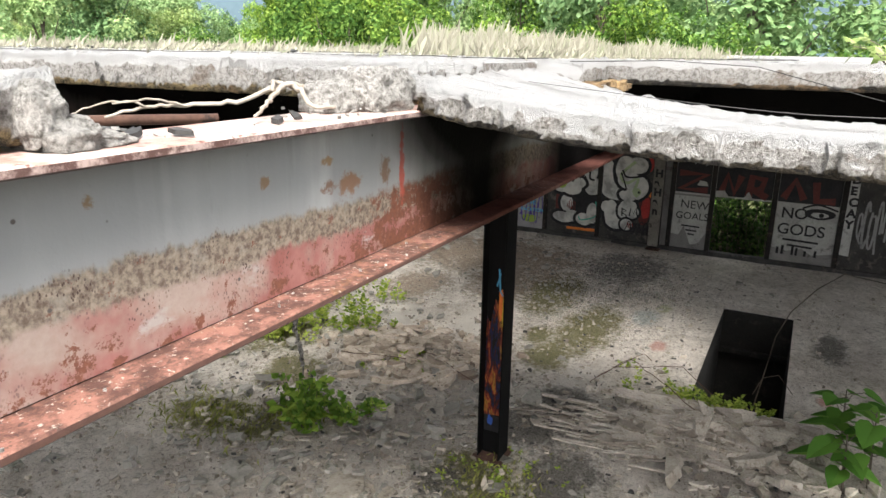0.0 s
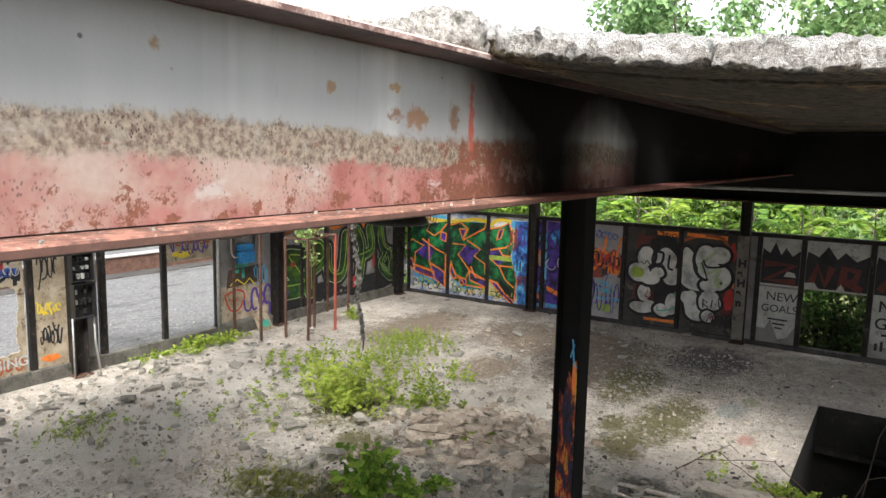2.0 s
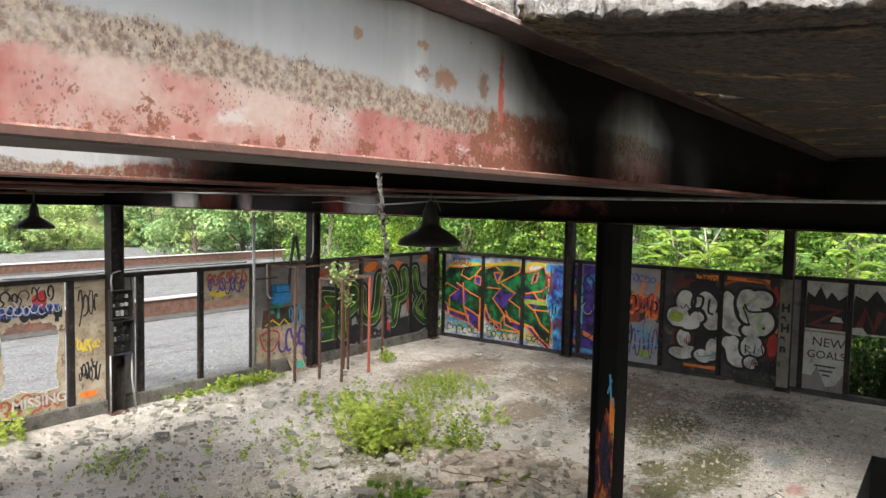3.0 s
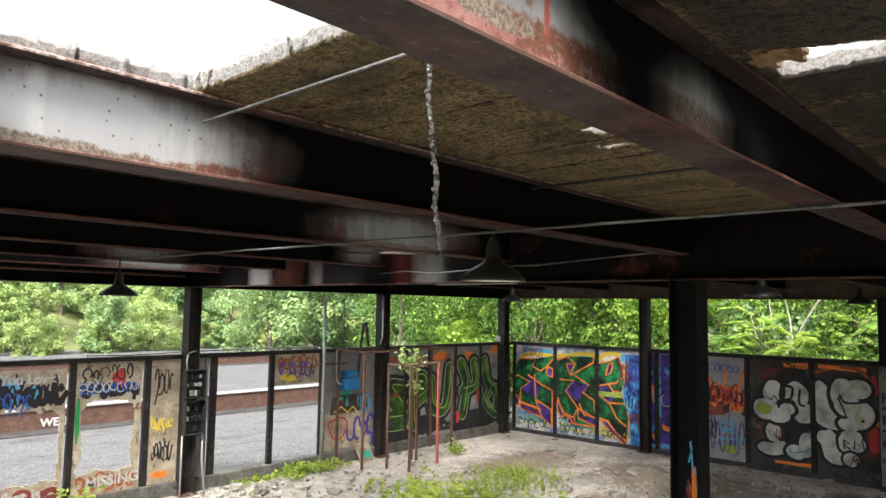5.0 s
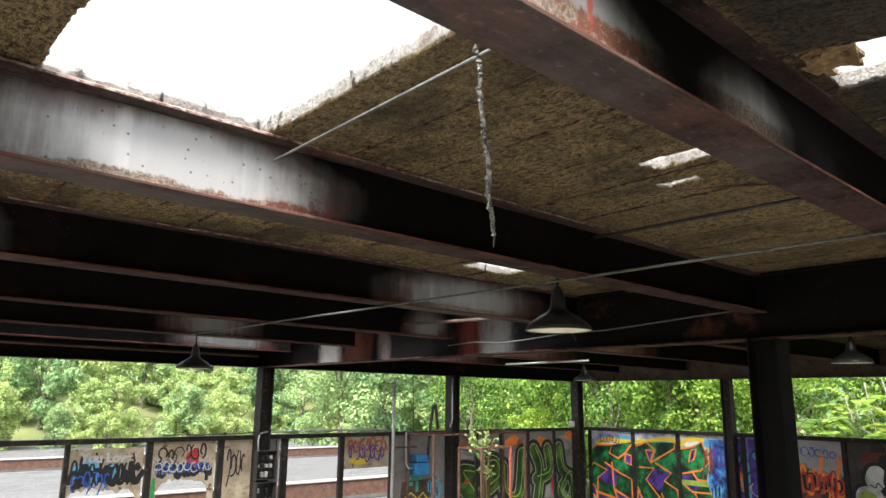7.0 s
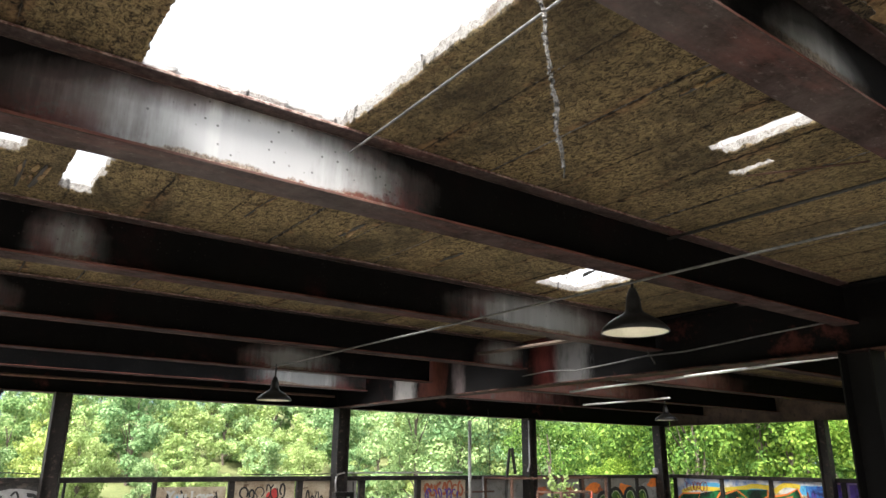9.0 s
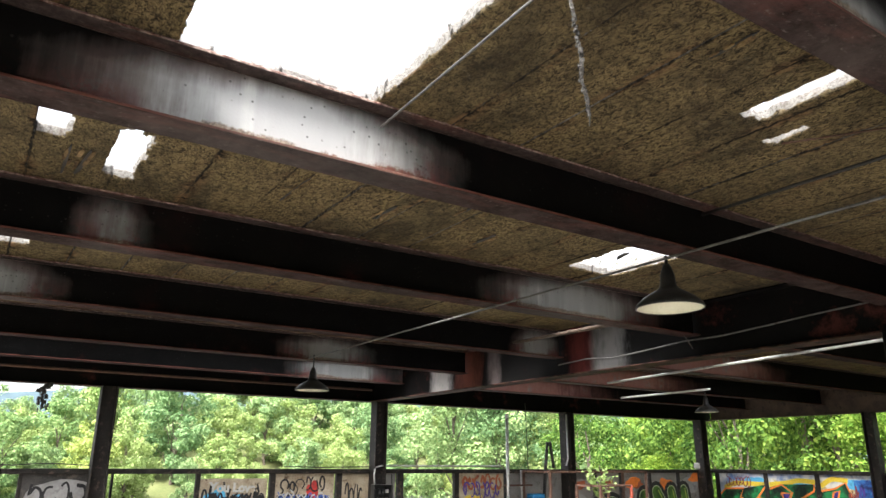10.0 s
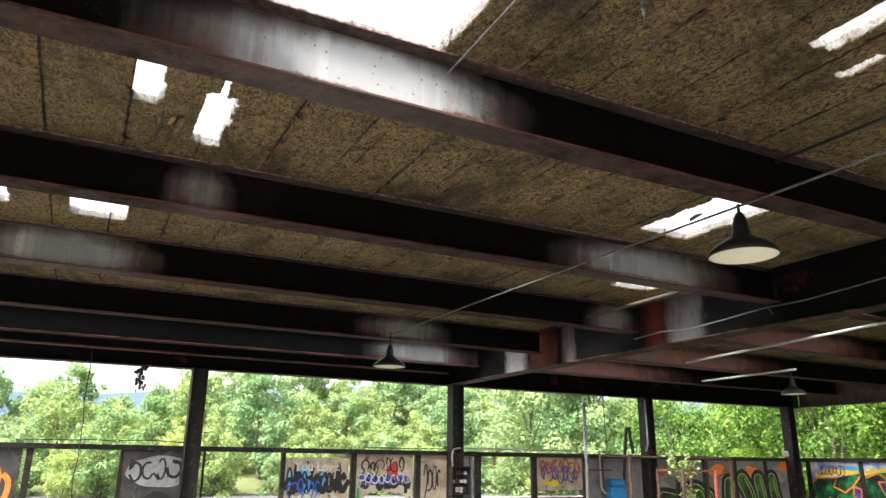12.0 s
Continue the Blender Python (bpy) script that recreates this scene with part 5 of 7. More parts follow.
WILD = {
    "b0": dict(mass=[(18, 150), (60, 93), (112, 93), (172, 84), (172, 300), (166, 332), (128, 300), (60, 245), (22, 200)],
               line=[[(22, 132), (60, 93), (112, 93), (100, 120), (128, 138), (150, 120), (172, 88)], [(60, 243), (62, 200), (92, 176), (50, 152), (22, 192)],
                     [(85, 150), (132, 186), (166, 206), (167, 331), (130, 300), (128, 271), (60, 245)], [(108, 150), (112, 236), (164, 274)], [(22, 233), (56, 263)]],
               block=[[(60, 248), (127, 274), (128, 298), (62, 270)], [(112, 240), (148, 262), (163, 276), (164, 328), (132, 300)], [(20, 198), (54, 230), (55, 262), (20, 235)], [(150, 122), (168, 130), (166, 160), (148, 150)]],
               heart=[(62, 202), (90, 178), (86, 152), (130, 186), (112, 234)], glow=[(58, 90), (90, 78), (130, 80), (172, 84)]),
    "b1": dict(mass=[(180, 92), (215, 84), (300, 86), (308, 110), (308, 330), (240, 326), (196, 300), (180, 262)],
               line=[[(182, 97), (215, 85), (242, 110), (226, 152), (298, 106), (300, 86)], [(190, 166), (236, 170), (210, 206), (250, 266), (236, 300), (200, 281), (184, 230)],
                     [(240, 152), (286, 186), (265, 211), (301, 240), (306, 302), (270, 290), (254, 250)], [(194, 300), (216, 290), (236, 322), (306, 332)]],
               block=[[(216, 290), (240, 302), (240, 325), (218, 318)], [(250, 268), (305, 302), (305, 330), (252, 302)], [(184, 240), (205, 285), (195, 300), (182, 270)], [(212, 110), (238, 112), (224, 148)]],
               heart=[(236, 172), (284, 187), (264, 211), (252, 248), (212, 206)], glow=[(182, 84), (230, 80), (262, 74), (306, 80)]),
    "b2": dict(mass=[(314, 104), (350, 100), (379, 82), (396, 150), (386, 210), (408, 300), (402, 382), (366, 350), (314, 300)],
               line=[[(316, 106), (350, 100), (378, 83), (396, 150), (370, 176), (318, 186)], [(316, 216), (345, 246), (396, 250), (409, 300), (401, 382), (368, 350), (344, 311), (318, 300)],
                     [(344, 176), (360, 206), (386, 210)], [(350, 250), (371, 300), (400, 330)]],
               block=[[(318, 302), (344, 314), (370, 352), (400, 382), (396, 396), (338, 332)], [(346, 111), (361, 106), (353, 140), (338, 150)]],
               heart=[(318, 188), (344, 178), (360, 206), (384, 212), (345, 244), (318, 214)], glow=[(316, 92), (345, 72), (384, 78)])}
for key, w in WILD.items():
    PANELS[key].data.materials.clear()
    PANELS[key].data.materials.append(CLOUD)
    u0, u1 = SPANS[key]
    r = random.Random(key)
    spray([key], blob((u0 + u1) / 2, 0.5, 0.5, 0.2, 0, 0.4, 3) + blob(u0 + 0.3, 2.25, 0.3, 0.12, 0, 0.4, 6), "sky", 0.002)
    spray([key], ribbon(curve_pts(EAST(w["glow"]), 5), 0.11), "yellow", 0.003)
    spray([key], [EAST(w["mass"])], GREEN_FADE, 0.005)
    spray([key], [EAST(b) for b in w["block"] + [w["heart"]]], VIOLET_FADE, 0.007)
    spray([key], [e for p in w["line"] + [b + b[:1] for b in w["block"]] for e in fat(EAST(p), 0.042, False)], "orange", 0.009)
    spray([key], [e for p in w["line"] for e in fat([(a + 0.07, b - 0.05) for a, b in EAST(p)], 0.02, False)], "dark_green", 0.0082)
    paint(key, scribble(r, u0 + 0.1, u1 - 0.1, 0.2, 0.5, 6, 0.05), "lime", 0.004)
    paint(key, scribble(r, u0 + 0.1, u1 - 0.1, 0.14, 0.4, 6, 0.03), "black", 0.0102)
spray(["b2"], [EAST([(398, 76), (444, 76), (444, 402), (414, 396), (410, 300), (388, 212), (398, 150)])], BLUE_FADE, 0.0112)
paint("b2", scribble(rg, 8.42, 8.8, 0.9, 1.5, 4, 0.03), "black", 0.0125)
paint("b2", scribble(rg, 8.42, 8.66, 0.5, 0.95, 3, 0.03), "dark_red", 0.0128)
paint("b2", scribble(rg, 8.7, 8.98, 1.5, 2.2, 6, 0.026), "dark_red", 0.0132)
paint("b2", scribble(rg, 8.42, 8.7, 1.6, 2.3, 3, 0.05), "purple", 0.0122)
paint("b2", [EAST([(312, 205), (388, 212), (392, 230), (314, 222)])], "lime", 0.0118)
paint("b0", scribble(rg, 11.35, 12.05, 2.1, 2.36, 7, 0.026), "dark_red", 0.012)
paint("b0", scribble(rg, 11.5, 11.95, 0.5, 0.68, 6, 0.026), "dark_red", 0.012)
for key, u0, u1 in (("b3", 8.02, 8.28), ("b4", 7.02, 7.84)):
    paint(key, [[(u0, 0.12), (u1, 0.12), (u1, 2.4), (u0, 2.4)]], VIOLET_FADE, 0.002)
    paint(key, blob((u0 + u1) / 2, 2.0, (u1 - u0) * 0.4, 0.22, 0, 0.3, 3) + blob(u0 + 0.15, 0.5, 0.14, 0.26, 0.3, 0.3, 5), BLUE_FADE, 0.003)
    paint(key, [[(u0, 0.3), (u1, 0.6), (u1, 0.72), (u0, 0.42)], [(u0, 1.2), (u0 + 0.14, 1.3), (u0 + 0.14, 1.75), (u0, 1.6)]], "orange", 0.004)
    paint(key, [[(u0, 0.14), (u1, 0.14), (u1, 0.26), (u0, 0.2)]], "sky", 0.0045)
    for k in range(3):
        paint(key, scribble(rg, u0, u1, 0.5 + 0.6 * k, 1.0 + 0.6 * k, 3, 0.035), ("black", "chalk", "black")[k], 0.005 + 0.001 * k)
# fire panel with words
paint("b5", scribble(rg, 5.95, 6.8, 2.05, 2.3, 6, 0.025), "blue", 0.004)
paint("b5", scribble(rg, 5.9, 6.85, 1.35, 1.75, 9, 0.05), "black", 0.005)
paint("b5", [[(5.84, 0.32), (6.86, 0.32), (6.86, 1.08), (5.84, 1.1)]], "grey", 0.003)
paint("b5", scribble(rg, 5.86, 6.84, 0.2, 1.1, 9, 0.03), "purple", 0.0035)
paint("b5", scribble(rg, 5.86, 6.84, 1.2, 1.9, 8, 0.07), "orange", 0.0045)
paint("b5", scribble(rg, 5.86, 6.84, 1.3, 1.8, 8, 0.05), "red", 0.0055)
paint("b5", scribble(rg, 6.5, 6.84, 0.5, 1.0, 4, 0.03), "black", 0.006)
for s, v in (("FULL", 0.9), ("TIME", 0.72), ("VACATION", 0.54)):
    write_b(s, 6.44, v, 0.19 if s != "VACATION" else 0.12, "sky", "b5", bold=0.003)
paint("b5", blob(6.2, 0.35, 0.2, 0.1, 0, 0.2, 5), "lime", 0.004)

# bubble letters over two panels
PAIR = ["b6", "b7"]
spray(PAIR, blob(4.62, 1.25, 0.28, 1.0, 0, 0.2, 4) + blob(4.85, 2.16, 0.3, 0.2, 0, 0.25, 2), "black", 0.002)
spray(PAIR, blob(5.2, 2.05, 0.3, 0.25, 0, 0.3, 5) + blob(5.4, 0.9, 0.12, 0.5, 0, 0.3, 8) + blob(3.35, 1.1, 0.16, 0.6, 0, 0.3, 5), "dried_red", 0.0022)
spray(PAIR, blob(4.7, 0.5, 0.22, 0.14, 0, 0.2, 9), "teal", 0.003)
PAIR_AT = sketch([(660, 6.92), (808, 5.78), (1012, 4.42), (1235, 3.12)], 74, 0.045, 437, 0.147)


def bubble(drops, lift, ink, rim=0.075):
    """One swollen letter: round drops run together inside a black outline."""
    for grown, skin in ((rim, "black"), (0.0, ink)):
        flat = []
        for k, (px, py, rx, ry, turn) in enumerate(drops):
            u, v = PAIR_AT([(px, py)])[0]
            flat += blob(u, v, rx * 0.0066 + grown, ry * 0.0062 + grown, turn, 0.07, k + len(drops))
        spray(PAIR, flat, skin, lift + (0.0016 if not grown else 0.0))


spray(PAIR, blob(*PAIR_AT([(945, 150)])[0], 0.31, 0.19, 0, 0.12, 4) + blob(*PAIR_AT([(960, 350)])[0], 0.27, 0.5, 0.1, 0.15, 6) + blob(*PAIR_AT([(1010, 300)])[0], 0.3, 0.5, 0, 0.2, 2), "black", 0.003)
bubble([(890, 345, 24, 34, 0), (880, 405, 42, 22, 0.1), (912, 400, 26, 24, 0)], 0.006, CHALK_FADE)
bubble([(958, 415, 30, 24, 0.2), (990, 390, 22, 42, 0)], 0.0095, CHALK_FADE)
bubble([(1065, 385, 25, 50, 0), (1085, 430, 36, 24, 0.2), (1045, 360, 20, 24, 0)], 0.006, CHALK_FADE)
bubble([(1120, 375, 24, 34, 0.2), (1150, 385, 26, 26, 0), (1135, 355, 30, 20, 0)], 0.0095, CHALK_FADE, 0.06)
bubble([(1132, 438, 22, 22, 0)], 0.0128, CHALK_FADE, 0.05)
bubble([(960, 215, 40, 50, 0.2), (985, 275, 34, 36, 0)], 0.006, CHALK_FADE)
bubble([(890, 200, 30, 42, 0.2), (868, 262, 40, 38, 0), (908, 285, 36, 26, 0), (935, 262, 24, 20, 0)], 0.0095, CHALK_FADE)
bubble([(1045, 232, 28, 70, -0.1), (1080, 298, 58, 32, 0.1)], 0.006, CHALK_FADE)
bubble([(1110, 200, 34, 50, 0.1), (1160, 186, 36, 32, 0), (1128, 248, 40, 34, 0), (1168, 280, 36, 44, 0.2), (1132, 312, 34, 22, 0)], 0.0095, CHALK_FADE)
spray(PAIR, blob(*PAIR_AT([(862, 262)])[0], 0.17, 0.13, 0, 0.1, 2), "lime", 0.0132)
spray(PAIR, ribbon(curve_pts(PAIR_AT([(1150, 170), (1095, 225), (1120, 260), (1165, 240), (1150, 300)]), 5), 0.07) + blob(*PAIR_AT([(1165, 300)])[0], 0.1, 0.12, 0, 0.3, 4), "pale_green", 0.0132)
spray(PAIR, ribbon(curve_pts(PAIR_AT([(1100, 205), (1120, 235), (1180, 232)]), 5), 0.045) + ribbon(curve_pts(PAIR_AT([(1060, 200), (1075, 260), (1120, 290), (1095, 215)]), 5), 0.035)
      + ribbon(curve_pts(PAIR_AT([(920, 175), (915, 220), (945, 225), (952, 185), (925, 178)]), 5), 0.06) + ribbon(curve_pts(PAIR_AT([(975, 190), (972, 240), (990, 250)]), 4), 0.05), "black", 0.0138)
spray(PAIR, ribbon(curve_pts(PAIR_AT([(1000, 340), (1005, 400), (950, 418), (940, 400)]), 5), 0.03), "teal", 0.0134)
spray(PAIR, [q for pts in ([(1110, 365), (1112, 400)], [(1110, 368), (1128, 378), (1112, 385), (1132, 402)], [(1142, 402), (1146, 368), (1158, 390), (1168, 366), (1174, 402)]) for q in fat(PAIR_AT(pts), 0.03, False)], "black", 0.0165)
spray(PAIR, ribbon(curve_pts(PAIR_AT([(1022, 130), (1090, 108), (1170, 120), (1205, 190)]), 6), 0.07), "rust", 0.0028)
top = 0.004 + 0.0026 * 10
spray(PAIR, scribble(rg, 3.2, 3.7, 0.32, 0.62, 5, 0.035) + ribbon(curve_pts([(5.34, 1.62), (5.25, 1.56), (5.2, 1.66), (5.1, 1.55), (5.0, 1.62), (4.92, 1.5), (4.84, 1.6), (4.76, 1.52)], 4), 0.022) + blob(3.48, 1.3, 0.03, 0.03, 0, 0, 0), "black", top)
spray(PAIR, scribble(rg, 5.0, 5.2, 0.7, 0.95, 4, 0.02) + scribble(rg, 3.55, 3.7, 0.4, 0.55, 3, 0.02), "dark_red", top)
paint("b6", scribble(rg, 4.5, 5.3, 2.25, 2.38, 5, 0.03), "black", 0.005)
paint("b6", [[(4.5, 2.26), (5.0, 2.3), (5.0, 2.38), (4.5, 2.4)], [(4.48, 0.2), (5.2, 0.2), (5.2, 0.26), (4.48, 0.28)]], "orange", 0.003)
paint("b7", [[(3.4, 2.28), (4.3, 2.32), (4.3, 2.4), (3.4, 2.38)], [(3.2, 1.2), (3.3, 1.25), (3.3, 1.5), (3.2, 1.45)]], "orange", 0.003)
paint("b7", blob(3.3, 0.95, 0.1, 0.28, 0, 0.3, 6) + blob(3.28, 2.0, 0.09, 0.2, 0, 0.3, 7), "red", 0.0035)
paint("b7", scribble(rg, 3.2, 3.6, 0.25, 0.5, 5, 0.03), "black", 0.017)
PANELS["pilaster"] = part("panel", wall_box(on_b, 2.9, 3.14, 0.1, 2.44, 0.214, 0.226), PILASTER, wall_b, "dirty beige facing on the wall column")
for k, ch in enumerate("HaHan"):
    write_b(ch, 3.1, 1.75 - 0.22 * k, 0.24, "black", "pilaster", 0.24)
# crowned letters and painted-out patches with words
CROWN = [(0.0, 0.2), (0.02, 0.62), (0.2, 0.36), (0.34, 0.95), (0.5, 0.3), (0.62, 0.7), (0.8, 0.26), (1.0, 0.6)]
for key, u1, u0 in (("b9", 2.66, 1.9), ("b10", 1.78, 0.62), ("b11", 0.5, -0.7)):
    paint(key, [[(u1, 1.38), (u0, 1.38), (u0, 2.43), (u1, 2.43)]], "chalk", 0.002)
    pts = [(u1 - (u1 - u0) * a, 1.95 + 0.4 * b) for a, b in CROWN]
    paint(key, [[pts[k], pts[k + 1], (pts[k + 1][0], 1.9), (pts[k][0], 1.9)] for k in range(7)], "black", 0.004)
    paint(key, [[(u1, 1.42), (u0, 1.42), (u0, 1.94), (u1, 1.94)]], "black", 0.005)
for key, pts in (("b9", [(2.6, 1.86), (2.0, 1.86), (2.56, 1.5), (1.96, 1.5)]), ("b10", [(1.68, 1.46), (1.56, 1.9), (1.4, 1.5), (1.28, 1.9)]), ("b10", [(1.1, 1.46), (1.06, 1.9), (0.8, 1.86), (0.86, 1.64), (1.06, 1.64), (0.72, 1.46)]), ("b11", [(0.4, 1.5), (0.2, 1.9), (0.0, 1.5)]), ("b11", [(-0.2, 1.9), (-0.24, 1.5), (-0.6, 1.52)])):
    paint(key, ribbon(pts, 0.15), "dried_red", 0.007)
paint("b9", [[(2.2, 1.6), (1.95, 1.6), (2.0, 1.7), (2.14, 1.72)]], "chalk", 0.009)
paint("b10", [[(1.78, 1.4), (1.5, 1.4), (1.6, 1.54), (1.78, 1.52)], [(1.2, 1.4), (1.0, 1.4), (1.1, 1.56)]], "chalk", 0.009)
paint("b9", [[(2.67, 0.42), (2.5, 0.4), (2.4, 0.62), (2.22, 0.2), (2.05, 0.25), (1.9, 0.5), (1.9, 1.34), (2.67, 1.34)]], "chalk", 0.003)
write_b("NEW", 2.52, 1.06, 0.27, "black", "b9", bold=0.0, tilt=-0.03)
write_b("GOALS", 2.6, 0.8, 0.23, "black", "b9", bold=0.001)
for v, a, b in ((0.64, 2.45, 2.05), (0.54, 2.35, 2.1), (0.45, 2.3, 2.15)):
    paint("b9", ribbon([(a, v), (b, v - 0.01)], 0.035), "black", 0.006)
paint("b11", [[(0.5, 0.4), (0.2, 0.34), (-0.1, 0.42), (-0.3, 0.3), (-0.7, 0.38), (-0.7, 1.44), (0.5, 1.42)]], "chalk", 0.003)
write_b("NO", 0.4, 1.08, 0.33, "black", "b11", bold=0.004)
write_b("GODS", 0.44, 0.72, 0.34, "black", "b11", bold=0.003)
paint("b11", blob(-0.35, 1.22, 0.3, 0.12, 0, 0.1, 4), "black", 0.006)
paint("b11", blob(-0.35, 1.2, 0.17, 0.06, 0, 0.1, 4), "white", 0.008)
paint("b11", blob(-0.38, 1.2, 0.05, 0.05, 0, 0.05, 4), "black", 0.01)
paint("b11", ribbon(curve_pts([(0.0, 1.32), (-0.3, 1.42), (-0.68, 1.32)]), 0.04) + ribbon([(0.3, 0.6), (-0.4, 0.58)], 0.045) + ribbon([(0.2, 0.48), (-0.3, 0.46)], 0.045), "black", 0.006)
paint("b11", [[(u, 0.26), (u - 0.05, 0.26), (u - 0.05, 0.26 + h), (u, 0.26 + h)] for u, h in ((0.4, 0.15), (0.3, 0.2), (0.1, 0.22), (0.02, 0.17), (-0.15, 0.12), (-0.35, 0.15))], "black", 0.006)
paint("b12", [[(-0.82, 0.4), (-1.0, 0.38), (-1.0, 2.3), (-0.82, 2.3)]], "white", 0.003)
for k, ch in enumerate("DECAY"):
    write_b(ch, -0.84, 1.95 - 0.24 * k, 0.24, "black", "b12")
paint("b12", scribble(rg, -1.85, -1.05, 0.5, 1.6, 7, 0.05), "grey", 0.004)
paint("b13", scribble(rg, -3.1, -2.0, 0.5, 1.8, 8, 0.05), "dark_red", 0.004)

# north wall: dark green bubble letters with pale outlines
ROW = ["a_m0", "a_m1", "a_m2", "a_m3", "a_m4"]
for key in ROW:
    PANELS[key].data.materials.clear()
    PANELS[key].data.materials.append(PANEL)
    u0, u1 = SPANS[key]
    r = random.Random(key)
    paint(key, blob((u0 + u1) / 2, 2.18, (u1 - u0) * 0.3, 0.1, 0.1, 0.5, len(key)), "rust", 0.002)
    paint(key, blob(u0 + (u1 - u0) * 0.6, 1.35, (u1 - u0) * 0.36, 0.6, 0.1, 0.4, 3), "grey", 0.0025)
    paint(key, scribble(r, u0 + 0.06, u1 - 0.06, 0.3, 0.55, 4, 0.1), "black", 0.003)
NORTH = sketch([(235, 11.55), (400, 13.26), (475, 14.26), (565, 15.31), (645, 16.6)], 222, -0.066, 545, -0.19)
spray(ROW, blob(*NORTH([(300, 490)])[0], 0.8, 0.22, 0, 0.3, 2) + blob(*NORTH([(400, 455)])[0], 0.6, 0.25, 0, 0.3, 4) + blob(*NORTH([(545, 440)])[0], 1.0, 0.3, 0, 0.3, 6) + blob(*NORTH([(640, 300)])[0], 0.2, 0.8, 0, 0.3, 8), "black", 0.003)
spray(ROW, blob(*NORTH([(430, 238)])[0], 0.26, 0.12, 0.2, 0.4, 3) + blob(*NORTH([(525, 236)])[0], 0.24, 0.14, -0.2, 0.4, 5) + blob(*NORTH([(608, 212)])[0], 0.3, 0.1, 0.1, 0.4, 7) + blob(*NORTH([(258, 330)])[0], 0.16, 0.3, 0.1, 0.3, 9), "orange", 0.0034)
spray(ROW, blob(*NORTH([(590, 235)])[0], 0.5, 0.2, 0.1, 0.4, 3) + blob(*NORTH([(500, 250)])[0], 0.4, 0.2, 0.1, 0.4, 5), "grey", 0.003)
FAT = [[([(318, 352), (268, 350), (300, 402), (316, 440), (262, 452)], 0.44)], [([(345, 460), (345, 330), (376, 308), (388, 350), (352, 386)], 0.32)],
       [([(405, 318), (410, 400), (446, 402), (458, 276)], 0.27)], [([(494, 262), (514, 320), (502, 424)], 0.28), ([(540, 256), (546, 326), (500, 350)], 0.24)],
       [([(576, 250), (588, 326), (634, 340), (636, 262)], 0.22), ([(606, 340), (612, 424), (580, 384), (590, 350)], 0.2)]]
for k, group in enumerate(FAT):
    group = [(curve_pts(NORTH(p), 5), w) for p, w in group]
    letters(ROW, group, 0.0045 + 0.0003 * k, [(0.26, "black"), (0.07, "pale_green"), (0.025, MOSS_FADE)])
    spray(ROW, [q for p, w in group for q in ribbon([(a + w * 0.2, b + w * 0.22) for a, b in p], 0.03)], "lime", 0.0095)
    spray(ROW, [q for p, w in group for q in ribbon([(a - w * 0.34, b - w * 0.24) for a, b in p[2:]], 0.09)], "dark_green", 0.009)
spray(ROW, blob(12.1, 1.35, 0.08, 0.06, 0, 0.3, 2) + blob(15.2, 1.1, 0.05, 0.2, 0, 0.3, 8) + blob(13.3, 1.2, 0.06, 0.1, 0, 0.3, 5) + blob(14.35, 0.6, 0.12, 0.16, 0, 0.4, 3), "red", 0.0105)
spray(ROW, ribbon(curve_pts([(15.3, 1.35), (15.5, 1.0), (15.75, 0.72), (15.98, 1.05), (15.95, 1.35), (15.8, 1.3), (15.72, 1.1)], 5), 0.02), "pale_green", 0.0115)
paint("a_m0", [[(11.66, 0.5), (11.9, 0.6), (11.8, 1.0), (11.66, 0.9)]], "sky", 0.013)
paint("a_m0", [[(11.66, 1.2), (11.85, 1.3), (11.8, 1.9), (11.66, 1.9)], [(11.66, 0.25), (11.85, 0.3), (11.75, 0.55)]], "orange", 0.013)
paint("a_m0", [[(11.7, 0.42), (11.95, 0.75), (11.98, 0.72), (11.75, 0.36)]], "purple", 0.014)
# other tags
paint("a_drak", blob(1.46, 2.12, 0.5, 0.24, 0, 0.2, 3) + blob(1.2, 1.2, 0.2, 0.5, 0, 0.3, 5), "grey", 0.002)
paint("a_drak", scribble(random.Random(3), 1.0, 1.95, 1.95, 2.32, 5, 0.05), "black", 0.004)
paint("a_drak", blob(1.45, 1.1, 0.42, 0.72, 0, 0.12, 3), "black", 0.003)
paint("a_drak", blob(1.36, 1.5, 0.07, 0.09, 0.4, 0.2, 3) + blob(1.58, 1.5, 0.07, 0.09, -0.4, 0.2, 5), "teal", 0.006)
paint("a_love", blob(3.75, 2.0, 0.22, 0.2, 0, 0.3, 2) + blob(4.1, 1.95, 0.14, 0.18, 0, 0.3, 5), "sky", 0.002)
paint("a_love", scribble(rg, 3.5, 4.56, 1.78, 2.2, 12, 0.045), "black", 0.004)
paint("a_love", scribble(rg, 3.5, 4.56, 1.76, 2.1, 9, 0.09), "black", 0.005)
paint("a_love", scribble(rg, 3.5, 4.1, 1.74, 2.0, 6, 0.025), "blue", 0.0065)
write_a("You Love", 3.62, 2.16, 0.2, "white", "a_love", 0.008, 0.01, -0.02)
paint("a_torn", scribble(rg, 4.85, 5.7, 2.1, 2.4, 6, 0.035), "black", 0.004)
paint("a_torn", scribble(rg, 4.8, 5.8, 0.28, 0.58, 6, 0.05), "rust", 0.003)
paint("a_torn", blob(5.45, 2.15, 0.12, 0.16, 0, 0.3, 2), "red", 0.003)
paint("a_torn", scribble(rg, 4.8, 5.8, 1.82, 2.08, 11, 0.1), "black", 0.004)
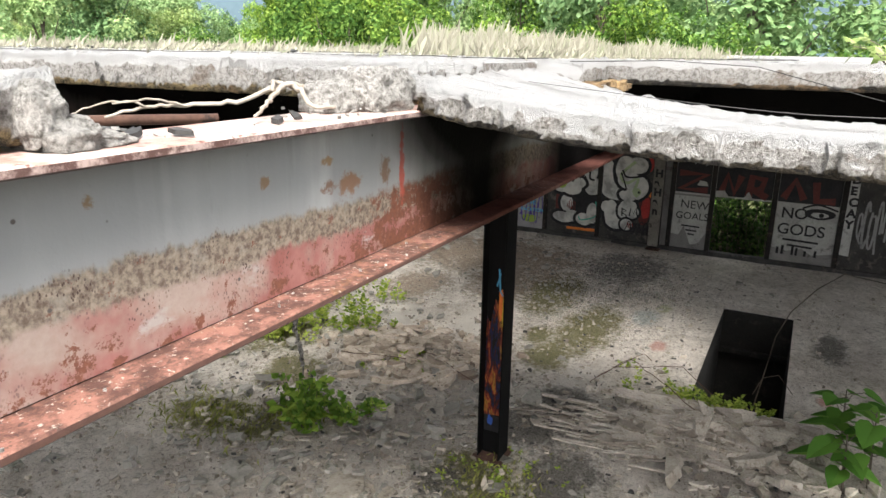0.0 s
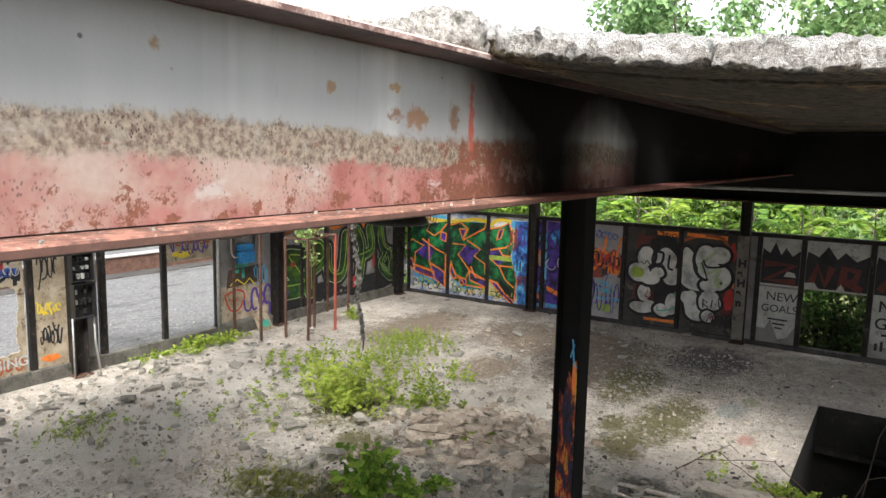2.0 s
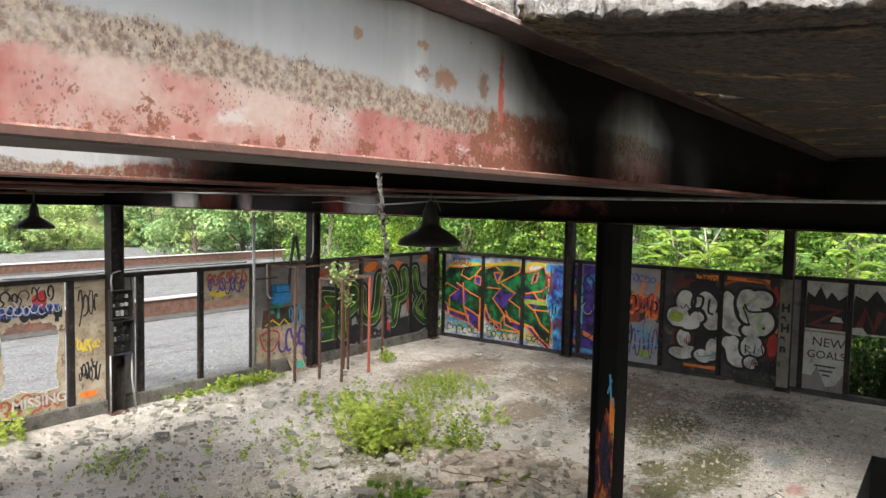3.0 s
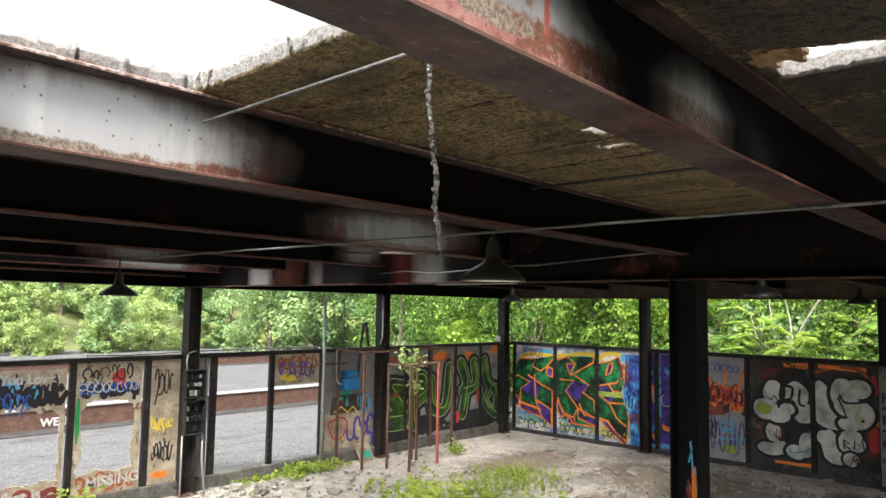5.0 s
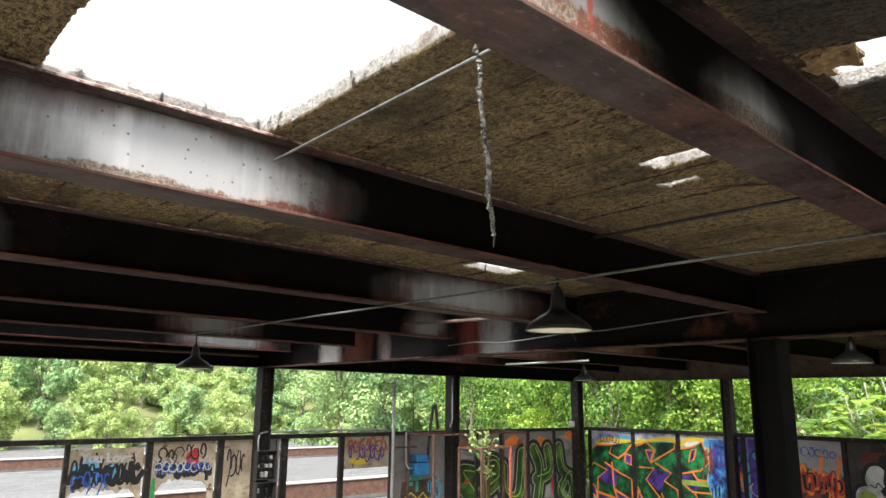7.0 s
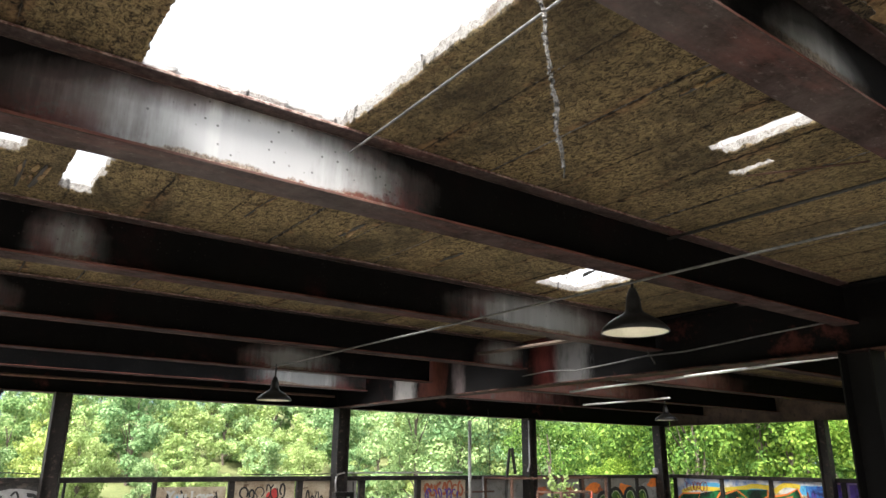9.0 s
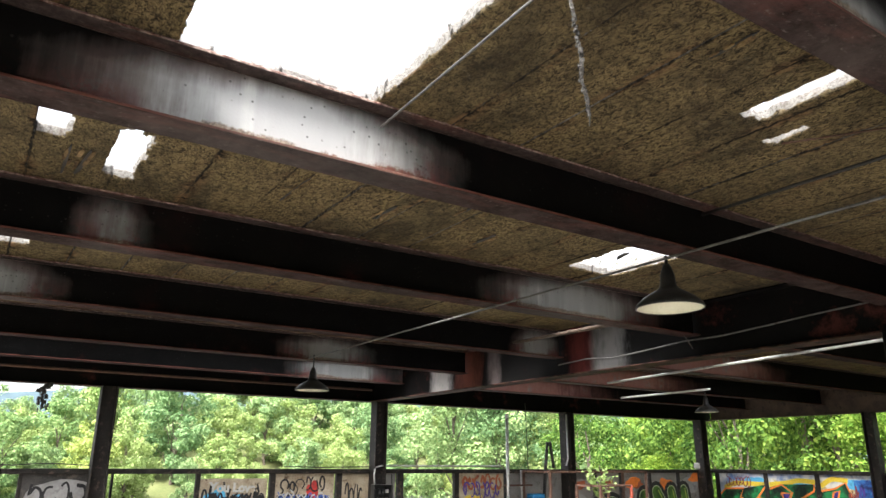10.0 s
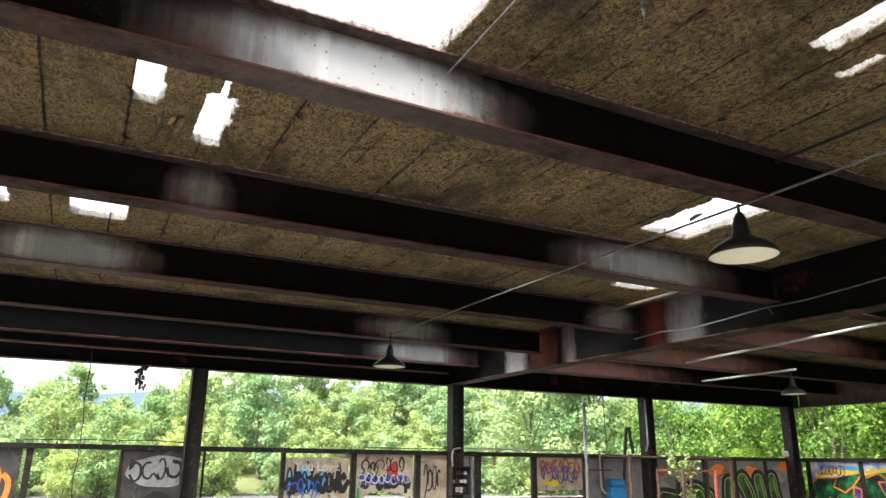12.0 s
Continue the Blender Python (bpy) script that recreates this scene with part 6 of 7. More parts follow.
paint("a_torn", scribble(rg, 4.8, 5.8, 1.9, 2.1, 14, 0.025), "blue", 0.006)
paint("a_torn", scribble(rg, 4.8, 5.8, 1.92, 2.12, 8, 0.025), "white", 0.008)
paint("a_torn", blob(4.8, 1.5, 0.04, 0.4, 0, 0.2, 4), "green", 0.003)
paint("a_love", scribble(rg, 3.5, 4.56, 0.3, 0.5, 5, 0.09), "dark_red", 0.003)
write_a("What is", 3.55, 0.32, 0.24, "white", "a_love", 0.006, 0.004, 0.02)
write_a("MISSING", 4.98, 0.36, 0.24, "white", "a_torn", 0.006, 0.004, 0.02)
paint("a_slit", scribble(rg, 6.08, 6.45, 1.75, 2.3, 4, 0.03), "black", 0.004)
paint("a_slit", scribble(rg, 6.08, 6.45, 0.6, 1.0, 6, 0.035), "black", 0.004)
paint("a_slit", scribble(rg, 6.06, 6.46, 1.2, 1.4, 6, 0.04), "yellow", 0.004)
paint("a_slit", blob(6.25, 0.4, 0.17, 0.07, 0, 0.3, 4), "orange", 0.003)
paint("a_slit2", scribble(rg, 6.9, 7.1, 1.7, 2.3, 3, 0.035), "black", 0.004)
paint("a_slit2", scribble(rg, 6.9, 7.1, 0.9, 1.5, 5, 0.03), "blue", 0.004)
paint("a_tag", blob(9.0, 1.95, 0.25, 0.08, 0, 0.3, 4), "yellow", 0.002)
paint("a_tag", scribble(rg, 8.7, 9.7, 2.1, 2.4, 7, 0.06), "rust", 0.003)
paint("a_tag", scribble(rg, 8.75, 9.65, 1.9, 2.3, 7, 0.04), "purple", 0.005)
paint("a_pipes", [[(9.95, 0.3), (11.3, 0.3), (11.3, 1.0), (9.95, 1.1)]], PANEL_WARM, 0.002)
paint("a_pipes", scribble(rg, 10.6, 11.4, 0.4, 1.0, 4, 0.08), "purple", 0.003)
paint("a_pipes", [[(10.1, 1.05), (11.2, 1.1), (11.15, 1.5), (10.15, 1.45)]], EDGE_STEEL, 0.0025)
paint("a_pipes", ribbon(curve_pts([(10.05, 0.9), (10.4, 0.98), (10.6, 0.85), (10.45, 0.55), (10.2, 0.55), (10.05, 0.88)]), 0.04) + ribbon([(10.2, 0.78), (10.3, 0.72), (10.4, 0.78)], 0.03), "red", 0.005)
write_a("FT", 10.25, 1.25, 0.42, "teal", "a_pipes", 0.006, 0.02)
paint("a_pipes", ribbon([(10.2, 1.1), (10.4, 1.22), (10.6, 1.08), (10.75, 1.2), (10.9, 1.05)], 0.035), "yellow", 0.006)
paint("a_pipes", scribble(rg, 10.9, 11.3, 1.0, 1.5, 5, 0.03), "sky", 0.006)
paint("a_left", scribble(rg, -1.5, -0.6, 1.6, 2.3, 6, 0.08), "orange", 0.004)
paint("a_left", scribble(rg, -1.5, -0.6, 1.2, 1.8, 6, 0.06), "black", 0.006)

# streaks of spray on the near column, on its face towards the open side
def col_paint(polys, ink, lift):
    g = Geo()
    for q in polys:
        g.add([(6.65 - 0.006 - lift, y, z) for y, z in q], [tuple(range(len(q)))])
    part("graffiti", g, INK[ink], near_column)


spray_mat = Mat("streaked_spray_paint", 0.6)
runs = spray_mat.noise(6, 5, 0.65, spray_mat.scaled((1, 2.2, 0.55)), 0.6)
spray_mat.color(spray_mat.ramp(runs, [(0.4, (0.004, 0.004, 0.005)), (0.44, (0.012, 0.018, 0.08)), (0.48, (0.005, 0.005, 0.006)), (0.53, (0.07, 0.01, 0.009)), (0.58, (0.26, 0.045, 0.018)), (0.62, (0.34, 0.2, 0.03)), (0.66, (0.1, 0.012, 0.01)), (0.73, (0.005, 0.005, 0.006))]))
INK["streaks"] = spray_mat.m
col_paint([[(2.712, 0.52), (2.948, 0.5), (2.948, 1.7), (2.9, 1.62), (2.85, 1.9), (2.8, 1.82), (2.76, 2.05), (2.712, 1.9)]], "streaks", 0.002)
col_paint(blob(2.79, 1.85, 0.022, 0.2, 0, 0.4, 5), "orange", 0.003)
col_paint(blob(2.75, 1.75, 0.02, 0.2, 0, 0.3, 6), "yellow", 0.004)
col_paint(blob(2.87, 0.44, 0.035, 0.06, 0, 0.3, 2), "blue", 0.005)
col_paint(ribbon([(2.82, 2.25), (2.8, 2.0), (2.77, 1.95)], 0.018) + ribbon([(2.84, 2.05), (2.8, 2.2)], 0.014), "sky", 0.004)
col_paint([[(2.72, 0.3), (2.94, 0.3), (2.94, 0.52), (2.72, 0.5)]], "black", 0.0015)


# ---- lamps, pipes and wires under the roof ----
def pendant_lamp(x, y, z, label="black enamel pendant lamp shade with a cream inside"):
    ob = thing("pendant_lamp", label, "lamp", "pendant lamps", (x, y, z))
    shade = part("shade", Geo().lathe([(0.215, 0.0), (0.218, 0.01), (0.208, 0.03), (0.165, 0.068), (0.115, 0.1), (0.076, 0.122), (0.058, 0.142), (0.052, 0.165), (0.047, 0.225), (0.036, 0.26), (0.022, 0.295), (0.0, 0.3)], n=36), BLACK_ENAMEL, ob, smooth=True)
    part("reflector", Geo().lathe([(0.213, 0.002), (0.2, 0.026), (0.157, 0.062), (0.107, 0.093), (0.07, 0.114), (0.04, 0.122), (0.0, 0.124)], n=36), CREAM_ENAMEL, shade, "yellowed white inside of the shade", smooth=True)
    part("stem", Geo().tube([(0, 0, 0.295), (0, 0, 4.0 - z)], 0.011, 8), BLACK_ENAMEL, ob)
    part("rim", Geo().lathe([(0.213, -0.004), (0.221, 0.0), (0.221, 0.008), (0.213, 0.01)], n=36), BLACK_ENAMEL, shade)
    return ob


for x, y, z in ((3.84, 2.99, 3.645), (3.78, 8.73, 3.54), (9.1, 2.94, 3.66), (14.2, 2.95, 3.66), (12.0, 8.9, 3.62)):
    pendant_lamp(x, y, z)
rng = random.Random(3)


def pipe(name, pts, r, mat, label, cat="pipe", n=8):
    return solid(name, Geo().tube(pts, r, n), mat, label, cat, "pipes and conduits", smooth=True)


pipe("conduit", wobble((3.86, -3.0, 3.984), (3.78, 8.9, 3.975), 10, 0.003, rng), 0.009, DULL_PIPE, "thin grey conduit slung under the roof beams")
pipe("conduit", wobble((6.5, 3.0, 4.03), (6.5, 7.0, 3.9), 8, 0.012, rng, 0.03), 0.008, DULL_PIPE, "thin grey conduit clipped along the girder")
pipe("conduit", [(6.48, 5.15, 4.12), (6.47, 5.0, 4.08), (6.46, 4.85, 3.85)], 0.007, CABLE, "short loose wire hanging on the girder", "wire", 6)
pipe("pipe", [(8.25, 3.6, 3.975), (9.15, 8.7, 3.975)], 0.019, GALV, "bright galvanised pipe under the roof beams")
pipe("pipe", [(11.35, 8.3, 3.975), (11.5, 10.6, 3.975)], 0.019, GALV, "bright galvanised pipe under the roof beams")
pipe("pipe", [(XW, 12.1, 3.97), (6.4, 12.1, 3.95)], 0.02, RUSTY, "rusty pipe along the edge girder")
pipe("tie_rod", [(1.575, 2.8, 4.236), (1.52, 1.05, 4.22)], 0.0058, DULL_PIPE, "grey tie rod between two roof beams", "rod")
pipe("tie_rod", [(4.08, 2.85, 4.3), (4.12, 1.02, 4.3)], 0.012, CABLE, "dark tie rod between two roof beams", "rod")
pipe("tie_rod", [(3.55, 1.93, 4.33), (3.87, 1.44, 4.33)], 0.006, RUSTY, "bent thin rod under the roof planks", "rod")
brace = Geo()
brace.box((0, 0, 0), (0.07, 2.2, 0.03), 0.006)
bar = solid("brace", brace, EDGE_STEEL, "rusty flat brace bar lying between two roof beams", "brace")
bar.matrix_basis = pose(5.6, 5.97, 4.075, 3.2, 0, -10.7)
pipe("tie_rod", [(0.35, 1.9, 4.35), (1.25, 1.35, 4.33)], 0.012, RUSTY, "rusty rod lying across the roof opening", "rod")

chain = thing("hanging_chain", "crusted grey and black chain hanging from a roof beam", "chain", at=(1.417, 1.323, 0))
crust = Geo()
for k in range(220):
    t = k / 219
    z = 4.175 - 0.56 * t
    c = Vector((0.034 * t + 0.004 * math.sin(k * 0.06), -0.034 * t + 0.003 * math.cos(k * 0.11), z))
    w = 0.005 + 0.0045 * abs(noise.noise((k * 0.13, 1, 2))) + 0.002 * noise.noise((k * 0.9, 3, 1))
    crust.chunk(c + Vector((rng.gauss(0, 0.0022), rng.gauss(0, 0.0022), 0)), (w * 2, w * 1.7, 0.008), rng, 7)
part("cord", crust, WHITE_CABLE, chain)
part("hook", Geo().tube([(0.036, -0.034, 3.625), (0.037, -0.034, 3.605), (0.034, -0.034, 3.58)], 0.004, 6, 0.0015), CABLE, chain)
pipe("cable", wobble((0.22, 12.2, 3.98), (0.3, 12.2, 0.02), 14, 0.012, rng), 0.008, CABLE, "thin black cable hanging down to the floor", "cable", 6)
pipe("cable", wobble((10.25, 12.25, 3.9), (10.3, 12.25, 2.52), 8, 0.006, rng), 0.008, CABLE, "thin black cable hanging to the wall top", "cable", 6)
pipe("cable", wobble((4.85, 12.33, 2.56), (6.6, 12.33, 2.58), 8, 0.008, rng, 0.02), 0.009, CABLE, "black cable lying along the cap rail", "cable", 6)
pipe("cable", wobble((-0.5, 12.3, 2.57), (2.0, 12.3, 2.58), 8, 0.01, rng, 0.0), 0.008, CABLE, "loose wire lying along the cap rail", "cable", 6)
rag = Geo()
for k in range(26):
    rag.chunk((1.0 + rng.gauss(0, 0.05), 12.35 + rng.gauss(0, 0.02), 3.74 - 0.4 * k / 26), (0.09 * (1 - k / 40), 0.05, 0.06), rng, 6)
solid("hanging_debris", rag, CABLE, "ragged black roofing felt hanging from the edge girder", "debris")

# ---- things on the north wall ----
def electrical_box(x, z0, z1, w=0.38):
    ob = thing("electrical_box", "old dark electrical box with torn-open front on the column", "electrical box", "electrical boxes", (x, YA - 0.28, z0))
    h = z1 - z0
    for c, s in (((0, 0.07, h / 2), (w, 0.012, h)), ((-w / 2, 0, h / 2), (0.014, 0.14, h)), ((w / 2, 0, h / 2), (0.014, 0.14, h)), ((0, 0, 0.007), (w, 0.14, 0.014)), ((0, 0, h - 0.007), (w, 0.14, 0.014))):
        part("side", Geo().box(c, s, 0.003), BLACK_ENAMEL, ob)
    r = random.Random(int(z0 * 100))
    for k in range(4):
        for j in range(3):
            if r.random() < 0.75:
                part("switch", Geo().box((-w / 2 + w * (k + 0.7) / 4.6, 0.02, h * (j + 0.6) / 3.4), (w * 0.13, 0.06, h * r.uniform(0.1, 0.22)), 0.004), GALV if r.random() < 0.6 else BLACK_ENAMEL, ob)
    return ob


electrical_box(6.7, 1.74, 2.25)
electrical_box(6.72, 1.08, 1.7)
pipe("conduit", [(6.55, YA - 0.27, 2.25), (6.54, YA - 0.26, 2.42), (6.58, YA - 0.22, 2.55), (6.75, YA - 0.15, 2.58), (8.0, YA - 0.06, 2.58), (9.6, YA - 0.1, 2.58)], 0.016, GALV, "grey conduit bent from the electrical box along the wall top")
pipe("conduit", [(6.92, YA - 0.25, 1.08), (6.94, YA - 0.22, 0.6), (7.0, YA - 0.24, 0.02)], 0.02, GALV, "grey conduit running down to the floor")
pipe("conduit", [(6.52, YA - 0.25, 1.08), (6.52, YA - 0.25, 0.02)], 0.016, GALV, "grey conduit running down to the floor")
pole = thing("steel_pole", "tall grey steel pipe standing beside the wall", "pole", at=(9.7, 12.2, 0))
part("pipe", Geo().tube([(0, 0, 0), (0.0, 0, 3.6)], 0.033, 12), GALV, pole, smooth=True)
part("cap", Geo().lathe([(0.0, 3.66), (0.035, 3.645), (0.045, 3.6), (0.036, 3.57)], n=12), GALV, pole, smooth=True)
part("clamp", Geo().box((0.3, 0.02, 2.2), (0.75, 0.03, 0.035), 0.004), RUSTY, pole, "rusty side arm")
blue_box = thing("blue_meter_box", "blue painted metal box on the wall", "box", at=(10.52, YA - 0.12, 1.6))
part("body", Geo().box((0, 0.0, 0.13), (0.42, 0.2, 0.26), 0.01), BOX_BLUE, blue_box)
part("lid", Geo().box((0, -0.01, 0.35), (0.34, 0.22, 0.15), 0.02), BOX_BLUE, blue_box)
pipe("conduit", [(10.15, YA - 0.1, 2.5), (10.15, YA - 0.12, 1.85), (10.2, YA - 0.14, 1.75), (10.35, YA - 0.14, 1.74)], 0.02, GALV, "bent grey conduit feeding the blue box")
pipe("conduit", [(11.33, YA - 0.3, 3.7), (11.35, YA - 0.28, 2.75), (11.3, YA - 0.26, 2.6)], 0.018, GALV, "grey conduit on the wall column")
pipe("handle", [(10.72, 12.25, 1.9), (10.78, 12.25, 2.55), (10.86, 12.25, 3.08), (10.93, 12.25, 3.1), (11.02, 12.25, 2.55)], 0.035, CABLE, "black bent steel tube rising above the wall", "tube", 10)
solid("white_block", Geo().box((16.2, 12.4, 2.61), (0.34, 0.2, 0.17), 0.04), COPING, "pale plaster block lying on the wall corner", "block")
board = solid("leaning_board", Geo().box((0, 0, 0.2), (0.5, 0.02, 0.42), 0.004), PANEL_WARM, "small pale board with green paint leaning at the wall", "board")
board.matrix_basis = pose(10.95, 12.1, 0.0, -28, 0, 10)
part("graffiti", Geo().add([(p[0], -0.013, p[1]) for p in blob(0.05, 0.16, 0.16, 0.1, 0, 0.3, 4)[0]], [tuple(range(26))]), INK["teal"], board)


def metal_frame(name, posts, top, rails, mat, label, red=()):
    ob = thing(name, label, "metal frame", "metal frames", (posts[0][0], posts[0][1], 0))
    o = Vector((posts[0][0], posts[0][1], 0))
    for k, (x, y) in enumerate(posts):
        part("post", Geo().box(Vector((x, y, top / 2)) - o, (0.05, 0.05, top), 0.004), RED_PAINT if k in red else mat, ob, "post with faded red paint" if k in red else "")
    for a, b in rails:
        p, q = Vector((*posts[a], top - 0.02)) - o, Vector((*posts[b], top - 0.02)) - o
        part("rail", Geo().tube([p, q], 0.026, 4), mat, ob)
    return ob


metal_frame("metal_frame", [(10.2, 11.45), (13.2, 11.6), (13.2, 12.3), (10.2, 12.3), (11.75, 11.52)], 2.5, [(0, 4), (4, 1), (1, 2), (2, 3), (3, 0)], RUSTY, "rusty steel frame standing against the wall")
metal_frame("metal_frame", [(10.88, 10.72), (11.92, 10.88), (11.8, 11.42), (10.76, 11.28)], 2.24, [(0, 1), (1, 2), (2, 3), (3, 0)], RUSTY, "small rusty steel frame with one red post", (1,))

# ---- rubble, stones, loose slabs ----
def rubble(name, label, spots, flat, seed, lim, mat=RUBBLE, along=None):
    r = random.Random(seed)
    g = Geo()
    for (cx, cy, sx, sy, count) in spots:
        for k in range(count):
            x, y = r.gauss(cx, sx), r.gauss(cy, sy)
            if PIT[0] - 0.1 < x < PIT[1] + 0.1 and PIT[2] - 0.1 < y < PIT[3] + 0.1:
                continue
            s = r.uniform(*lim) * (1.0 if r.random() < 0.8 else 1.6)
            d = math.hypot((x - cx) / sx, (y - cy) / sy)
            z = max(0.0, 0.16 * math.exp(-d * d / 2) * r.random()) if flat else 0.0
            h = s * r.uniform(0.12, 0.3) if flat else s * r.uniform(0.35, 0.7)
            g.chunk((x, y, z + h * 0.35), (s * r.uniform(0.8, 1.5), s * r.uniform(0.6, 1.0), h), r, r.randint(5, 8))
    return solid(name, g, mat, label, "rubble", kind="stuff")


def plate(g, c, s, turn, rng, n=10, tip=0.1):
    """A broken flat slab with a jagged outline, turned and slightly tipped."""
    m = Euler((rng.gauss(0, tip), rng.gauss(0, tip), turn)).to_matrix()
    lo, hi = [], []
    for k in range(n):
        a = 2 * math.pi * (k + rng.uniform(-0.3, 0.3)) / n
        x, y = math.cos(a), math.sin(a)
        q = max(abs(x), abs(y)) ** 0.8
        x, y = x / q * s[0] / 2 * rng.uniform(0.8, 1.08), y / q * s[1] / 2 * rng.uniform(0.75, 1.08)
        lo.append(m @ Vector((x * rng.uniform(0.94, 1.04), y * rng.uniform(0.94, 1.04), -s[2] / 2)))
        hi.append(m @ Vector((x, y, s[2] / 2 * rng.uniform(0.7, 1.1))))
    off = Vector(c)
    g.add([v + off for v in lo + hi], [tuple(range(n))[::-1], tuple(range(n, 2 * n))] + [(k, (k + 1) % n, n + (k + 1) % n, n + k) for k in range(n)])


flap = Geo()
r = random.Random(23)
for k in range(30):
    plate(flap, (r.uniform(2.4, 2.7), r.uniform(0.72, 0.88), 4.374 + r.uniform(-0.008, 0.01)), (r.uniform(0.08, 0.24), r.uniform(0.03, 0.08), 0.02), r.gauss(0.05, 0.25), r, 9)
solid("torn_plank_fibre", flap, FIBRE, "torn brown fibre of a broken roof plank on the beam", "debris", kind="stuff")
for cx, cy, along, wide, turn in ((2.558, 1.52, 0.24, 0.016, 1.55), (0.348, 4.43, 0.5, 0.02, 1.58), (0.44, 4.42, 0.46, 0.03, 1.66), (1.65, 4.1, 0.55, 0.012, 1.6), (1.9, 3.5, 0.3, 0.03, 1.55), (2.35, 4.2, 0.36, 0.035, 1.57), (2.8, 3.7, 0.5, 0.022, 1.57), (3.3, 4.3, 0.3, 0.04, 1.6), (1.05, 5.9, 0.4, 0.035, 1.57), (2.0, 6.2, 0.5, 0.04, 1.55), (2.9, 5.8, 0.4, 0.035, 1.6)):
    torn = thing("torn_joint", "dark torn joint between roof planks with hanging brown fibre", "roof damage", "torn joints", (cx, cy, 4.36), kind="structure")
    gap_mesh, lip = Geo(), Geo()
    plate(gap_mesh, (0, 0, 0.0), (along, wide, 0.008), turn, r, 14, 0.0)
    for side in (-1, 1):
        for k in range(3):
            plate(lip, (side * wide * 0.9 + r.gauss(0, 0.006), r.uniform(-0.4, 0.4) * along, -0.004 + r.gauss(0, 0.002)), (along * r.uniform(0.12, 0.35), wide * r.uniform(0.5, 1.0), 0.008), turn + r.gauss(0, 0.08), r, 9, 0.06)
    part("gap", gap_mesh, CABLE, torn)
    part("fibre", lip, FIBRE, torn, "torn brown fibre")
rng = random.Random(5)
heap = Geo()
for k in range(330):
    x, y = rng.gauss(8.6, 0.48), rng.gauss(4.95, 0.62)
    rise = 0.26 * math.exp(-((x - 8.6) / 0.5) ** 2 - ((y - 5.1) / 0.7) ** 2)
    if k < 110:
        plate(heap, (x, y, 0.035 + rise * rng.random()), (rng.uniform(0.2, 0.5), rng.uniform(0.12, 0.26), rng.uniform(0.04, 0.085)), rng.gauss(1.9, 0.6), rng, 10, 0.2)
    else:
        w = rng.uniform(0.05, 0.16)
        heap.chunk((x, y, 0.02 + rise * rng.random()), (w * 1.3, w, w * rng.uniform(0.3, 0.6)), rng, rng.randint(5, 8))
solid("rubble_pile", heap, RUBBLE_WARM, "heap of broken pale roof planks on the floor", "rubble", kind="stuff")
rubble("rubble_pile", "spread of broken planks beside the pit", [(8.2, 0.6, 0.5, 0.55, 150), (7.5, -0.2, 0.4, 0.5, 70)], True, 6, (0.1, 0.34), RUBBLE_PALE)
rubble("loose_stones", "small stones and crumbs strewn over the floor", [(7.5, 6.0, 3.0, 3.2, 1900), (6.0, 9.5, 2.6, 2.0, 1000), (12.5, 4.0, 2.6, 2.6, 900), (5.4, 4.0, 0.9, 1.0, 400), (4.0, 7.5, 1.6, 2.0, 460)], False, 7, (0.016, 0.06))
rubble("loose_stones", "larger stones and plaster lumps strewn over the floor", [(7.0, 7.5, 2.8, 3.0, 240), (5.6, 4.6, 1.0, 1.3, 120), (7.5, 3.4, 1.0, 0.8, 60), (7.2, 11.3, 2.4, 0.6, 120), (14.5, 6.5, 1.6, 3.0, 70)], True, 8, (0.08, 0.2), CONCRETE)
rubble("gravel_spread", "dark gravel spread over the floor", [(13.2, 3.2, 1.0, 0.9, 1500)], False, 9, (0.015, 0.045), CONCRETE)
rubble("dark_debris", "dark scraps of felt and charred wood strewn over the floor", [(7.0, 6.5, 2.6, 2.6, 420), (6.0, 4.0, 1.2, 1.4, 120), (8.5, 2.0, 1.2, 1.2, 220), (14.0, 5.0, 1.5, 2.5, 300), (7.5, 0.0, 0.5, 0.5, 90), (6.0, 4.5, 1.0, 1.0, 120)], True, 15, (0.012, 0.06), PANEL_DARK)
rubble("pale_debris", "pale crumbs of roof plank strewn over the floor", [(7.0, 6.5, 2.6, 2.6, 520), (5.8, 4.2, 1.0, 1.2, 160), (8.3, 4.8, 0.7, 0.7, 220), (8.0, 1.0, 0.7, 0.8, 240), (6.0, 4.0, 1.0, 1.2, 80)], True, 16, (0.03, 0.13))
rng = random.Random(12)
slats = Geo()
for k in range(60):
    x, y = rng.gauss(7.85, 0.32), rng.gauss(1.75, 0.45)
    m = Euler((rng.gauss(0, 0.05), rng.gauss(0, 0.08), rng.gauss(1.78, 0.07))).to_matrix()
    slats.box((x, y, 0.02 + 0.03 * rng.random()), (rng.uniform(0.3, 1.1), rng.uniform(0.015, 0.06), rng.uniform(0.012, 0.03)), 0.004, m)
for k in range(46):
    x, y = 8.2 + rng.uniform(-0.75, 0.75), 0.75 + rng.uniform(-0.85, 0.75)
    plate(slats, (x, y, 0.03 + 0.1 * rng.random() * math.exp(-((x - 8.4) / 0.6) ** 2)), (rng.uniform(0.35, 1.0), rng.uniform(0.1, 0.3), rng.uniform(0.03, 0.06)), rng.gauss(1.76, 0.1), rng, 12)
solid("splintered_planks", slats, RUBBLE_PALE, "splintered lengths of fallen roof plank beside the pit", "rubble", kind="stuff")
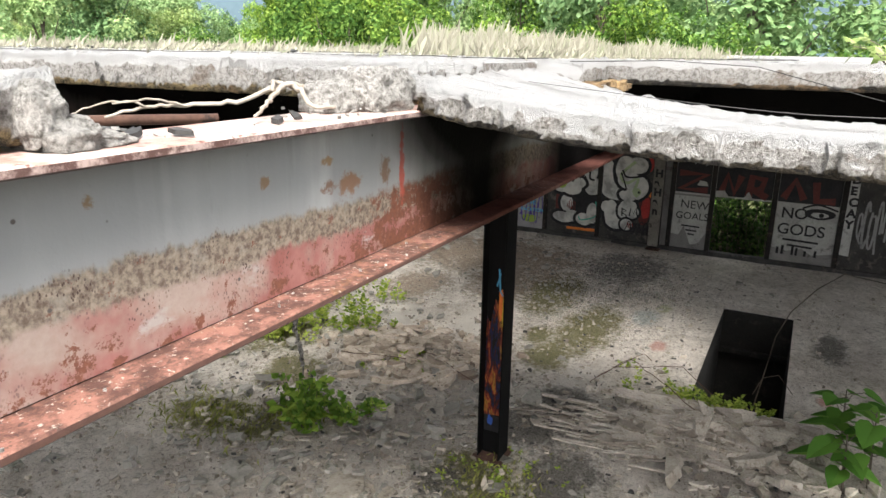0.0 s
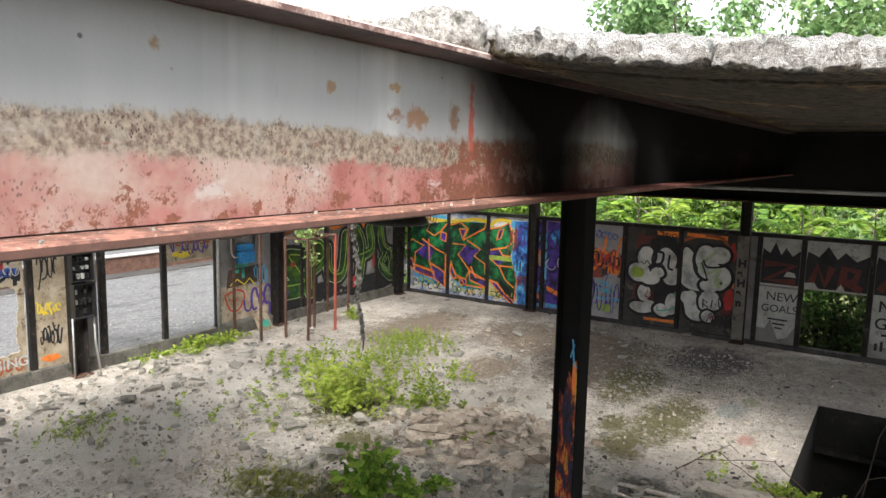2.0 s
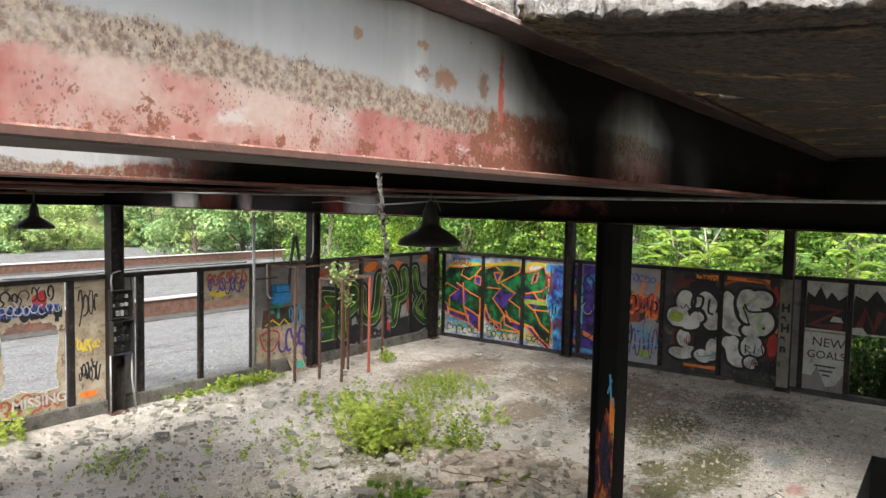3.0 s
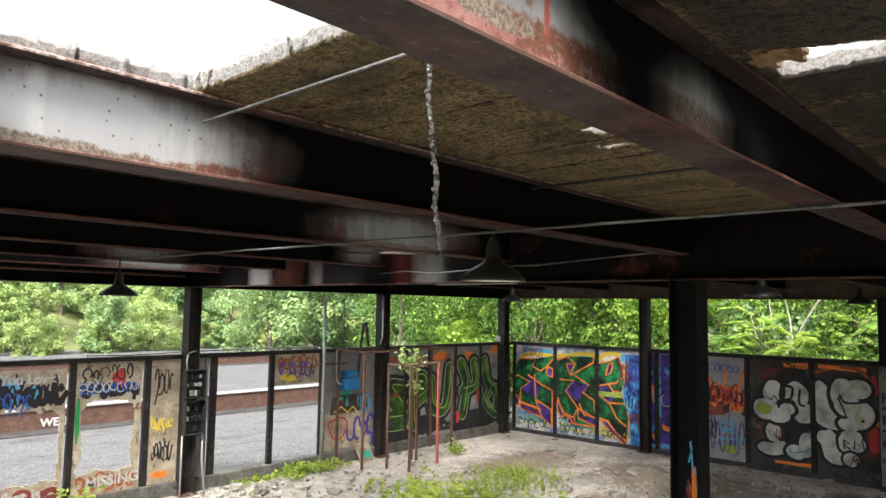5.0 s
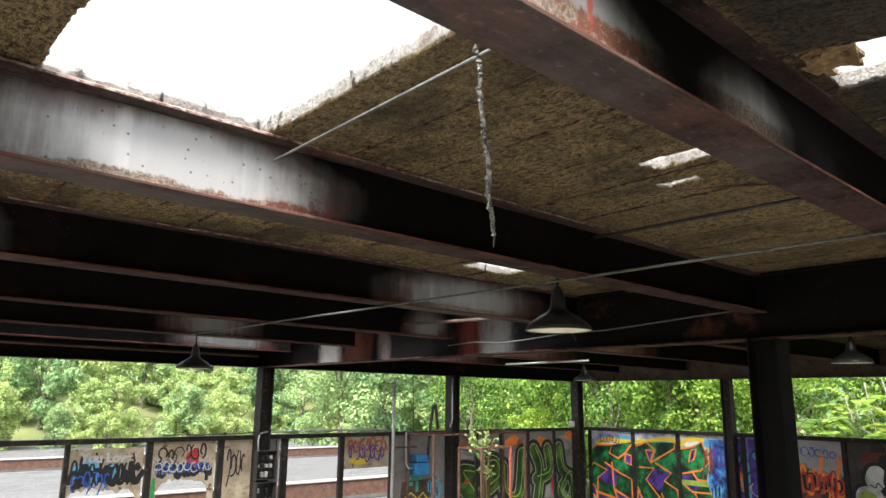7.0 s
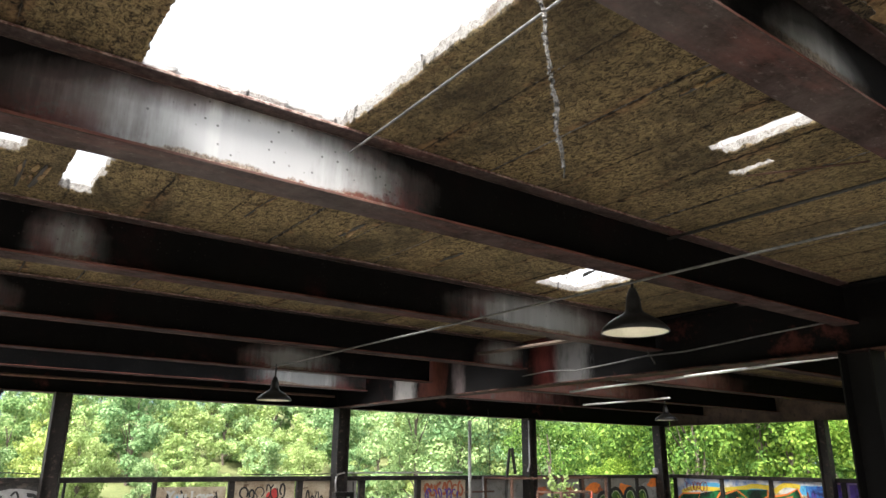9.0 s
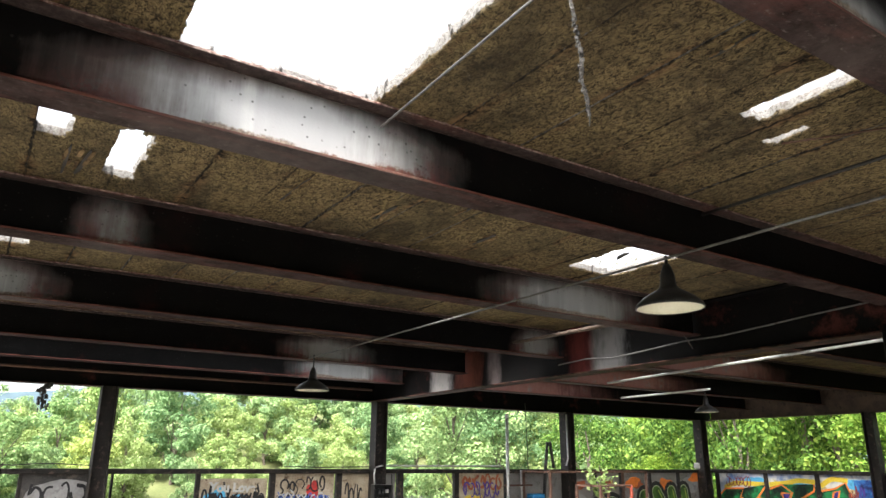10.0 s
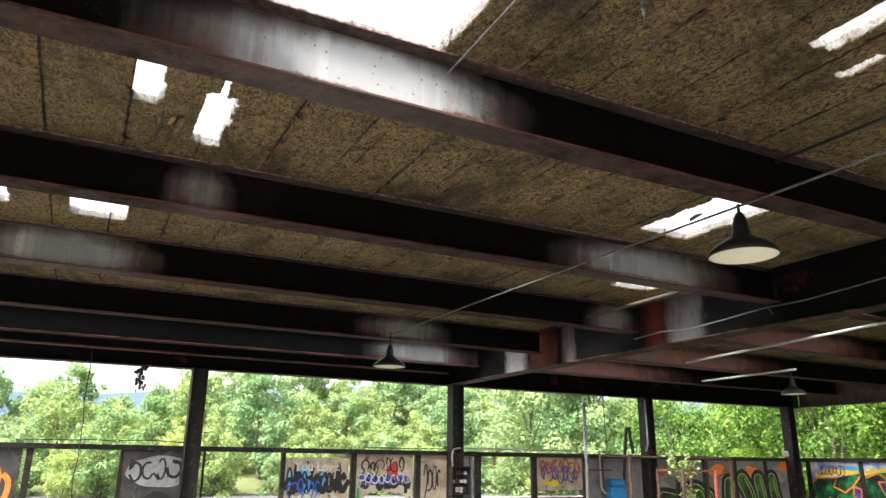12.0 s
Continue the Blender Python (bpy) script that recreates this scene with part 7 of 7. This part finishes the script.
for x, y, s, h, rot, mat, lab in ((5.28, 3.92, (0.62, 0.42), 0.09, 30, RUBBLE, "pale broken concrete slab lying on the floor"), (4.98, 5.14, (0.42, 0.26), 0.05, 70, CONCRETE, "flat grey stone lying on the floor"),
                                  (6.8, 4.42, (0.34, 0.16), 0.16, 120, RUBBLE, "block of pale rubble lying on the floor"), (8.55, 0.75, (1.0, 0.55), 0.07, 100, RUBBLE, "long fallen piece of roof plank"),
                                  (8.0, 0.75, (0.9, 0.5), 0.07, 105, RUBBLE, "long fallen piece of roof plank"), (8.85, 1.15, (1.2, 0.4), 0.08, 98, RUBBLE, "long fallen piece of roof plank"),
                                  (5.95, 3.45, (0.16, 0.12), 0.09, 20, CONCRETE, "small grey stone on the floor")):
    g = Geo()
    r = random.Random(int(x * 1000))
    n = 11
    ring = [(math.cos(2 * math.pi * k / n), math.sin(2 * math.pi * k / n)) for k in range(n)]
    sq = [(math.copysign(abs(a) ** 0.45, a) * s[0] / 2 * r.uniform(0.86, 1.05), math.copysign(abs(b) ** 0.45, b) * s[1] / 2 * r.uniform(0.86, 1.05)) for a, b in ring]
    g.add([(a, b, -0.01) for a, b in sq] + [(a * 0.98 + r.gauss(0, 0.008), b * 0.98, h * r.uniform(0.75, 1)) for a, b in sq] + [(0, 0, h)],
          [(k, (k + 1) % n, n + (k + 1) % n, n + k) for k in range(n)] + [(n + k, n + (k + 1) % n, 2 * n) for k in range(n)])
    ob = solid("slab_fragment", g, mat, lab, "rubble", "slab fragments")
    ob.matrix_basis = pose(x, y, 0, rng.gauss(0, 4), rng.gauss(0, 4), rot)
for pts in ([(9.2, 2.3, 0.03), (9.35, 1.9, 0.32), (9.0, 1.4, 0.25), (8.7, 0.9, 0.1)], [(9.0, 2.35, 0.02), (9.5, 1.75, 0.38), (9.35, 1.6, 0.36)], [(9.6, 2.2, 0.03), (9.5, 1.2, 0.3), (9.1, 0.6, 0.05)],
            [(8.9, 5.2, 0.06), (8.8, 4.4, 0.1), (8.6, 3.4, 0.03)], [(8.5, 5.6, 0.12), (8.5, 4.6, 0.14), (8.0, 3.5, 0.03)], [(8.0, 5.9, 0.1), (8.1, 5.0, 0.16), (8.3, 4.3, 0.1)]):
    pipe("rebar", wobble(pts[0], pts[1], 4, 0.01, rng) + wobble(pts[1], pts[2], 4, 0.01, rng)[1:] + (wobble(pts[2], pts[3], 4, 0.01, rng)[1:] if len(pts) > 3 else []), 0.006, RUSTY, "bent rusty reinforcing wire in the rubble", "rebar", 6)
pipe("fallen_branch", [(16.2, -1.7, 0.05), (15.2, -0.9, 0.4), (14.2, -0.45, 0.32), (13.2, -0.06, 0.12), (12.7, 0.12, -0.2), (12.3, 0.2, -0.7), (11.6, 0.35, -1.5)], 0.011, BARK, "thin bare branch reaching into the pit", "branch")
pipe("fallen_branch", [(9.9, -0.2, 0.05), (10.3, 0.0, 0.12), (10.6, 0.2, -0.1), (10.4, 0.3, -0.3)], 0.006, BARK, "thin curled vine at the pit's edge", "branch")

# crumbs and debris left on the near beam
r = random.Random(17)
crumb_mat = Mat("pale_crumbled_fibre_cement", 0.95)
grain = crumb_mat.noise(80, 7, 0.8)
crumb_mat.color(crumb_mat.mix(crumb_mat.ramp(grain, [(0.38, 0), (0.58, 1)]), (0.2, 0.188, 0.168), (0.6, 0.58, 0.545)))
crumb_mat.bump(crumb_mat.math("ADD", grain, crumb_mat.math("MULTIPLY", crumb_mat.noise(28, 5, 0.75), 1.5)), 1.0, 0.03)
CRUMB = crumb_mat.m
crumbs = Geo()
for k in range(11):
    crumbs.chunk((r.uniform(0.3, 1.5), r.uniform(0.905, 0.975), BEAM_Z + 0.018), [r.uniform(0.003, 0.009) for _ in range(3)], r, 6)
for cx, sg, n in ((1.44, -1, 60), (0.58, 1, 10)):
    for k in range(n):
        d = abs(r.gauss(0, 0.12))
        crumbs.chunk((cx + sg * d, r.gauss(1.02, 0.05), BEAM_TOP + 0.004 + max(0, 0.05 - d * 0.3) * r.random()), [r.uniform(0.004, 0.013), r.uniform(0.004, 0.013), r.uniform(0.002, 0.006)], r, 9)
for k in range(4):
    crumbs.chunk((r.uniform(0.6, 1.3), r.uniform(0.93, 1.06), BEAM_TOP + 0.002), [r.uniform(0.003, 0.008), r.uniform(0.003, 0.008), 0.003], r, 6)
solid("concrete_crumbs", crumbs, CRUMB, "pale crumbs of broken roof plank on the beam", "crumbs", kind="stuff")


def lump(c, s, seed, n=110, m=64):
    """A crumbling lump, uneven all over."""
    g = Geo()
    for i in range(m + 1):
        for k in range(n):
            a, b = 2 * math.pi * k / n, math.pi * i / m
            d = Vector((math.cos(a) * math.sin(b), math.sin(a) * math.sin(b), math.cos(b)))
            q = d * 1.7 + Vector((seed * 5.0, 0, 0))
            w = 1 + 0.2 * noise.noise(q * 1.3) + 0.07 * noise.noise(q * 3.5) + 0.03 * noise.noise(q * 8) + 0.016 * noise.noise(q * 17) + 0.01 * noise.noise(q * 34)
            e = Vector([math.copysign(abs(x) ** 0.7, x) for x in d])
            g.v.append((c[0] + e.x * s[0] * w, c[1] + e.y * s[1] * w, max(BEAM_TOP + 0.001, c[2] + e.z * s[2] * w)))
    for i in range(m):
        for k in range(n):
            g.f.append((i * n + k, (i + 1) * n + k, (i + 1) * n + (k + 1) % n, i * n + (k + 1) % n))
    return g


for c, sz, sd in (((1.4, 1.0, 4.4), (0.1, 0.08, 0.06), 2), ((1.3, 1.05, 4.385), (0.07, 0.06, 0.045), 3), ((0.59, 0.99, 4.37), (0.045, 0.06, 0.034), 5), ((0.645, 1.0, 4.363), (0.05, 0.055, 0.014), 7), ((0.565, 1.0, 4.405), (0.03, 0.05, 0.045), 8)):
    solid("plank_lump", lump(c, sz, sd), CRUMB, "crumbling pale lump of roof plank lying on the beam", "rubble", "plank lumps", smooth=True)
for x, y in ((0.78, 0.96), (0.72, 1.0), (1.02, 0.97), (1.1, 1.0)):
    g = Geo()
    g.chunk((x, y, BEAM_TOP + 0.008), (0.06, 0.025, 0.008), r, 9)
    solid("felt_scrap", g, CABLE, "curled black scrap of roofing felt on the beam", "scrap", "felt scraps")
twig = thing("dry_branch", "bleached dead branch lying over the roof opening", "branch", at=(0, 0, 0))
for pts, a, b in (([(1.34, 1.02, 4.39), (1.28, 1.08, 4.4), (1.23, 1.11, 4.42), (1.18, 1.22, 4.38), (1.11, 1.3, 4.372), (1.05, 1.35, 4.37), (0.98, 1.4, 4.35)], 0.0075, 0.003),
                  ([(1.22, 1.12, 4.415), (1.15, 1.09, 4.4), (1.08, 1.05, 4.385), (0.99, 1.0, 4.372)], 0.006, 0.003), ([(1.23, 1.1, 4.42), (1.2, 1.05, 4.4), (1.19, 1.02, 4.38), (1.24, 1.0, 4.375)], 0.006, 0.004),
                  ([(1.05, 1.35, 4.37), (0.99, 1.38, 4.385), (0.94, 1.45, 4.36)], 0.003, 0.0015), ([(1.11, 1.3, 4.372), (1.03, 1.33, 4.388), (0.97, 1.36, 4.38)], 0.003, 0.0015),
                  ([(1.36, 1.03, 4.385), (1.27, 1.1, 4.405), (1.21, 1.13, 4.425), (1.16, 1.1, 4.41)], 0.006, 0.004)):
    line = [p + Vector((noise.noise(p * 60), noise.noise(p * 60 + Vector((9, 0, 0))), noise.noise(p * 60 + Vector((0, 9, 0))))) * 0.006 for p in curve_pts(pts, 6)]
    part("limb", Geo().tube(line, a, 7, b), PALE_WOOD, twig, smooth=True)

# ---- plants ----
def sprout(g, stems, r, p, h, leaf, lean=0.35, count=8):
    """One weed: a thin stem with leaves in turns up it."""
    top = p + Vector((r.gauss(0, lean * h), r.gauss(0, lean * h), h))
    stems.tube([p, p.lerp(top, 0.5) + Vector((r.gauss(0, 0.02), r.gauss(0, 0.02), 0)), top], 0.002 + h * 0.003, 4, 0.0015)
    for k in range(count):
        q = p.lerp(top, 0.25 + 0.75 * k / count)
        a = r.uniform(0, 6.3)
        g.leaf(q, Vector((math.cos(a), math.sin(a), r.uniform(0.0, 0.6))), leaf * r.uniform(0.5, 0.8), leaf * r.uniform(0.8, 1.4), 0.3)


def weeds(label, spots, seed, mat=LEAF_WEED):
    """A stretch of low weeds, uncountable."""
    r = random.Random(seed)
    g, s = Geo(), Geo()
    for cx, cy, sx, sy, n, h, leaf, cnt in spots:
        for k in range(n):
            sprout(g, s, r, Vector((r.gauss(cx, sx), r.gauss(cy, sy), 0)), h * r.uniform(0.5, 1.3), leaf, 0.3, cnt)
    ob = solid("weeds", g, mat, label, "weeds", kind="stuff")
    part("stem", s, LEAF_WEED, ob)
    return ob


weeds("patch of fresh green weeds growing on the floor", [(10.9, 8.5, 0.85, 0.4, 130, 0.2, 0.05, 9), (12.0, 8.8, 0.4, 0.35, 90, 0.22, 0.05, 9), (10.3, 6.6, 0.15, 0.15, 9, 0.4, 0.08, 12), (9.7, 9.6, 0.6, 0.4, 50, 0.14, 0.07, 8), (9.0, 6.35, 0.25, 0.22, 22, 0.34, 0.08, 12), (9.15, 0.75, 0.1, 0.3, 70, 0.14, 0.05, 10)], 3)
weeds("tall yellow-green weeds growing on the floor", [(8.2, 7.4, 0.24, 0.24, 44, 0.72, 0.095, 18), (8.6, 7.1, 0.35, 0.3, 50, 0.24, 0.06, 9), (9.4, 7.2, 0.25, 0.2, 20, 0.45, 0.06, 14), (9.6, 7.9, 0.6, 0.5, 22, 0.14, 0.07, 8), (4.75, 12.0, 0.2, 0.2, 24, 0.4, 0.07, 12)], 4, LEAF_YELLOW)
weeds("sparse small weeds dotted over the floor", [(7.6, 8.6, 1.0, 0.9, 60, 0.12, 0.06, 6), (5.3, 9.6, 0.35, 0.35, 18, 0.2, 0.05, 8), (9.3, 12.0, 0.5, 0.15, 50, 0.2, 0.08, 10), (8.3, 12.1, 0.4, 0.1, 30, 0.1, 0.06, 6), (8.4, 5.0, 0.4, 0.3, 18, 0.15, 0.07, 8), (9.3, 1.9, 0.3, 0.3, 10, 0.16, 0.06, 7), (12.9, 11.2, 0.12, 0.12, 9, 0.3, 0.09, 10), (6.2, 2.6, 0.35, 0.4, 40, 0.09, 0.04, 6)], 5)
r = random.Random(31)
tuft = Geo()
for cx, cy, sx, sy, n, h in ((5.75, 6.25, 0.3, 0.45, 420, 0.1), (6.2, 5.6, 0.2, 0.3, 160, 0.09), (6.1, 2.55, 0.3, 0.35, 260, 0.07), (5.3, 9.7, 0.3, 0.3, 90, 0.09)):
    for k in range(n):
        p = Vector((r.gauss(cx, sx), r.gauss(cy, sy), 0))
        tuft.leaf(p, Vector((r.gauss(0, 0.7), r.gauss(0, 0.7), 1)), 0.012, h * r.uniform(0.6, 1.6), 0.3)
solid("moss_grass", tuft, leaf_mat("olive_moss_grass", [(0, (0.12, 0.13, 0.03)), (1, (0.3, 0.3, 0.08))], 0.2), "olive moss and thin grass on the floor", "grass", kind="stuff")


def bush(x, y, h, spread, n, leaf, label, seed, mat=LEAF_BUSH, group="floor bushes"):
    r = random.Random(seed)
    ob = thing("bush", label, "bush", group, (x, y, 0))
    g, s = Geo(), Geo()
    for k in range(n):
        top = Vector((r.gauss(0, spread), r.gauss(0, spread), h * r.uniform(0.35, 1.05)))
        base = Vector((r.gauss(0, spread * 0.25), r.gauss(0, spread * 0.25), 0))
        s.tube(wobble(base, top, 3, 0.02, r), 0.007, 5, 0.003)
        for j in range(11):
            q = base.lerp(top, r.uniform(0.35, 1.0)) + Vector((r.gauss(0, 0.04), r.gauss(0, 0.04), r.gauss(0, 0.03)))
            g.leaf(q, Vector((r.gauss(0, 1), r.gauss(0, 1), r.gauss(0.1, 0.4))), leaf * r.uniform(0.6, 0.9), leaf * r.uniform(0.8, 1.2), 0.25)
    part("stem", s, BARK, ob)
    part("leaves", g, mat, ob)
    return ob


bush(6.05, 5.05, 0.72, 0.22, 34, 0.12, "leafy green bush growing from the floor", 41)
bush(6.45, 4.75, 0.3, 0.14, 12, 0.1, "low green bush growing from the floor", 42)
bush(6.75, 4.5, 0.28, 0.09, 8, 0.1, "low green bush growing from the floor", 43)


def broad_leaf(g, p, d, size, r):
    """One heart-shaped leaf, bent along its rib."""
    d = Vector((d.x, d.y, 0)).normalized()
    side, up = Vector((-d.y, d.x, 0)), Vector((0, 0, 1))
    tilt = r.uniform(-0.45, 0.1)
    half = [(0.0, 0.0), (-0.12, 0.2), (0.02, 0.42), (0.3, 0.5), (0.6, 0.36), (0.84, 0.16), (1.0, 0.0)]
    rib = [p + (d * a + up * (a * tilt - 0.12 * a * a)) * size for a in (0.0, 0.02, 0.15, 0.34, 0.6, 0.84, 1.0)]
    for sg in (1, -1):
        rimline = [p + (d * a + side * b * sg + up * (a * tilt - 0.12 * a * a + 0.25 * b)) * size for a, b in half]
        quads = [(k, k + 1, 8 + k, 7 + k) for k in range(6)]
        g.add(rib + rimline, quads if sg < 0 else [q[::-1] for q in quads])


for x, y, h, n, seed in ((8.3, -0.72, 0.95, 16, 44), (7.75, -0.75, 0.7, 12, 45), (8.0, -1.0, 0.9, 12, 46)):
    r = random.Random(seed)
    ob = thing("broad_leaved_plant", "young plant with broad heart-shaped green leaves beside the pit", "plant", "broad-leaved plants", (x, y, 0))
    g, s = Geo(), Geo()
    s.tube([(0, 0, 0), (0.03, 0.02, h * 0.5), (0, 0.05, h)], 0.016, 6, 0.007)
    for k in range(n):
        a, z = 2.4 * k + r.gauss(0, 0.3), h * (0.3 + 0.7 * k / n)
        d = Vector((math.cos(a), math.sin(a), 0))
        reach = r.uniform(0.08, 0.3)
        p = Vector((0, 0.03, z)) + d * reach + Vector((0, 0, 0.06))
        s.tube([(0, 0.03, z), p], 0.006, 4, 0.004)
        broad_leaf(g, p, d, r.uniform(0.2, 0.34), r)
    part("stem", s, BARK, ob)
    part("leaves", g, LEAF_BROAD, ob, smooth=True)
vine = thing("climbing_vine", "young yellow-green vine climbing the metal frame", "vine", at=(11.15, 10.95, 0))
g, s = Geo(), Geo()
r = random.Random(51)
line = [Vector((-0.05, 0, 0)), Vector((0.0, 0.02, 1.0)), Vector((-0.02, 0.0, 1.9)), Vector((-0.2, 0.05, 2.35)), Vector((-0.32, 0.08, 2.6))]
s.tube(line, 0.008, 6, 0.004)
s.tube([line[2], Vector((0.12, -0.02, 2.25)), Vector((0.25, 0, 2.35))], 0.006, 6, 0.003)
for k in range(190):
    c = r.choice([(-0.25, 2.45), (-0.1, 2.25), (0.2, 2.32), (0.05, 2.15), (-0.2, 2.2), (0.15, 1.75)])
    g.leaf(Vector((c[0] + r.gauss(0, 0.09), r.gauss(0, 0.08), c[1] + r.gauss(0, 0.09))), Vector((r.gauss(0, 1), r.gauss(0, 1), r.gauss(0, 0.5))), 0.06, 0.1, 0.2)
part("stem", s, BARK, vine)
part("leaves", g, LEAF_LIGHT, vine)

# dry grass on the roof
r = random.Random(61)
g = Geo()
for cx, cy, sx, sy, n, h in ((4.6, 1.5, 0.6, 0.4, 4200, 0.055), (5.2, 4.4, 1.0, 0.8, 4200, 0.055), (7.5, 8.0, 1.8, 1.8, 4000, 0.1), (9.5, 4.0, 1.8, 1.2, 3200, 0.09), (4.4, 7.0, 1.0, 1.0, 2800, 0.07)):
    for k in range(n):
        p = Vector((r.gauss(cx, sx), r.gauss(cy, sy), BEAM_TOP + 0.09))
        if in_hole(p.x, p.y):
            continue
        g.leaf(p, Vector((r.gauss(0, 0.6), r.gauss(0, 0.6), 1)), 0.001, h * r.uniform(0.2, 1.5) * (0.5 + abs(noise.noise((p.x * 1.1, p.y * 1.1, 5))) * 1.6), 0.3)
for k in range(5200):
    share = r.random()  # a taller drift that thins out along the roof
    p = Vector((4.95 - 0.55 * share + r.gauss(0, 0.16), 0.75 + 1.65 * share + r.gauss(0, 0.1), BEAM_TOP + 0.085))
    tall = (0.12 + 0.13 * share) * r.uniform(0.45, 1.15) * (0.6 + abs(noise.noise((p.x * 2.1, p.y * 3.1, 8))) * 1.3)
    g.leaf(p, Vector((r.gauss(0, 0.22), r.gauss(0.08, 0.22), 1)), 0.0024, tall, r.uniform(-0.25, 0.35))
solid("dry_roof_grass", g, DRY_GRASS, "pale dry grass growing on the flat roof", "grass", kind="stuff")


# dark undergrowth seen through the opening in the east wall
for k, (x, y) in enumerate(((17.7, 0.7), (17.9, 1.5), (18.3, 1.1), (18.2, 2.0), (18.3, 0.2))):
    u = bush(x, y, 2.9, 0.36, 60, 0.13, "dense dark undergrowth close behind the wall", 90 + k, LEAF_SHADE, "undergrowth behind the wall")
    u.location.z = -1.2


# saplings and dead limbs close behind the east wall
def frond_bush(x, y, h, seed, mat=LEAF_LIGHT):
    """Feathered fronds arching from one stem."""
    r = random.Random(seed)
    ob = thing("frond_sapling", "bright green sapling with long feathered fronds behind the wall", "sapling", "saplings behind the wall", (x, y, -1.2))
    g, s = Geo(), Geo()
    s.tube([(0, 0, 0), (0.05, 0.05, h * 0.6), (0, 0.1, h)], 0.04, 6, 0.015)
    for k in range(15):
        a = 2.4 * k + r.gauss(0, 0.2)
        b = Vector((0, 0.05, h * (0.55 + 0.45 * k / 15)))
        L = r.uniform(0.8, 1.3)
        tip = b + Vector((math.cos(a) * L, math.sin(a) * L, 0.25 - 0.15 * r.random()))
        midp = b.lerp(tip, 0.5) + Vector((0, 0, 0.2))
        s.tube([b, midp, tip], 0.01, 4, 0.003)
        for i in range(13):
            t = 0.15 + 0.85 * i / 13
            q = b.lerp(midp, min(1, 2 * t)) if t < 0.5 else midp.lerp(tip, 2 * t - 1)
            d = (tip - b).normalized()
            side = d.cross(Vector((0, 0, 1))).normalized()
            for sg in (-1, 1):
                g.leaf(q, side * sg + d * 0.35 - Vector((0, 0, 0.2)), 0.085, 0.32 * (1.1 - 0.6 * t), 0.1)
    part("stem", s, BARK, ob)
    part("leaves", g, mat, ob)
    return ob


for k, (x, y, h) in enumerate(((19.5, 4.0, 4.6), (19.0, 5.3, 4.2), (19.8, 2.2, 4.8), (18.8, 3.2, 4.0), (20.4, 6.6, 4.7), (19.4, 0.6, 4.5), (18.9, 7.6, 4.0), (20.2, -0.9, 5.0))):
    frond_bush(x, y, h, 70 + k, LEAF_FRESH if k % 3 else LEAF_NEAR)
dead = thing("dead_tree", "pale bare dead limbs standing behind the wall", "tree", at=(20.6, 6.4, -1.2))
for pts in ([(0, 0, 0), (0.1, -0.1, 3.2), (0.05, 0.1, 5.0)], [(0.1, -0.1, 3.2), (0.0, -0.9, 4.6), (0.1, -1.5, 5.6)], [(0.08, -0.05, 3.6), (-0.1, 0.7, 4.1), (0, 1.3, 4.0)], [(0, -0.5, 3.9), (0.1, -0.4, 4.6), (0, -0.3, 5.2)], [(-0.05, 0.4, 3.9), (0, 0.6, 4.7)]):
    part("limb", Geo().tube([Vector(p) for p in pts], 0.028, 6, 0.01), PALE_WOOD, dead)
lettering("WELP..", lambda x, y: Vector((7.95 + x, 23.6 - 0.132, -0.32 + y)), 0.34, "white", scene.objects["roof_parapet"])


# felt edges, wire and a young shoot on the roof
r = random.Random(77)
for k in range(1, 9):
    x = PLANK_X0 + PLANK_W * k
    if 2.3 < x < 3.1:
        y0 = 1.1
    else:
        y0 = -0.9 if x < 4 else 0.2
    for y in (y0, 2.95, 5.0):
        n = 9
        pts = [(x + r.gauss(0, 0.008), y + (1.6 + r.random() * 0.2) * i / n, BEAM_TOP + 0.104 + sag(x, y + 1.6 * i / n) + abs(r.gauss(0, 0.003))) for i in range(n + 1) if not in_hole(x, y + 1.7 * i / n)]
        if len(pts) > 4 and r.random() < 0.7:
            solid("felt_edge", Geo().tube(pts, 0.0022, 5, 0.001), CABLE, "curled dark edge of roofing felt along a plank joint", "roofing felt", "felt edges")
for k in range(7):
    g = Geo()
    g.chunk((r.uniform(3.4, 5.5), r.uniform(3.0, 5.5), BEAM_TOP + 0.112), (r.uniform(0.1, 0.3), r.uniform(0.03, 0.06), 0.012), r, 9)
    solid("felt_scrap", g, CABLE, "curled black scrap of roofing felt on the roof", "scrap", "felt scraps")
pipe("wire", [(2.0, 0.72, 4.47), (2.3, 0.5, 4.475), (2.42, 0.25, 4.46), (2.44, -0.1, 4.37)], 0.0012, CABLE, "thin wire trailing over the roof edge", "wire", 5)
shoot = thing("roof_shoot", "yellow-green leafy shoot growing from the roof edge", "plant", at=(3.12, -0.16, BEAM_TOP + 0.085))
shoot.scale = (0.6, 0.6, 0.6)
g, s = Geo(), Geo()
for k in range(9):
    a = 0.7 * k
    tip = Vector((0.2 * math.cos(a), 0.28 * math.sin(a), r.uniform(0.06, 0.22)))
    s.tube([(0, 0, -0.01), tip * 0.5 + Vector((0, 0, 0.05)), tip], 0.004, 5, 0.002)
    for i in range(9):
        q = tip * (0.3 + 0.08 * i) + Vector((0, 0, 0.03))
        g.leaf(q, Vector((r.gauss(0, 1), r.gauss(0, 1), r.gauss(0.1, 0.4))), 0.04, 0.075, 0.2)
part("stem", s, BARK, shoot)
part("leaves", g, LEAF_LIGHT, shoot)
